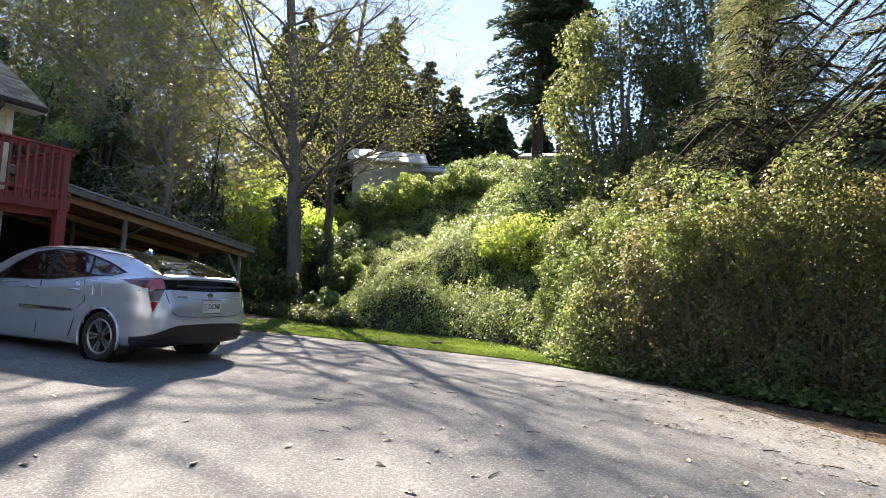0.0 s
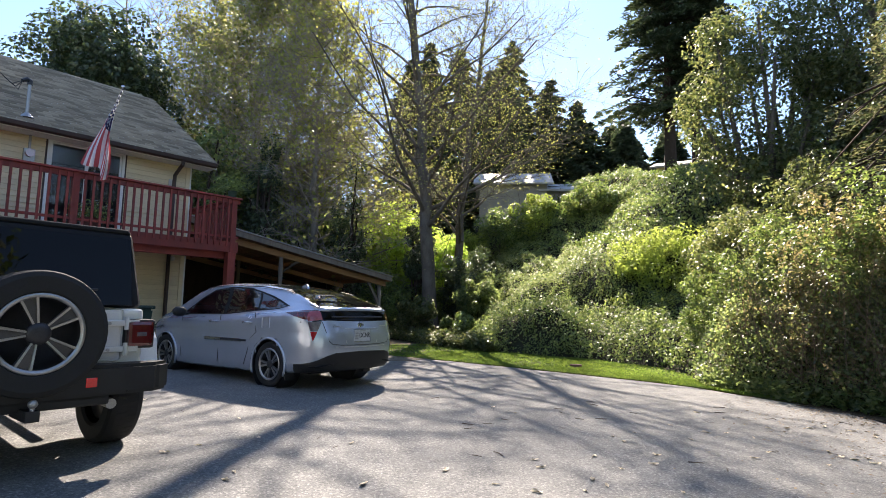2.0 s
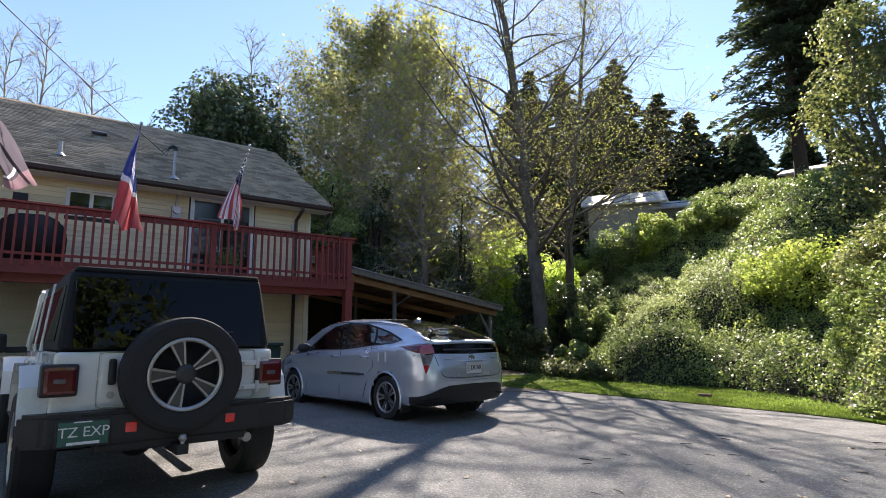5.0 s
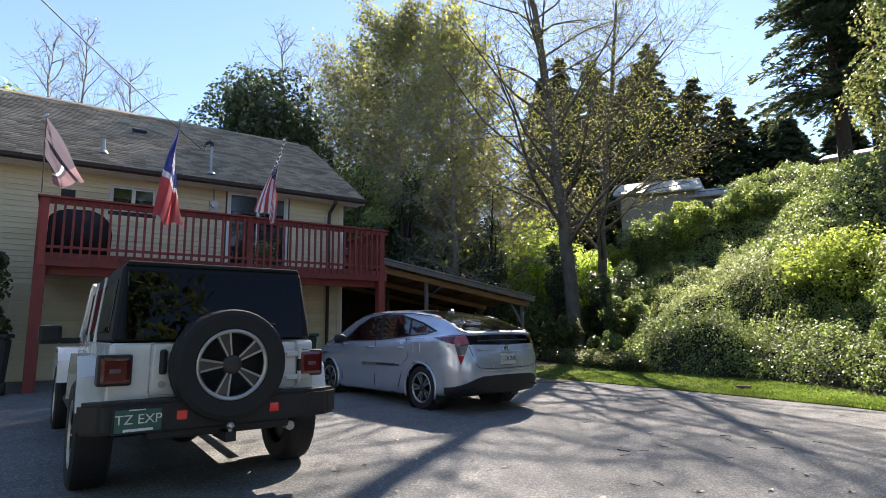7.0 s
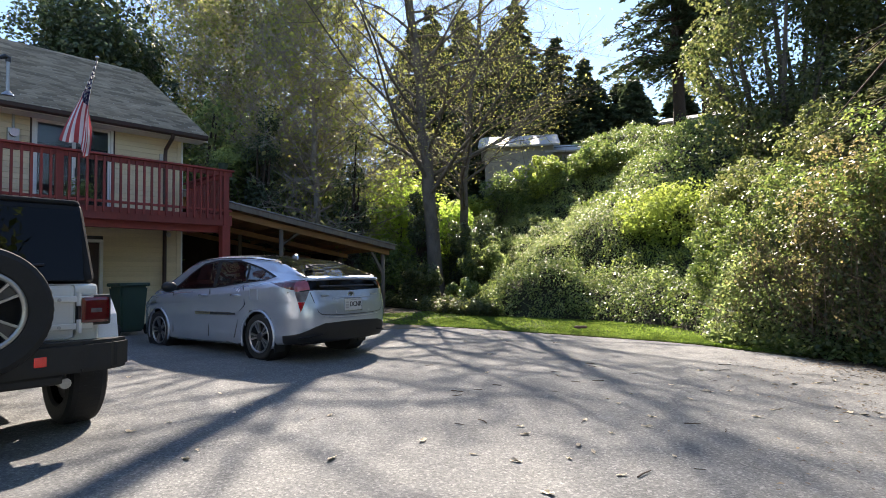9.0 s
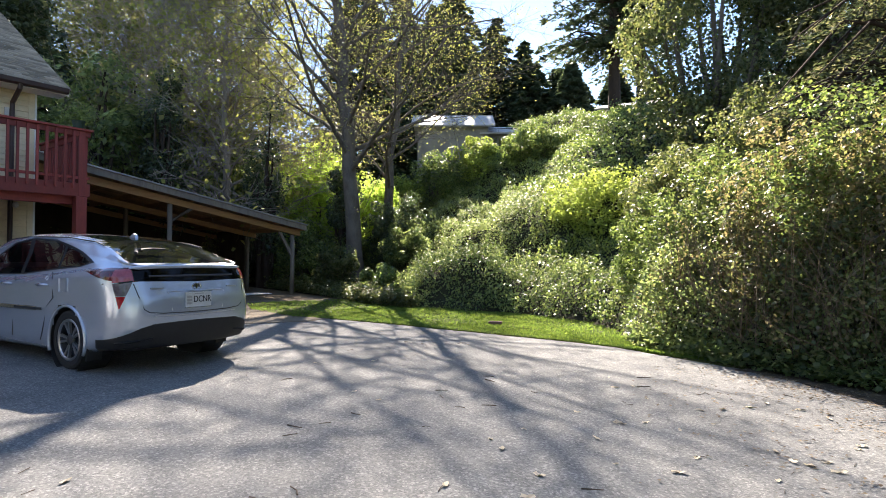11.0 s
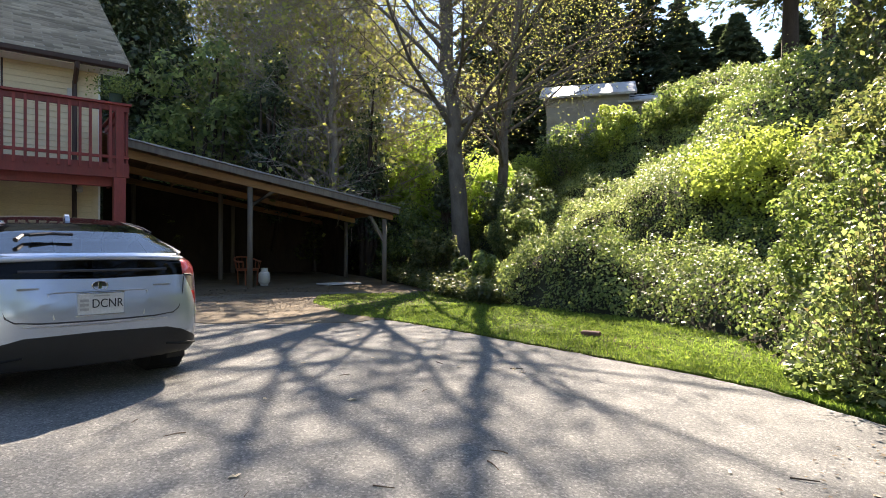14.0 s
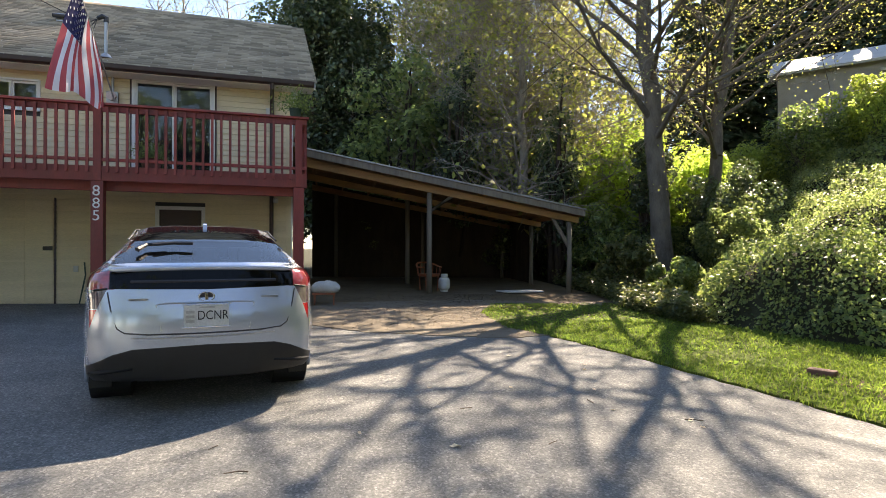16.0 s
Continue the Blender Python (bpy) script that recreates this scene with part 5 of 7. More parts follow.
def wheel(parent, m, r, w, rim_r, spokes, name="wheel", twin=False, spoke_mat="alloy", edge=0.009):
    """Tyre with tread blocks, dark barrel, bright lip and spokes, hub; outer face towards local +y before m."""
    h = w / 2
    tyre = lathe([(rim_r, -h * 0.8), (rim_r + 0.02, -h * 0.95), (r * 0.9, -h), (r * 0.975, -h * 0.86), (r, -h * 0.6), (r, h * 0.6), (r * 0.975, h * 0.86), (r * 0.9, h), (rim_r + 0.02, h * 0.95), (rim_r, h * 0.8)], 44)
    n = 44
    for k in range(n):
        a = 2 * math.pi * k / n
        for s, off in ((1, 0.0), (-1, 0.5)):
            aa = a + off * 2 * math.pi / n
            box(-0.011 * r / 0.32, 0.011 * r / 0.32, s * h * 0.1, s * h * 0.6, r - 0.006, r + 0.0012, bm=tyre, m=Matrix.Rotation(aa, 4, "Y"))
    wh = part(name, moved(tyre, m), "rubber", parent, local=True, smooth=False)
    part("rim", moved(lathe([(rim_r + 0.006, h * 0.86), (rim_r - 0.012, h * 0.84), (rim_r - 0.02, h * 0.6), (rim_r - 0.03, -h * 0.5), (0.04, -h * 0.5)], 40), m), "dark_alloy", wh, local=True, smooth=True)
    part("lip", moved(lathe([(rim_r + 0.01, h * 0.84), (rim_r + 0.006, h * 0.93), (rim_r - 0.012, h * 0.93), (rim_r - 0.022, h * 0.8)], 40), m), spoke_mat, wh, local=True, smooth=True)
    for k in range(spokes):
        a = 2 * math.pi * k / spokes + math.pi / 2
        arms = ((-0.19, edge), (0.19, edge)) if twin else ((0.0, 0.062),)
        sp = bmesh.new()
        for tilt, wd in arms:
            s = rim_r / 0.22
            out = [(-wd * s * 0.7, 0.04 * s), (wd * s * 0.7, 0.04 * s), (wd * s, rim_r - 0.008), (-wd * s, rim_r - 0.008)]
            lo, hi = [sp.verts.new((x, h * 0.55, z)) for x, z in out], [sp.verts.new((x * 0.8, h * (0.72 if i < 2 else 0.86), z)) for i, (x, z) in enumerate(out)]
            new_v = lo + hi
            for f in ((0, 1, 5, 4), (1, 2, 6, 5), (2, 3, 7, 6), (3, 0, 4, 7), (4, 5, 6, 7)):
                sp.faces.new([new_v[i] for i in f])
            bmesh.ops.transform(sp, matrix=Matrix.Rotation(tilt, 4, "Y"), verts=new_v)
        bmesh.ops.recalc_face_normals(sp, faces=sp.faces)
        spk = part("spoke", moved(moved(sp, Matrix.Rotation(a, 4, "Y")), m), spoke_mat, wh, local=True)
        if twin:
            web = prism([(-0.02, 0.05), (0.02, 0.05), (0.04 * rim_r / 0.22, rim_r - 0.01), (-0.04 * rim_r / 0.22, rim_r - 0.01)], 1, h * 0.5, h * 0.68)
            part("spoke_web", moved(moved(web, Matrix.Rotation(a, 4, "Y")), m), "spoke_grey", spk, local=True)
    part("hub", moved(lathe([(0.065 * rim_r / 0.22, h * 0.55), (0.06 * rim_r / 0.22, h * 0.76), (0.035, h * 0.8), (0.001, h * 0.8)], 20), m), "dark_alloy", wh, local=True, smooth=True)
    return wh


def lerp_table(xs, *cols):
    return lambda x: [float(np.interp(x, xs, c)) for c in cols]


def split_parts(bm, classify):
    """Sorts a shell's faces into named groups, each a bmesh of its own."""
    groups = {}
    for f in bm.faces:
        groups.setdefault(classify(f), []).append(f.index)
    out = {}
    for key, idx in groups.items():
        keep = set(idx)
        c = bm.copy()
        c.faces.ensure_lookup_table()
        bmesh.ops.delete(c, geom=[f for f in c.faces if f.index not in keep], context="FACES")
        out[key] = c
    bm.free()
    return out


def inside(poly, x, z):
    hit = False
    for (xa, za), (xb, zb) in zip(poly, poly[1:] + poly[:1]):
        if (za > z) != (zb > z) and x < (xb - xa) * (z - za) / (zb - za) + xa:
            hit = not hit
    return hit


def hatchback(base, turn):
    car = thing("hatchback_car", base, "silver five-door hybrid hatchback parked on the asphalt", "car", turn=turn)
    xs = [-0.9, -0.8, -0.6, -0.3, 0.0, 0.5, 1.0, 1.4, 1.8, 2.1, 2.45, 2.75, 3.1, 3.4, 3.55, 3.625]
    top = [1.115, 1.15, 1.22, 1.315, 1.395, 1.465, 1.492, 1.5, 1.475, 1.4, 1.22, 1.05, 0.96, 0.85, 0.74, 0.62]
    belt = [1.07, 1.075, 1.08, 1.07, 1.05, 1.01, 0.975, 0.96, 0.945, 0.94, 0.93, 0.92, 0.88, 0.78, 0.68, 0.56]
    wid = [0.88, 0.88, 0.88, 0.88, 0.88, 0.88, 0.88, 0.88, 0.88, 0.88, 0.88, 0.87, 0.83, 0.74, 0.62, 0.48]
    rail = [0.68, 0.67, 0.63, 0.59, 0.57, 0.59, 0.61, 0.615, 0.62, 0.63, 0.66, 0.7, 0.66, 0.58, 0.5, 0.4]
    bot = [0.25, 0.25, 0.22, 0.19, 0.18, 0.17, 0.17, 0.17, 0.17, 0.17, 0.17, 0.17, 0.17, 0.19, 0.22, 0.26]
    raw = lerp_table(xs, top, belt, wid, rail, bot)
    END, ROUND = -0.93, 5.0

    def tab(x):
        t, b, w, r, z0 = raw(x)
        if x < 0:
            w = max(0.003, w * max(0.0, 1 - (x / END) ** ROUND) ** (1 / ROUND))
        return t, b, w, min(r, w * 0.84), z0

    def lean(x, z):
        back = max(0.0, (-0.3 - x) / 0.6)
        return back * (0.1 * max(0, z - 0.75) / 0.35 - 0.035 * (1 - abs(z - 0.6)) + 0.05 * max(0, 0.45 - z) / 0.25)

    def tail(y, z, out=0.0):
        """A point on the rounded tail, out metres proud of it."""
        x = END * max(0.0, 1 - min(1.0, abs(y) / 0.868) ** ROUND) ** (1 / ROUND)
        return Vector((x + lean(x, z) - out, y, z))

    def section(x):
        t, b, w, r, z0 = tab(x)
        pts = [(0, z0), (w * 0.6, z0), (w * 0.93, z0 + 0.015), (w * 0.975, z0 + 0.06), (w * 0.985, 0.36), (w * 0.99, 0.46), (w, 0.58), (w * 0.995, 0.68), (w * 0.985, 0.76), (w * 0.99, b - 0.16), (w * 0.985, b - 0.08), (w * 0.95, b - 0.025), (w * 0.905, b), (w * 0.86, b + (t - b) * 0.2), (w * 0.86 + (r - w * 0.86) * 0.45, b + (t - b) * 0.5), (r + 0.035, b + (t - b) * 0.8), (r, b + (t - b) * 0.89), (r * 0.85, b + (t - b) * 0.955), (r * 0.5, b + (t - b) * 0.99), (0, t)]
        return pts
    stations = np.concatenate([END * np.sin(np.linspace(math.pi / 2, 0.0, 44))[:-1], np.arange(0.0, 3.6, 0.045), [3.6, 3.625]])
    bm = bmesh.new()
    rows = []
    for x in stations:
        pts = section(x)
        full = [(-y, z) for y, z in pts[:0:-1]] + pts
        rows.append([bm.verts.new((x + lean(x, z), y, z)) for y, z in full])
    for a, b in zip(rows, rows[1:]):
        for k in range(len(a) - 1):
            if a[k].co != a[k + 1].co:
                bm.faces.new((a[k], b[k], b[k + 1], a[k + 1]))
    n = len(rows[0])
    half = n // 2
    for i in range(half):
        vs = [rows[0][i], rows[0][i + 1], rows[0][n - 2 - i], rows[0][n - 1 - i]]
        if len(set(vs)) == 4:
            bm.faces.new(vs)
    front = rows[-1]
    for i in range(half - 1):
        vs = [front[i], front[i + 1], front[n - 2 - i], front[n - 1 - i]]
        if len(set(vs)) == 4:
            bm.faces.new(vs)
    bmesh.ops.recalc_face_normals(bm, faces=bm.faces)
    bm.normal_update()
    if max(bm.faces, key=lambda f: f.calc_center_median().z).normal.z < 0:
        bmesh.ops.reverse_faces(bm, faces=bm.faces)

    def cut(co, no):
        bmesh.ops.bisect_plane(bm, geom=bm.verts[:] + bm.edges[:] + bm.faces[:], plane_co=co, plane_no=no, dist=1e-5)

    def cut_line(a, b):
        (xa, za), (xb, zb) = a, b
        cut((xa, 0, za), (zb - za, 0, xa - xb))
    win_f = [(2.36, 0.985), (1.98, 1.22), (1.66, 1.355), (1.3, 1.4), (1.24, 1.005)]
    win_r = [(1.16, 1.01), (1.2, 1.405), (0.75, 1.375), (0.52, 1.33), (0.42, 1.075)]
    win_q = [(0.37, 1.08), (0.47, 1.315), (0.2, 1.25), (-0.18, 1.135), (-0.05, 1.1)]
    spear = [(-0.28, 1.045), (-0.62, 1.085), (-1.0, 1.085), (-1.0, 0.93), (-0.66, 0.955)]
    lens_hi = [(0.665, 0.945), (0.665, 1.075), (0.9, 1.045), (0.9, 0.92)]
    lens_mid = [(0.675, 0.94), (0.9, 0.915), (0.9, 0.79), (0.74, 0.8)]
    lens_low = [(0.742, 0.795), (0.9, 0.785), (0.9, 0.5), (0.835, 0.53)]
    flank = [(-1.1, 1.09), (-0.68, 1.08), (-0.71, 0.93), (-0.85, 0.53), (-1.1, 0.45)]
    hatch_glass = [(0.0, 0.93), (0.0, 1.085), (0.66, 1.075), (0.66, 0.945)]
    valance = [(0.0, 0.515), (0.5, 0.505), (0.63, 0.47), (0.9, 0.33), (0.9, 0.1), (0.0, 0.1)]
    green = [(2.44, 0.97), (1.98, 1.245), (1.66, 1.38), (1.25, 1.425), (0.75, 1.4), (0.45, 1.335), (0.2, 1.275), (-0.26, 1.135), (-0.05, 1.085), (0.42, 1.055), (1.2, 0.99)]
    for poly in (win_f, win_r, win_q, spear, green):
        for a, b in zip(poly, poly[1:] + poly[:1]):
            cut_line(a, b)
    cut_line(flank[1], flank[2])
    cut_line(flank[2], flank[3])

    def cut_rear(a, b, side):
        (ya, za), (yb, zb) = a, b
        fs = [f for f in bm.faces if f.calc_center_median().x < -0.4 and f.calc_center_median().y * side > -0.01]
        geom = list({v for f in fs for v in f.verts}) + list({e for f in fs for e in f.edges}) + fs
        bmesh.ops.bisect_plane(bm, geom=geom, plane_co=(0, ya * side, za), plane_no=(0, (zb - za) * side, ya - yb), dist=1e-5)
    for poly in (lens_hi, lens_mid, lens_low, hatch_glass, valance):
        for a, b in zip(poly, poly[1:] + poly[:1]):
            if max(a[0], b[0]) > 0.01 and min(a[0], b[0]) < 0.89:
                cut_rear(a, b, 1), cut_rear(a, b, -1)
    for s in (1, -1):
        cut((-0.78, s * 0.69, 0), (0.23, -s * 1.36, 0))
        cut((-0.78, s * 0.63, 0), (0.2, -s * 1.36, 0))
    for x in (0.62, -0.62, -0.66, -0.76, 0.55):
        cut((x, 0, 0), (1, 0, 0))
    bm.normal_update()
    bm.faces.index_update()

    def classify(f):
        c, nn = f.calc_center_median(), f.normal
        ay = abs(c.y)
        for wx in (0.0, 2.7):
            if math.hypot(c.x - wx, c.z - 0.315) < 0.355 and ay > 0.55:
                return "gap"
        if ay > 0.5 and c.z > 0.95 and abs(nn.y) > 0.3:
            for key, poly in (("f", win_f), ("r", win_r), ("q", win_q)):
                if inside(poly, c.x, c.z):
                    return ("side_window", key, c.y > 0)
            if inside(green, c.x, c.z):
                return ("window_surround", c.y > 0, 0)
        if c.x < -0.5:
            for key, poly in (("hi", lens_hi), ("mid", lens_mid), ("low", lens_low)):
                if inside(poly, ay, c.z) and inside(flank, c.x, c.z):
                    return ("tail_light", key, c.y > 0)
            if inside(valance, ay, c.z):
                return "rear_valance"
            if inside(hatch_glass, ay, c.z) and nn.x < -0.3:
                return "spoiler_glass"
        if ay > 0.62 and abs(nn.y) > 0.3 and inside(spear, c.x, c.z):
            return ("tail_light", "spear", c.y > 0)
        if nn.z > 0.2 and c.z > 1.12 and -0.76 < c.x < 0.62:
            edge = 0.69 + (c.x + 0.78) * -0.169
            if ay < edge - 0.035 and c.x < 0.55:
                return "rear_window"
            if ay < edge - 0.02:
                return ("glass_band", 0, 0)
        if 1.85 < c.x < 2.62 and ay < 0.62 and c.z > 1.06 and nn.z > 0.2:
            return "windscreen"
        return "body"
    groups = split_parts(bm, classify)
    body = None
    if "body" in groups:
        b = groups.pop("body")
        body = part("body", b, "silver_paint", car, local=True, smooth=True)
    for key, g in groups.items():
        if key == "gap":
            g.free()
        elif key == "rear_valance":
            part("rear_valance", g, "black_plastic", car, "black plastic bumper valance", True, True)
        elif key == "spoiler_glass":
            part("spoiler_window", g, "dark_glass", car, "dark vertical rear glass", True, True)
        elif key in ("rear_window", "windscreen"):
            part(key, g, "car_glass", car, "", True, True)
        elif key[0] == "window_surround":
            part("window_surround", g, "black_top", car, "", True, True)
        elif key[0] == "side_window":
            part("side_window", g, "car_glass", car, "", True, True)
        elif key[0] == "glass_band":
            part("glass_band", g, "black_top", car, "black band round the rear window", True, True)
        else:
            mat, text = {"hi": ("lens_sunlit_red", "red upper lens, paled in its colour by reflected sun"), "mid": ("lens_smoke", "smoky grey middle lens"), "low": ("tail_bright", "red lower lens"), "spear": ("tail_red", "dark red lens spearing along the flank")}[key[1]]
            part("tail_light", g, mat, car, text, True, True)
    # inside and underside
    part("underbody", box(-0.62, 3.3, -0.62, 0.62, 0.2, 0.36, 0.04), "black_plastic", car, local=True)
    part("dashboard", box(1.95, 2.5, -0.66, 0.66, 0.6, 0.98, 0.05), "black_plastic", car, local=True)
    part("cabin_floor", box(-0.6, 2.4, -0.74, 0.74, 0.37, 0.46), "interior", car, local=True)
    part("cargo_cover", box(-0.7, 0.25, -0.62, 0.62, 0.9, 0.94, 0.01), "black_plastic", car, local=True)
    for x, ys in ((1.25, (-0.36, 0.36)), (0.4, (-0.4, 0.0, 0.4))):
        for y in ys:
            seat = part("seat", box(x, x + 0.5, y - 0.22, y + 0.22, 0.47, 0.62, 0.05), "interior", car, local=True)
            part("seat_back", box(-0.06, 0.06, y - 0.21, y + 0.21, 0, 0.6, 0.05, m=Matrix.Translation((x - 0.02, 0, 0.55)) @ Matrix.Rotation(-0.3, 4, "Y")), "interior", seat, local=True)
            part("headrest", box(x - 0.24, x - 0.14, y - 0.11, y + 0.11, 1.12, 1.26, 0.03), "interior", seat, local=True)
    for wx in (0.0, 2.7):
        for s in (1, -1):
            m = Matrix.Translation((wx, s * 0.765, 0.315)) @ (Matrix.Identity(4) if s > 0 else Matrix.Rotation(math.pi, 4, "Z"))
            wheel(car, m, 0.315, 0.2, 0.215, 5, twin=True, edge=0.016)
            well = lathe([(0.362, 0.0), (0.362, -0.3), (0.02, -0.3)], 40)
            part("wheel_well", moved(well, Matrix.Translation((wx, s * 0.868, 0.315)) @ (Matrix.Identity(4) if s > 0 else Matrix.Rotation(math.pi, 4, "Z"))), "black_plastic", car, local=True)
            arch = bmesh.new()
            pr = []
            for k in range(25):
                a = math.radians(-22 + 224 * k / 24)
                w = tab(wx + 0.36 * math.cos(a))[2]
                pr.append((wx + 0.362 * math.cos(a), s * (w - 0.004), 0.315 + 0.362 * math.sin(a)))
            part("arch_lip", tube(pr, 0.019, 8, arch), "silver_paint", car, local=True, smooth=True)
            if wx == 0.0:
                part("mud_flap", box(-0.36, -0.34, s * 0.7, s * 0.86, 0.12, 0.4, 0.004), "black_plastic", car, local=True)
    for s in (1, -1):
        part("side_moulding", box(0.62, 1.55, s * 0.872, s * 0.893, 0.6, 0.645, 0.008, m=Matrix.Identity(4)), "silver_paint" if s < 0 else "chrome", car, "bright strip along the doors", True)
        part("side_moulding", box(0.5, 1.12, s * 0.89, s * 0.896, 0.61, 0.638, 0.002), "ink", car, "", True)
        for hx in (0.5, 1.33):
            hz = 0.885
            part("door_handle", tube([(hx - 0.1, s * 0.872, hz), (hx - 0.08, s * 0.9, hz + 0.004), (hx + 0.08, s * 0.902, hz + 0.002), (hx + 0.1, s * 0.872, hz - 0.004)], [0.012, 0.017, 0.017, 0.012], 8), "silver_paint", car, "", True, True)
        for line in ([(1.2, 0.28), (1.2, 0.98)], [(0.42, 0.66), (0.3, 0.75), (0.36, 1.03)], [(0.55, 0.28), (0.47, 0.5), (0.42, 0.66)], [(2.22, 0.3), (2.25, 0.94)]):
            part("door_seam", tube([(x, s * (tab(x)[2] * 0.996 - 0.004 - (0.02 if z > 0.92 else 0)), z) for x, z in line], 0.006, 5), "ink", car, "", True)
        part("roof_moulding", tube([(x, s * (tab(x)[3] + 0.02), tab(x)[1] + (tab(x)[0] - tab(x)[1]) * 0.87 + 0.012) for x in np.arange(-0.2, 2.0, 0.1)], 0.008, 5), "ink", car, "", True)
        mir = part("wing_mirror", ball((2.12, s * 0.99, 1.02), (0.08, 0.12, 0.085)), "black_plastic", car, "black wing mirror", True, True)
        part("mirror_arm", box(2.08, 2.16, s * 0.84, s * 0.93, 0.965, 1.0, 0.012), "black_plastic", mir, "", True)
    part("fuel_flap", box(0.0, 0.17, 0.868, 0.873, 0.82, 0.97, 0.015), "silver_paint", car, "", True)
    part("antenna", prism([(0.38, 1.425), (0.2, 1.4), (0.23, 1.47), (0.26, 1.485)], 1, -0.018, 0.018), "silver_paint", car, "shark-fin antenna", True)
    part("wiper", tube([(-0.6, 0.5, 1.235), (-0.5, 0.44, 1.275), (-0.47, 0.3, 1.29)], [0.02, 0.015, 0.01], 6), "ink", car, "", True)
    part("wiper_blade", tube([(-0.52, 0.4, 1.275), (-0.48, 0.25, 1.29), (-0.5, 0.1, 1.285)], 0.013, 6), "ink", car, "", True)
    # tail details
    px = tail(0, 0.77).x
    plate = part("licence_plate", box(px - 0.014, px - 0.004, -0.16, 0.16, 0.655, 0.815, 0.002), "plate_white", car, "white plate with dark letters", True)
    back = Matrix.Rotation(radians(-90), 4, "Z") @ Matrix.Rotation(radians(90), 4, "X")
    words("DCNR", 0.098, "ink", plate, Matrix.Translation((px - 0.016, -0.045, 0.735)) @ back @ Matrix.Diagonal((0.8, 1, 1, 1)))
    for k in range(3):
        part("print_bar", box(px - 0.017, px - 0.014, 0.085, 0.145, 0.685 + 0.035 * k, 0.705 + 0.035 * k), "steel", plate, "", True)
    part("print_bar", box(px - 0.017, px - 0.014, -0.06, 0.05, 0.793, 0.805), "steel", plate, "", True)
    for yy, zz, ya, za in ((0.0, 0.818, 0.17, 0.824), (0.0, 0.646, 0.17, 0.652)):
        part("plate_frame", box(px - 0.018, px - 0.002, -ya, ya, zz, za, 0.002), "chrome", plate, "", True)
    ex = tail(0, 0.89).x
    em = part("emblem", moved(lathe([(0.06, 0.0), (0.06, 0.012), (0.05, 0.014), (0.048, 0.004)], 28), Matrix.Translation((ex - 0.002, 0, 0.878)) @ Matrix.Rotation(radians(90), 4, "Z") @ Matrix.Diagonal((1, 1, 0.68, 1))), "chrome", car, "oval chrome badge", True, True)
    part("emblem_field", moved(lathe([(0.049, 0.0), (0.049, 0.005), (0.001, 0.005)], 28), Matrix.Translation((ex - 0.002, 0, 0.878)) @ Matrix.Rotation(radians(90), 4, "Z") @ Matrix.Diagonal((1, 1, 0.68, 1))), "dark_alloy", em, "", True)
    part("emblem_bar", box(ex - 0.014, ex - 0.006, -0.012, 0.012, 0.85, 0.906, 0.002), "chrome", em, "", True)
    for s in (1, -1):
        part("badge", box(tail(0.45, 0.87).x - 0.012, tail(0.45, 0.87).x + 0.01, s * 0.4, s * 0.53, 0.862, 0.874, 0.002), "steel", car, "", True)
        seam = [(0.67, 0.92), (0.645, 0.8), (0.6, 0.66), (0.55, 0.625), (0.4, 0.61), (0.2, 0.605), (0.0, 0.603)]
        part("hatch_seam", tube([tail(s * y, z, -0.001) for y, z in seam], 0.006, 6), "ink", car, "", True)
        part("bumper_crease", tube([tail(s * y, z, -0.004) for y, z in ((0.5, 0.588), (0.3, 0.58), (0.0, 0.576))], 0.008, 6), "steel", car, "", True)
        part("plate_recess", tube([tail(s * y, z, -0.003) for y, z in ((0.0, 0.832), (0.3, 0.832), (0.345, 0.825), (0.31, 0.63))], 0.008, 6), "steel", car, "", True)
        part("valance_blade", tube([tail(s * y, z, 0.004) for y, z in ((0.5, 0.36), (0.7, 0.335), (0.8, 0.32))], [0.008, 0.018, 0.01], 8), "black_top", car, "", True, True)
        part("lamp_divider", tube([tail(s * y, z, 0.001) for y, z in ((0.672, 0.945), (0.76, 0.932), (0.845, 0.918))], 0.009, 6), "black_top", car, "", True)
    part("glass_shelf", tube([tail(y, 0.995, -0.004) for y in np.linspace(-0.52, 0.52, 15)], 0.012, 6), "dark_alloy", car, "", True)
    part("spoiler", tube([tail(y, 1.098 - 0.015 * (abs(y) / 0.66) ** 2, 0.0) for y in np.linspace(-0.665, 0.665, 25)], [0.012] + [0.022] * 23 + [0.012], 10), "silver_paint", car, "thin spoiler lip", True, True)
    return car


hatchback((-7.95, 4.995, 0.085), radians(192.8))


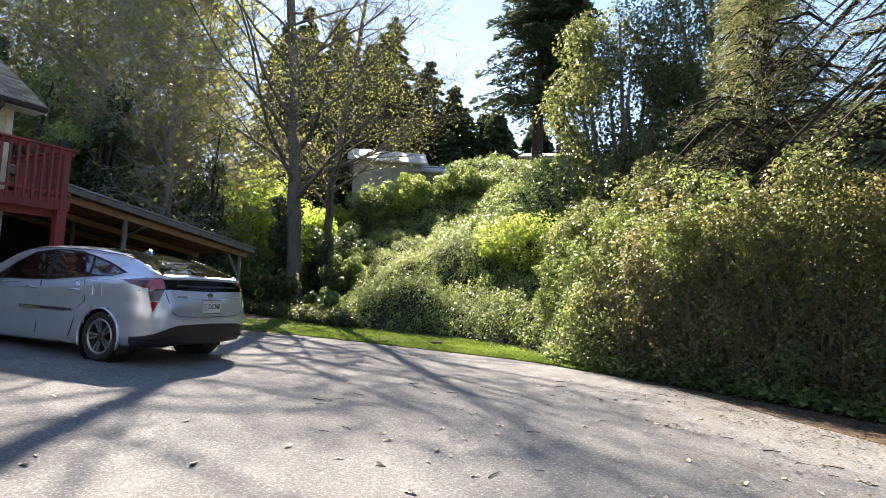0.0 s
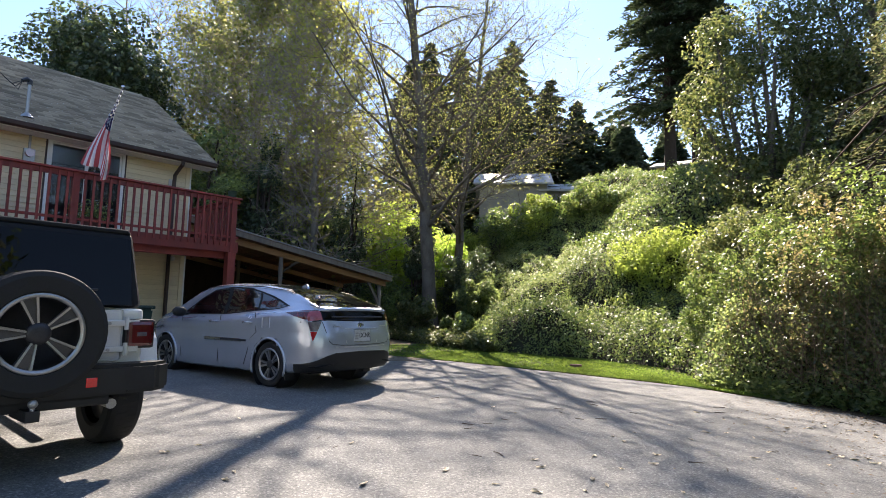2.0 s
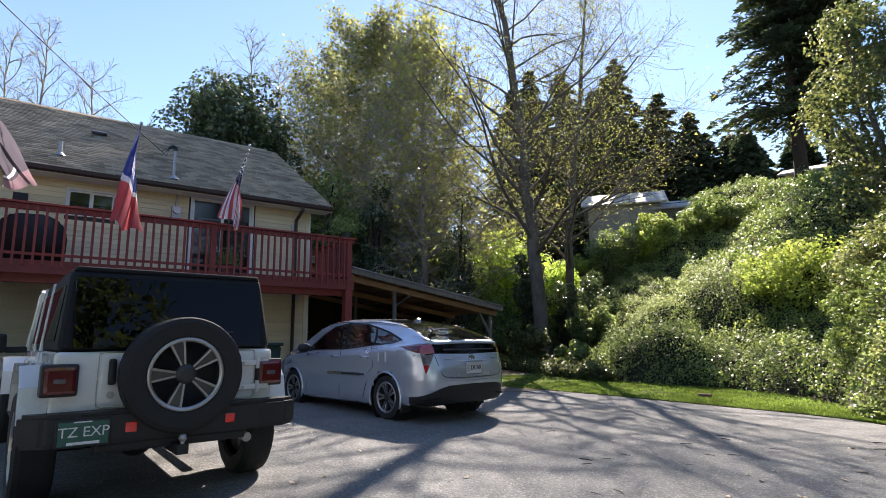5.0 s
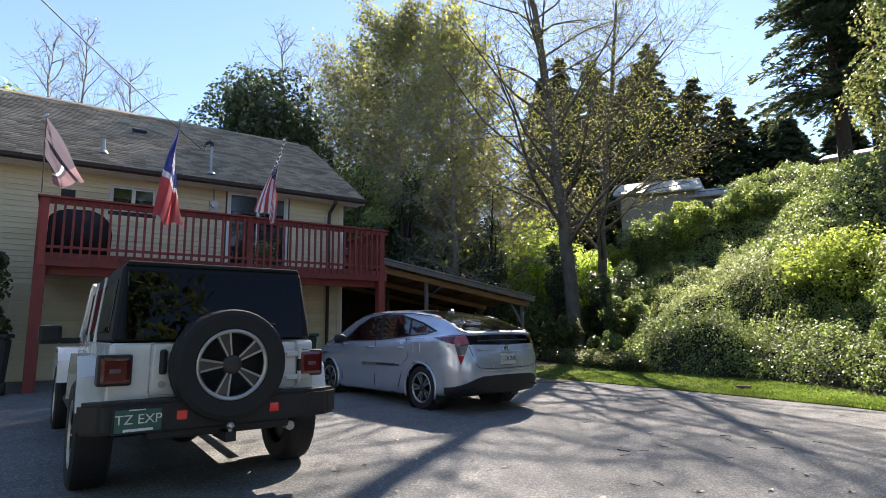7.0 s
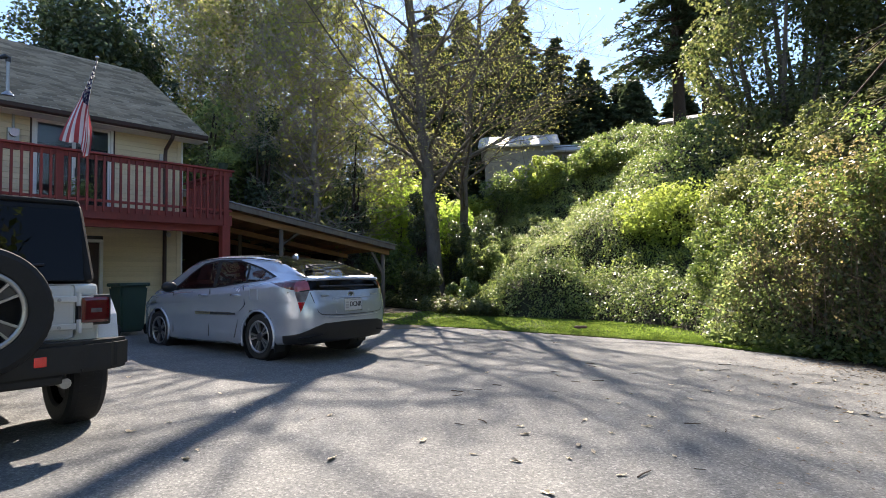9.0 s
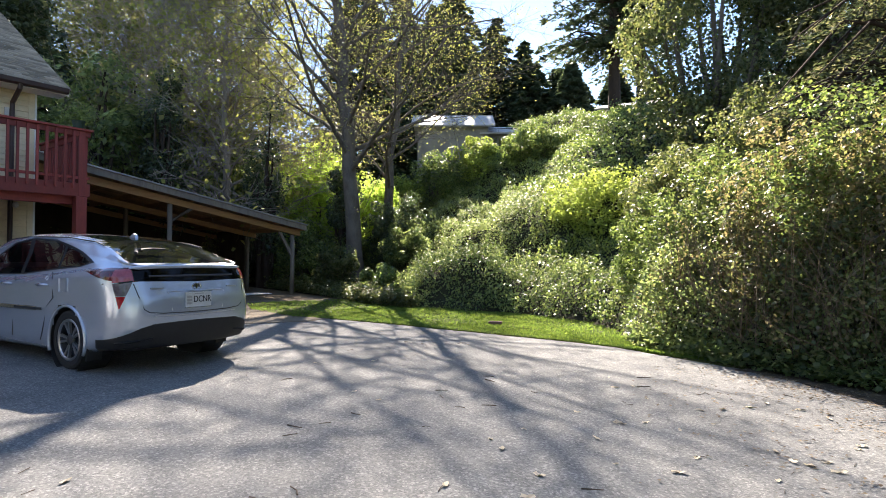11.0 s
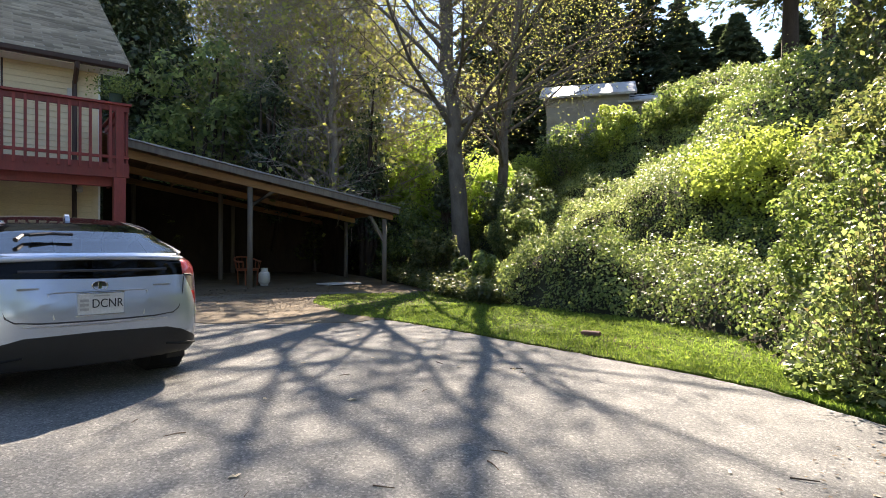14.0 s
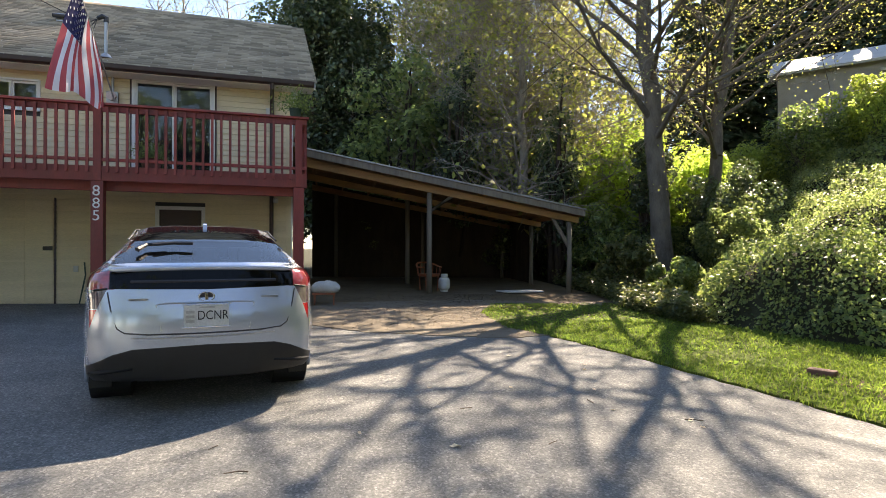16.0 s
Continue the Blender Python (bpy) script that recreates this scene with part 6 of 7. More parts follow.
def off_roader(base, turn):
    car = thing("off_road_car", base, "white boxy off-road car with black hardtop and spare wheel", "car", turn=turn)

    def p(name, bm, mat, label="", parent=car, smooth=False):
        return part(name, bm, mat, parent, label, True, smooth)

    def taper(x0, x1, hw0, hw1, z0, z1, bevel, dx0=0.0, dx1=0.0, bw=None):
        """A box narrowing towards its top; dx: how far the top's ends draw in."""
        bm = box(x0, x1, -1, 1, z0, z1)
        for v in bm.verts:
            up = v.co.z > (z0 + z1) / 2
            v.co.y *= hw1 if up else hw0
            if up:
                v.co.x += dx0 if v.co.x < (x0 + x1) / 2 else -dx1
        bmesh.ops.bevel(bm, geom=bm.edges[:], offset=bevel, segments=3, affect="EDGES", profile=0.6)
        return bm
    p("body", taper(-0.64, 2.02, 0.765, 0.755, 0.56, 1.09, 0.035), "white_paint")
    p("hood", taper(2.0, 3.42, 0.66, 0.56, 0.7, 1.08, 0.05), "white_paint")
    p("grille", taper(3.4, 3.5, 0.64, 0.6, 0.62, 1.08, 0.03), "white_paint")
    p("front_bumper", box(3.45, 3.72, -0.82, 0.82, 0.48, 0.68, 0.04), "black_plastic")
    p("chassis", box(-0.6, 3.4, -0.45, 0.45, 0.4, 0.58, 0.03), "black_plastic")
    top = p("hardtop", taper(-0.62, 1.5, 0.75, 0.69, 1.095, 1.675, 0.055, 0.12, 0.0), "black_top", "black hardtop")
    p("roof_panel", taper(0.4, 1.72, 0.67, 0.64, 1.655, 1.7, 0.02, 0.0, 0.1), "black_top", "", top)
    p("roof_lip", taper(-0.5, 0.42, 0.68, 0.655, 1.66, 1.7, 0.018), "black_top", "", top)
    # rear glass, leaning with the hardtop
    lean = Matrix.Translation((-0.632, 0, 1.14)) @ Matrix.Rotation(math.atan2(0.12, 0.58), 4, "Y")
    p("rear_window", box(-0.008, 0.0, -0.66, 0.66, -0.03, 0.49, 0.003, m=lean), "dark_glass", "large dark rear window", top)
    p("wiper", tube([lean @ Vector((-0.02, 0.1, 0.0)), lean @ Vector((-0.03, -0.1, 0.06)), lean @ Vector((-0.025, -0.42, 0.08))], 0.01, 6), "ink", "", top)
    for s in (1, -1):
        sl2 = Matrix.Translation((0, s * 0.749, 1.145)) @ Matrix.Rotation(s * math.atan2(0.06, 0.58), 4, "X")
        p("quarter_window", box(-0.42, 0.42, -0.004, 0.004, 0.02, 0.42, 0.003, m=sl2), "dark_glass", "", top)
        p("side_window", box(0.52, 1.12, -0.004, 0.004, 0.0, 0.42, 0.003, m=sl2), "dark_glass", "", top)
        p("side_window", box(1.2, 1.48, -0.004, 0.004, 0.0, 0.4, 0.003, m=sl2), "dark_glass", "", top)
        # white door frames and screen pillar
        for xa, xb in ((0.46, 0.52), (1.12, 1.2), (1.9, 2.0)):
            p("door_pillar", box(xa, xb, -0.012, 0.012, -0.06, 0.5, 0.006, m=sl2), "white_paint")
        p("screen_pillar", tube([(2.02, s * 0.735, 1.08), (1.68, s * 0.67, 1.66)], [0.045, 0.04], 8), "white_paint")
        p("door", box(0.5, 1.16, s * 0.752, s * 0.772, 0.66, 1.08, 0.012), "white_paint")
        p("door", box(1.2, 1.98, s * 0.752, s * 0.772, 0.66, 1.08, 0.012), "white_paint")
        for hx in (0.62, 1.32):
            p("door_handle", box(hx, hx + 0.16, s * 0.772, s * 0.805, 0.96, 0.995, 0.01), "white_paint")
        # flares
        for wx in (0.0, 3.008):
            fl = bmesh.new()
            prof = [(-0.56, 0.62), (-0.5, 0.86), (-0.36, 1.0), (0.34, 1.0), (0.52, 0.86), (0.6, 0.62)]
            inner = [(-0.49, 0.62), (-0.44, 0.83), (-0.33, 0.94), (0.31, 0.94), (0.45, 0.83), (0.53, 0.62)]
            outl = [(wx + a, b) for a, b in prof] + [(wx + a, b) for a, b in inner[::-1]]
            prism(outl, 1, s * 0.72, s * 0.925, fl)
            p("fender_flare", fl, "white_paint", "white fender flare")
            p("wheel_liner", box(wx - 0.43, wx + 0.43, s * 0.5, s * 0.72, 0.45, 0.93), "black_plastic")
            m = Matrix.Translation((wx, s * 0.79, 0.405)) @ (Matrix.Identity(4) if s > 0 else Matrix.Rotation(math.pi, 4, "Z"))
            wheel(car, m, 0.405, 0.255, 0.245, 5, twin=True)
        p("side_step", tube([(0.62, s * 0.82, 0.46), (2.4, s * 0.82, 0.46)], 0.04, 8), "black_plastic")
        mir = p("wing_mirror", box(1.72, 1.86, s * 0.94, s * 1.14, 1.06, 1.25, 0.035), "black_plastic", "black wing mirror")
        p("mirror_arm", box(1.78, 1.84, s * 0.77, s * 0.95, 1.06, 1.12, 0.015), "black_plastic", "", mir)
        # tail lamp
        tl = p("tail_light", box(-0.715, -0.6, s * 0.625, s * 0.81, 0.81, 0.995, 0.025), "tail_red", "dark red square tail light")
        p("lamp_frame", box(-0.69, -0.55, s * 0.61, s * 0.825, 0.795, 1.01, 0.02), "black_plastic", "", tl)
        p("reverse_lens", box(-0.721, -0.713, s * 0.685, s * 0.755, 0.885, 0.915, 0.004), "lens_smoke", "", tl)
        p("reflector", box(-0.865, -0.855, s * 0.33 - 0.04 - 0.02, s * 0.33 + 0.03 - 0.02, 0.555, 0.62, 0.006), "reflector_red", "bright red reflector")
    # bumper with cut ends
    out = [(-0.66, -0.92), (-0.66, 0.92), (-0.74, 0.93), (-0.84, 0.8), (-0.86, 0.6), (-0.86, -0.6), (-0.84, -0.8), (-0.74, -0.93)]
    bb = prism(out, 2, 0.49, 0.7)
    bmesh.ops.bevel(bb, geom=bb.edges[:], offset=0.025, segments=2, affect="EDGES")
    bp = p("rear_bumper", bb, "black_plastic", "black plastic bumper")
    p("skid", box(-0.8, -0.64, -0.5, 0.5, 0.42, 0.49, 0.02), "black_plastic", "", bp)
    # tailgate
    gate = p("tailgate", box(-0.665, -0.642, -0.6, 0.5, 0.71, 1.085, 0.03), "white_paint")
    p("gate_handle", box(-0.71, -0.664, 0.39, 0.44, 0.86, 1.04, 0.02), "black_plastic", "black upright handle", gate)
    p("lock", moved(lathe([(0.025, 0.0), (0.025, 0.012), (0.001, 0.012)], 16), Matrix.Translation((-0.665, 0.415, 0.79)) @ Matrix.Rotation(radians(90), 4, "Z")), "steel", "", gate)
    for z in (0.79, 0.98):
        hg = p("hinge", box(-0.69, -0.655, -0.71, -0.42, z - 0.02, z + 0.025, 0.008), "white_paint", "", gate)
        p("hinge_pin", cyl((-0.685, -0.62, z - 0.045), (-0.685, -0.62, z + 0.05), 0.018, n=10), "white_paint", "", hg)
        p("bolt", cyl((-0.69, -0.5, z), (-0.697, -0.5, z), 0.012, n=8), "steel", "", hg)
    m = Matrix.Translation((-0.83, -0.01, 0.925)) @ Matrix.Rotation(radians(90), 4, "Z")
    spare = wheel(car, m, 0.405, 0.24, 0.25, 5, "spare_wheel", True)
    p("spare_bracket", box(-0.74, -0.66, -0.09, 0.15, 0.8, 1.02, 0.02), "black_plastic")
    # plate
    pl = p("licence_plate", box(-0.885, -0.87, 0.44, 0.72, 0.505, 0.65, 0.003), "plate_green", "green plate with white letters in a dark frame")
    back = Matrix.Rotation(radians(-90), 4, "Z") @ Matrix.Rotation(radians(90), 4, "X")
    words("TZ EXP", 0.088, "letter_white", pl, Matrix.Translation((-0.887, 0.58, 0.585)) @ back)
    p("print_bar", box(-0.889, -0.884, 0.49, 0.67, 0.51, 0.527), "letter_white", "", pl)
    p("print_bar", box(-0.889, -0.884, 0.54, 0.64, 0.645, 0.653), "letter_white", "", pl)
    p("plate_frame", box(-0.872, -0.862, 0.425, 0.735, 0.49, 0.665, 0.006), "ink", "", pl)
    # tow hitch and exhaust
    p("hitch", box(-0.95, -0.6, -0.05, 0.03, 0.38, 0.45, 0.008), "black_plastic")
    p("hitch_ball", ball((-0.93, -0.01, 0.49), 0.028, cyl((-0.93, -0.01, 0.44), (-0.93, -0.01, 0.475), 0.015)), "steel")
    p("exhaust", cyl((-0.78, -0.52, 0.42), (-0.3, -0.52, 0.44), 0.035), "steel")
    p("axle", cyl((0, -0.7, 0.4), (0, 0.7, 0.4), 0.055), "black_plastic")
    p("differential", ball((0, 0.1, 0.4), (0.16, 0.15, 0.15)), "black_plastic", "", car, True)
    for s in (1, -1):
        p("shock", cyl((-0.12, s * 0.5, 0.36), (-0.05, s * 0.5, 0.75), 0.035), "black_plastic")
    p("muffler", box(-0.55, -0.3, -0.4, 0.4, 0.42, 0.56, 0.06), "steel")
    p("dashboard", box(1.6, 1.98, -0.7, 0.7, 0.95, 1.15, 0.04), "black_plastic")
    for y in (-0.36, 0.36):
        seat = p("seat", box(0.95, 1.4, y - 0.23, y + 0.23, 0.75, 1.0, 0.05), "interior")
        p("seat_back", box(0.85, 0.98, y - 0.23, y + 0.23, 0.95, 1.45, 0.05), "interior", "", seat)
    p("windscreen", prism([(2.03, 1.1), (2.045, 1.1), (1.715, 1.64), (1.7, 1.64)], 1, -0.64, 0.64), "car_glass")
    return car


off_roader((-5.47, 0.95, 0.07), radians(188.5))

# ---- houses on the ridge ----
def ridge_house(base, size, rise, wall, roof_mat, label, turn):
    h = thing("ridge_house", base, label, "house", turn=turn)
    lx, ly, lz = size
    part("wall", box(-lx / 2, lx / 2, -ly / 2, ly / 2, -2.6, lz), wall, h, local=True)
    part("roof", prism([(-ly / 2 - 0.4, lz - 0.1), (0, lz + rise), (ly / 2 + 0.4, lz - 0.1), (ly / 2 + 0.4, lz + 0.02), (0, lz + rise + 0.15), (-ly / 2 - 0.4, lz + 0.02)], 0, -lx / 2 - 0.4, lx / 2 + 0.4), roof_mat, h, local=True)
    return h


ridge_house((-25.2, 29.6, 8.1), (4.4, 3.6, 1.5), 1.0, "wall_taupe", "roof_pale", "pale-roofed house behind the brambles on the ridge", radians(42))
ridge_house((-22.3, 32.6, 7.8), (4.2, 3.6, 1.4), 0.7, "wall_taupe", "roof_pale", "small taupe garage on the ridge", radians(42))
ridge_house((-15.3, 38.5, 9.2), (6.5, 5.0, 1.6), 0.8, "siding", "wall_taupe", "beige house behind the firs on the ridge", radians(20))
solo("ridge_cable", tube([(-22.5, 30.0, 9.5), (-18.5, 31.5, 9.25), (-14.5, 33.0, 9.7)], 0.02, 5), "ink", "thin cable along the ridge", "cable")


# ---- flags on leaning poles ----
def flag(tip, foot, paint, label, hoist=0.92, fly=(1.5, 1.1), seed=1, nu=30, nv=26, drift=(0.0, 0.0), back=-0.25):
    """A cloth hanging from a leaning pole; fly and drift: drop and sideways swing of its upper and lower edge."""
    tip, foot = Vector(tip), Vector(foot)
    f = on_house(thing("flag", foot, label, "flag"))
    part("pole", tube([foot, tip], 0.011, 8), "steel", f)
    part("finial", ball(tip + (tip - foot).normalized() * 0.02, 0.03), "chrome", f, smooth=True)
    d = (foot - tip).normalized()
    ph = random.Random(seed).uniform(0, 6)

    def at(u, v):
        drop, swing = fly[0] + (fly[1] - fly[0]) * v, drift[0] + (drift[1] - drift[0]) * v
        fold = 0.09 * min(1, 2.5 * u) * math.sin(v * 11 + ph + 1.6 * u) + 0.03 * math.sin(v * 23 + 5 * u)
        return tip + d * (hoist * v) + Vector((back * u + fold, swing * u + 0.05 * u * math.sin(5 * v + 4 * u + ph), -drop * (u + 0.03 * math.sin(9 * v + ph) * u)))
    cells = {}
    for i in range(nu):
        for j in range(nv):
            cells.setdefault(paint((i + 0.5) / nu, (j + 0.5) / nv), []).append((i, j))
    for (name, mat, _), cl in cells.items():
        bm = bmesh.new()
        seen = {}

        def vert(i, j):
            if (i, j) not in seen:
                seen[i, j] = bm.verts.new(at(i / nu, j / nv))
            return seen[i, j]
        for i, j in cl:
            bm.faces.new((vert(i, j), vert(i + 1, j), vert(i + 1, j + 1), vert(i, j + 1)))
        part(name, bm, mat, f, smooth=True)
    return f, at


def stripes(u, v):
    k = min(12, int(v * 13))
    if u < 0.4 and v < 7 / 13:
        return ("canton", "flag_navy", 0)
    return ("stripe", "flag_red" if k % 2 == 0 else "flag_white", k)


us, at = flag((-11.26, 2.54, 4.93), (-12.76, 2.66, 3.7), stripes, "red, white and blue striped flag hanging on a leaning pole", seed=3, fly=(1.35, 0.98), hoist=0.85, drift=(-0.42, 0.12))
st = bmesh.new()
for r in range(9):
    for c in range(6 if r % 2 == 0 else 5):
        u, v = 0.035 + (c + (0 if r % 2 == 0 else 0.5)) * 0.066, 0.03 + r * 0.055
        q = at(u, v)
        for s in (0.012, -0.012):
            a = [q + Vector((0.022 * math.cos(k * 1.2566), s, 0.022 * math.sin(k * 1.2566))) for k in range(5)]
            st.faces.new([st.verts.new(x) for x in a])
tagged(part("stars", st, "flag_white", us), kind="stuff")


def tricolour(u, v):
    if u < 0.5:
        if 0.2 < u < 0.4 and 0.25 < v < 0.6:
            return ("emblem", "flag_white" if int(u * 30) % 2 else "flag_blue", int(u * 30) % 2)
        return ("white_band", "flag_white", 0) if v > 0.86 else ("blue_field", "flag_blue", 0)
    if u < 0.56:
        return ("white_band", "flag_white", 0)
    return ("red_field", "flag_red", 0)


flag((-11.26, 0.67, 4.94), (-12.76, 0.72, 3.7), tricolour, "blue, white and red flag hanging on a leaning pole", seed=5, fly=(1.72, 1.15), drift=(-0.36, 0.3))
flag((-11.41, -1.25, 4.66), (-12.76, -1.26, 3.7), lambda u, v: ("pale_field", "flag_white", 0) if 0.62 < u < 0.7 and v > 0.5 else ("pink_field", "flag_pink", 0) if u >= 0.78 else ("grey_field", "flag_grey", 0), "faded grey and pink flag on a leaning pole", seed=8, fly=(0.9, 0.5), hoist=0.75, drift=(0.62, 0.18))

# ---- things on the deck ----
gr = on_house(thing("covered_grill", (-13.7, -0.65, 2.66), "barbecue grill under a black cover on the deck", "grill"))
gc = bmesh.new()
prof = [(-0.56, 2.66), (-0.58, 3.3), (-0.5, 3.5), (-0.3, 3.66), (0.2, 3.68), (0.45, 3.55), (0.56, 3.3), (0.54, 2.66)]
prism([(-0.65 + a, b - 0.08) for a, b in prof], 0, -14.0, -13.42, gc)
bmesh.ops.bevel(gc, geom=gc.edges[:], offset=0.05, segments=3, affect="EDGES")
part("cover", gc, "cover_black", gr, smooth=True)
on_house(solo("rail_box", box(FX - 0.1, FX + 0.03, -0.98, -0.76, RT + 0.002, RT + 0.14, 0.012, m=Matrix.Identity(4)), "cover_black", "small black box on the deck rail", "box"))


def potted(base, r, h, label, seed, leaf_mat="bramble", pot="bin_green"):
    e = on_house(thing("potted_plant", base, label, "plant"))
    x, y, z = base
    part("pot", cyl((x, y, z), (x, y, z + h), r * 0.75, r, 18), pot, e, smooth=False)
    rng = np.random.default_rng(seed)
    pts = rng.normal(0, 1, (900, 3)) * np.array([0.16, 0.16, 0.11]) + np.array([0, 0, h + 0.12])
    pts[:, 2] = np.maximum(pts[:, 2], h)
    link("leaves", leaf_mesh("leaves", pts, 0.05, None, 0.8, 0.5), leaf_mat, e)
    return e


potted((FX - 0.02, 5.5, RT), 0.11, 0.14, "small potted plant on the deck's corner post", 5)
potted((-13.9, 3.0, 2.66), 0.18, 0.3, "clay pot with a plant on the deck floor", 6, "ivy", "pot_clay")


# ---- bins ----
def wheelie_bin(base, turn, mat, label):
    e = thing("wheelie_bin", base, label, "bin", turn=turn)
    bm = box(-0.28, 0.28, -0.25, 0.25, 0.06, 0.92)
    for v in bm.verts:
        if v.co.z < 0.5:
            v.co.x *= 0.8
            v.co.y *= 0.8
    bmesh.ops.bevel(bm, geom=bm.edges[:], offset=0.03, segments=2, affect="EDGES")
    part("body", bm, mat, e, local=True)
    lid = part("lid", box(-0.31, 0.31, -0.28, 0.28, 0.92, 0.99, 0.025), mat, e, local=True)
    part("handle", tube([(-0.34, -0.2, 0.93), (-0.36, -0.18, 0.95), (-0.36, 0.18, 0.95), (-0.34, 0.2, 0.93)], 0.015, 8), mat, lid, local=True)
    for s in (1, -1):
        part("wheel", cyl((-0.2, s * 0.24, 0.1), (-0.2, s * 0.29, 0.1), 0.1, n=20), "rubber", e, local=True)
    return e


wheelie_bin((-12.45, 3.53, 0.2), radians(190), "bin_green", "dark green wheelie bin by the lower wall")
wheelie_bin((-12.0, -1.75, 0.24), radians(180), "bin_dark", "dark wheelie bin beside the deck post")
wheelie_bin((-12.1, -2.5, 0.24), radians(180), "bin_dark", "dark wheelie bin in front of the house")
shrub("rhododendron", (-12.6, -2.6, 0.22), (0.85, 0.9, 1.55), 5200, 0.13, "laurel", 161, "leafy rhododendron against the house wall", 30)

# ---- under the carport ----
def rattan_chair(base, turn):
    e = thing("rattan_chair", base, "curved red-brown rattan chair under the carport", "chair", turn=turn)
    for a in (0.8, 2.35, 3.93, 5.5):
        part("leg", tube([(0.24 * math.cos(a), 0.24 * math.sin(a), 0), (0.26 * math.cos(a), 0.26 * math.sin(a), 0.4)], 0.018, 8), "rattan", e, local=True)
    part("seat", cyl((0, 0, 0.38), (0, 0, 0.44), 0.28, 0.3, 24), "rattan", e, local=True)
    hoop = [(0.33 * math.cos(a), 0.33 * math.sin(a), 0.62 + 0.12 * max(0, -math.cos(a))) for a in np.linspace(0.9, 2 * math.pi - 0.9, 24)]
    part("arm_hoop", tube(hoop, 0.022, 8), "rattan", e, local=True, smooth=True)
    for p in hoop[1::2]:
        part("spindle", tube([(p[0] * 0.88, p[1] * 0.88, 0.42), p], 0.009, 6), "rattan", e, local=True)
    return e


rattan_chair((-17.2, 8.62, float(plane_z(-17.2, 8.62)) + 0.004), radians(20))
tk = thing("propane_tank", (-16.9, 8.98, float(plane_z(-16.9, 8.98)) + 0.004), "white propane tank on the carport floor", "tank")
z = float(plane_z(-16.9, 8.98)) + 0.004
part("cylinder", moved(lathe([(0.001, 0.05), (0.11, 0.05), (0.15, 0.1), (0.15, 0.3), (0.11, 0.36), (0.001, 0.37)], 24), Matrix.Translation((-16.9, 8.98, z)) @ Matrix.Rotation(radians(90), 4, "X") @ Matrix.Diagonal((1, 1, -1, 1))), "tank_white", tk, smooth=True)
part("foot_ring", cyl((-16.9, 8.98, z), (-16.9, 8.98, z + 0.06), 0.1, n=20), "tank_white", tk)
part("collar", cyl((-16.9, 8.98, z + 0.36), (-16.9, 8.98, z + 0.46), 0.09, n=20, caps=False), "tank_white", tk)
part("valve", cyl((-16.9, 8.98, z + 0.36), (-16.9, 8.98, z + 0.43), 0.025, n=10), "steel", tk)
z = float(plane_z(-14.1, 5.9)) + 0.004
bg = ball((-14.15, 5.98, z + 0.33), (0.2, 0.3, 0.14), None, 20, 12)
for v in bg.verts:
    v.co += Vector((0, 0, 0.03 * float(lumps(v.co.x * 9, v.co.y * 9 + v.co.z * 5, 0.5, 1))))
solo("white_sack", bg, "slab_white", "crumpled white sack on a red stool", "sack", smooth=True)
stl = thing("red_stool", (-14.15, 5.95, z), "low red stool holding a sack", "stool")
part("top", box(-14.35, -13.95, 5.72, 6.18, z + 0.2, z + 0.24, 0.008), "rattan", stl)
for xx in (-14.32, -14.0):
    for yy in (5.75, 6.13):
        part("leg", box(xx, xx + 0.03, yy, yy + 0.03, z, z + 0.2), "rattan", stl)
z = float(plane_z(-16.5, 11))
solo("white_board", box(-0.3, 0.3, -0.55, 0.55, 0.03, 0.06, 0.008, m=Matrix.Translation((-16.6, 10.95, z)) @ Matrix.Rotation(radians(12), 4, "Z")), "slab_white", "white board lying on the ground by the carport", "board")
solo("red_stone", box(-0.13, 0.13, -0.07, 0.07, 0, 0.07, 0.02, m=Matrix.Translation((-7.5, 11.2, float(plane_z(-7.5, 11.2)) + 0.012)) @ Matrix.Rotation(0.5, 4, "Z")), "stone_red", "reddish stone lying in the grass", "stone")
tagged(slab("bare_patch", [(-7.6, 11.05), (-6.6, 11.0), (-6.2, 11.25), (-6.7, 11.55), (-7.5, 11.45), (-7.9, 11.25)], "soil", 0.017, 0.01), "bare dark earth in the grass", "ground", kind="structure")

# ---- litter on the drive ----
def leaf_form(seed):
    rnd = random.Random(seed)
    bm = bmesh.new()
    n = 9
    rim = []
    for k in range(n):
        a = 2 * math.pi * k / n
        r = 0.034 * (1 + 0.35 * math.cos(2 * a) + rnd.uniform(-0.18, 0.18))
        rim.append(bm.verts.new((r * math.cos(a) * 1.3, r * math.sin(a), 0.004 + rnd.uniform(0, 0.022))))
    c = bm.verts.new((0, 0, 0.003))
    for k in range(n):
        bm.faces.new((c, rim[k], rim[(k + 1) % n]))
    me = bpy.data.meshes.new("fallen_leaf")
    bm.to_mesh(me)
    bm.free()
    me.materials.append(MATS["leaf_dead"])
    return me


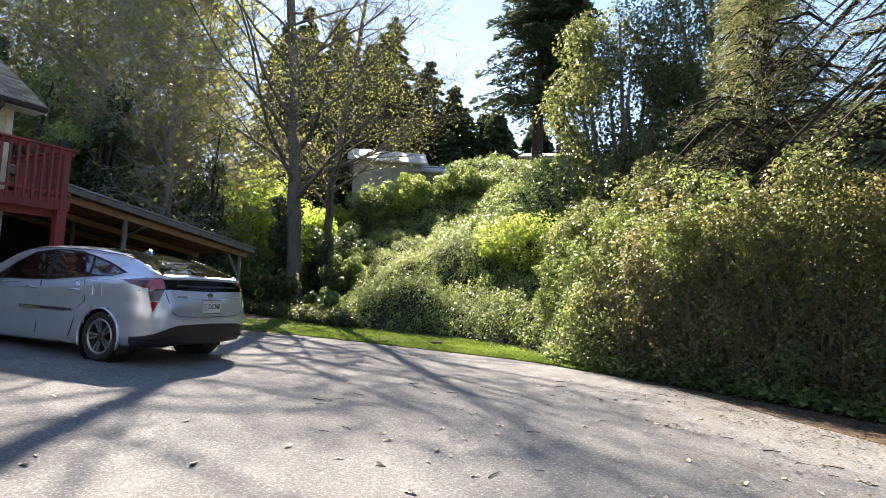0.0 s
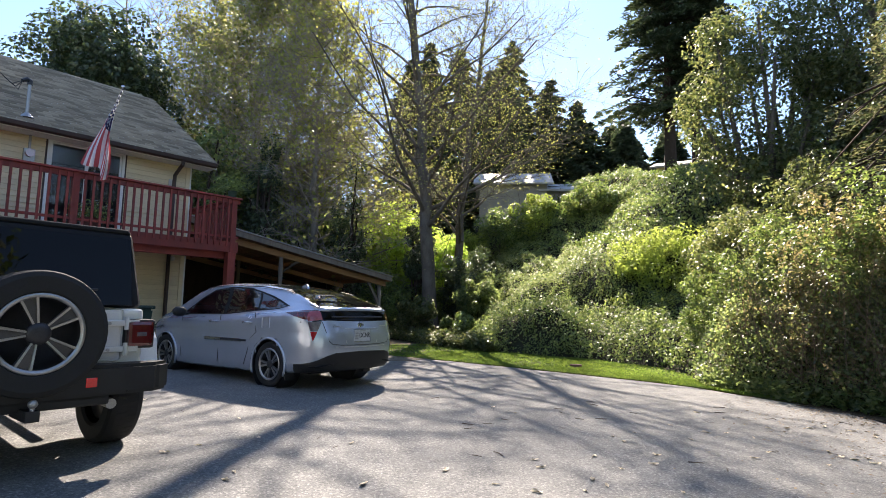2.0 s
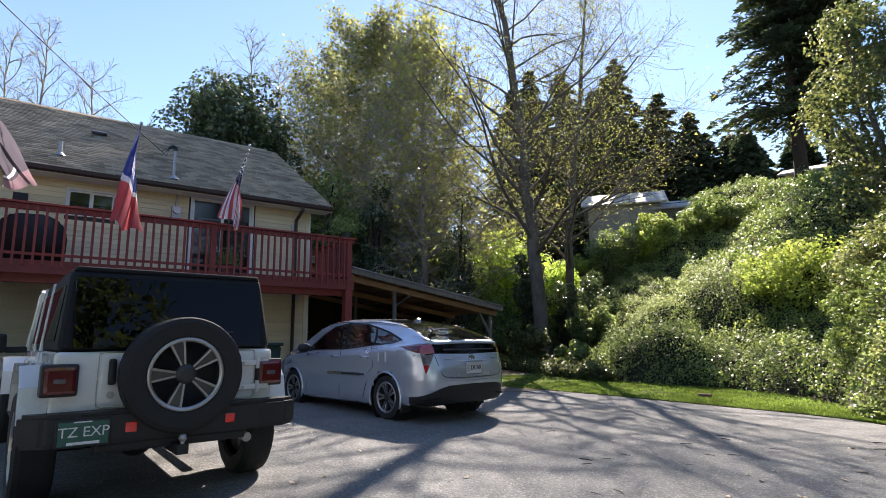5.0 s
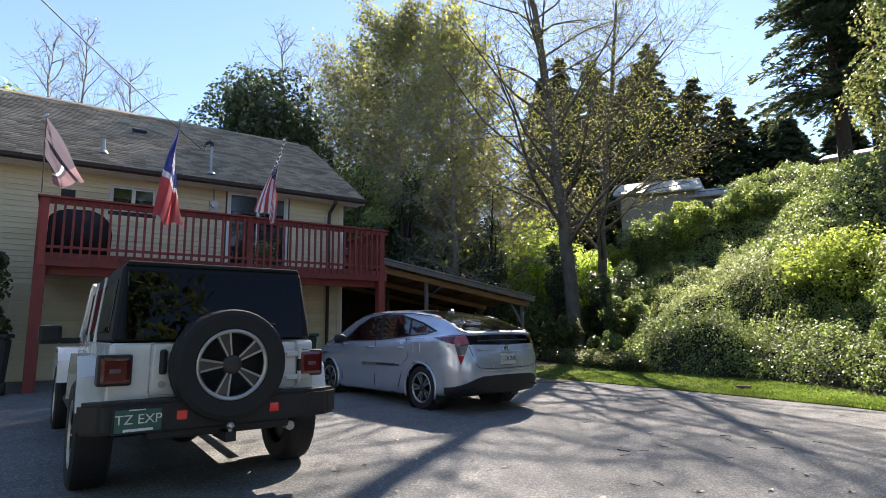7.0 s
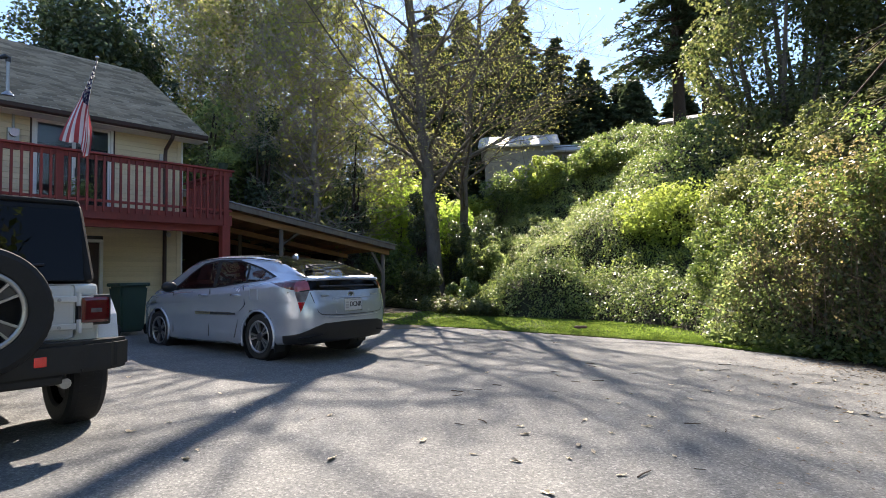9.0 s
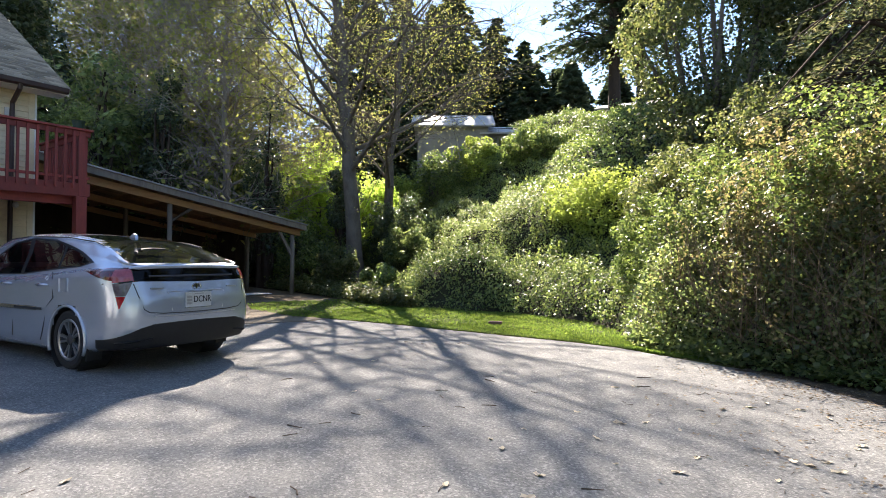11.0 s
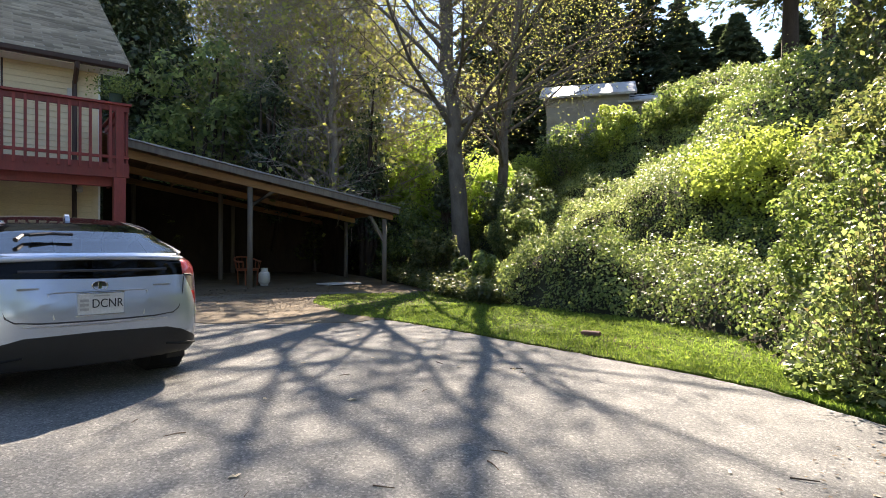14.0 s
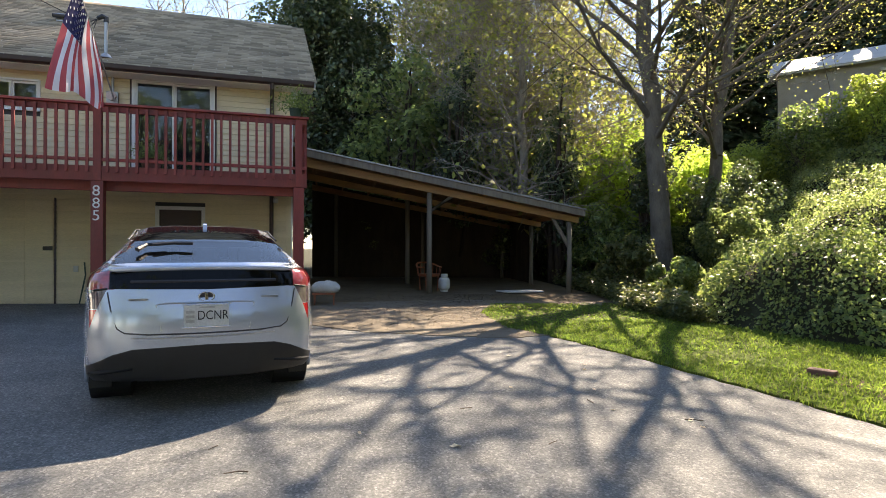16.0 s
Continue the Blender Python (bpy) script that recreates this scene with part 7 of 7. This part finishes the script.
forms = [leaf_form(s) for s in range(6)]
rnd = random.Random(4)
for k in range(150):
    if k < 110:
        x, y = rnd.uniform(-3.5, 2.5), rnd.uniform(3.4, 8.8)
    else:
        x, y = rnd.uniform(-9, -1), rnd.uniform(2.0, 9.0)
    if y > np.interp(x, [p[0] for p in EDGE], [p[1] for p in EDGE]) - 0.1 or math.hypot(x + 7.8, y - 4.8) < 1.5:
        continue
    o = new("fallen_leaf", forms[k % 6])
    sc = rnd.uniform(0.4, 0.8)
    o.matrix_world = Matrix.Translation((x, y, float(plane_z(x, y)) + 0.001)) @ Matrix.Rotation(rnd.uniform(0, 6.3), 4, "Z") @ Matrix.Scale(sc, 4)
    tagged(o, "dry curled tan leaf lying on the asphalt", "leaf", "fallen leaves")
tw = []
for s in range(4):
    r2 = random.Random(s)
    bm = tube([(-0.06, 0, 0.006), (-0.01, r2.uniform(-0.01, 0.01), 0.008), (0.06, r2.uniform(-0.015, 0.015), 0.006)], [0.005, 0.004, 0.003], 5)
    me = bpy.data.meshes.new("twig")
    bm.to_mesh(me)
    bm.free()
    me.materials.append(MATS["twig"])
    tw.append(me)
for k in range(80):
    x, y = rnd.uniform(-7, 2), rnd.uniform(2.6, 9.2)
    if y > np.interp(x, [p[0] for p in EDGE], [p[1] for p in EDGE]) - 0.1 or math.hypot(x + 7.8, y - 4.8) < 1.5:
        continue
    o = new("twig", tw[k % 4])
    o.matrix_world = Matrix.Translation((x, y, float(plane_z(x, y)) + 0.001)) @ Matrix.Rotation(rnd.uniform(0, 6.3), 4, "Z") @ Matrix.Scale(rnd.uniform(0.5, 1.3), 4)
    tagged(o, "small broken twig lying on the asphalt", "twig", "twigs")


# brown litter along the thicket and on the dirt by the carport
xs = RNG.uniform(-3.6, 6.0, 14000)
off = RNG.gamma(1.4, 0.6, 14000) * (1.0 + 1.6 * np.clip(xs + 2.4, 0, 2) / 2)
ys = np.interp(xs, BASE_X, BASE_Y) + 0.1 - off
keep = RNG.uniform(0, 1, 14000) < np.clip((xs + 4.2) / 3.0, 0.15, 1) * np.clip(0.75 + 0.8 * lumps(xs, ys, 0.5, 9.0), 0.1, 1)
xs, ys = xs[keep], ys[keep]
stuff("edge_litter", leaf_mesh("edge_litter", np.stack([xs, ys, plane_z(xs, ys) + 0.012], 1), 0.034, np.array([0, 0, 1.0]), 0.15, 0.6), "litter", "brown needles and crumbled leaves along the asphalt edge", "litter")
xs, ys = RNG.uniform(-16.0, -9.9, 6000), RNG.normal(9.4, 1.6, 6000)
keep = RNG.uniform(0, 1, 6000) < np.clip((-xs - 9.6) / 2.5, 0.1, 1)
xs, ys = xs[keep], ys[keep]
stuff("dirt_litter", leaf_mesh("dirt_litter", np.stack([xs, ys, plane_z(xs, ys) + 0.02], 1), 0.04, np.array([0, 0, 1.0]), 0.2, 0.6), "litter", "brown leaf crumbs on the dirt by the carport", "litter")

# ---- lap boards of the house front ----
for bm, a in BOARDS:
    part("siding_board", bm, "siding", house)
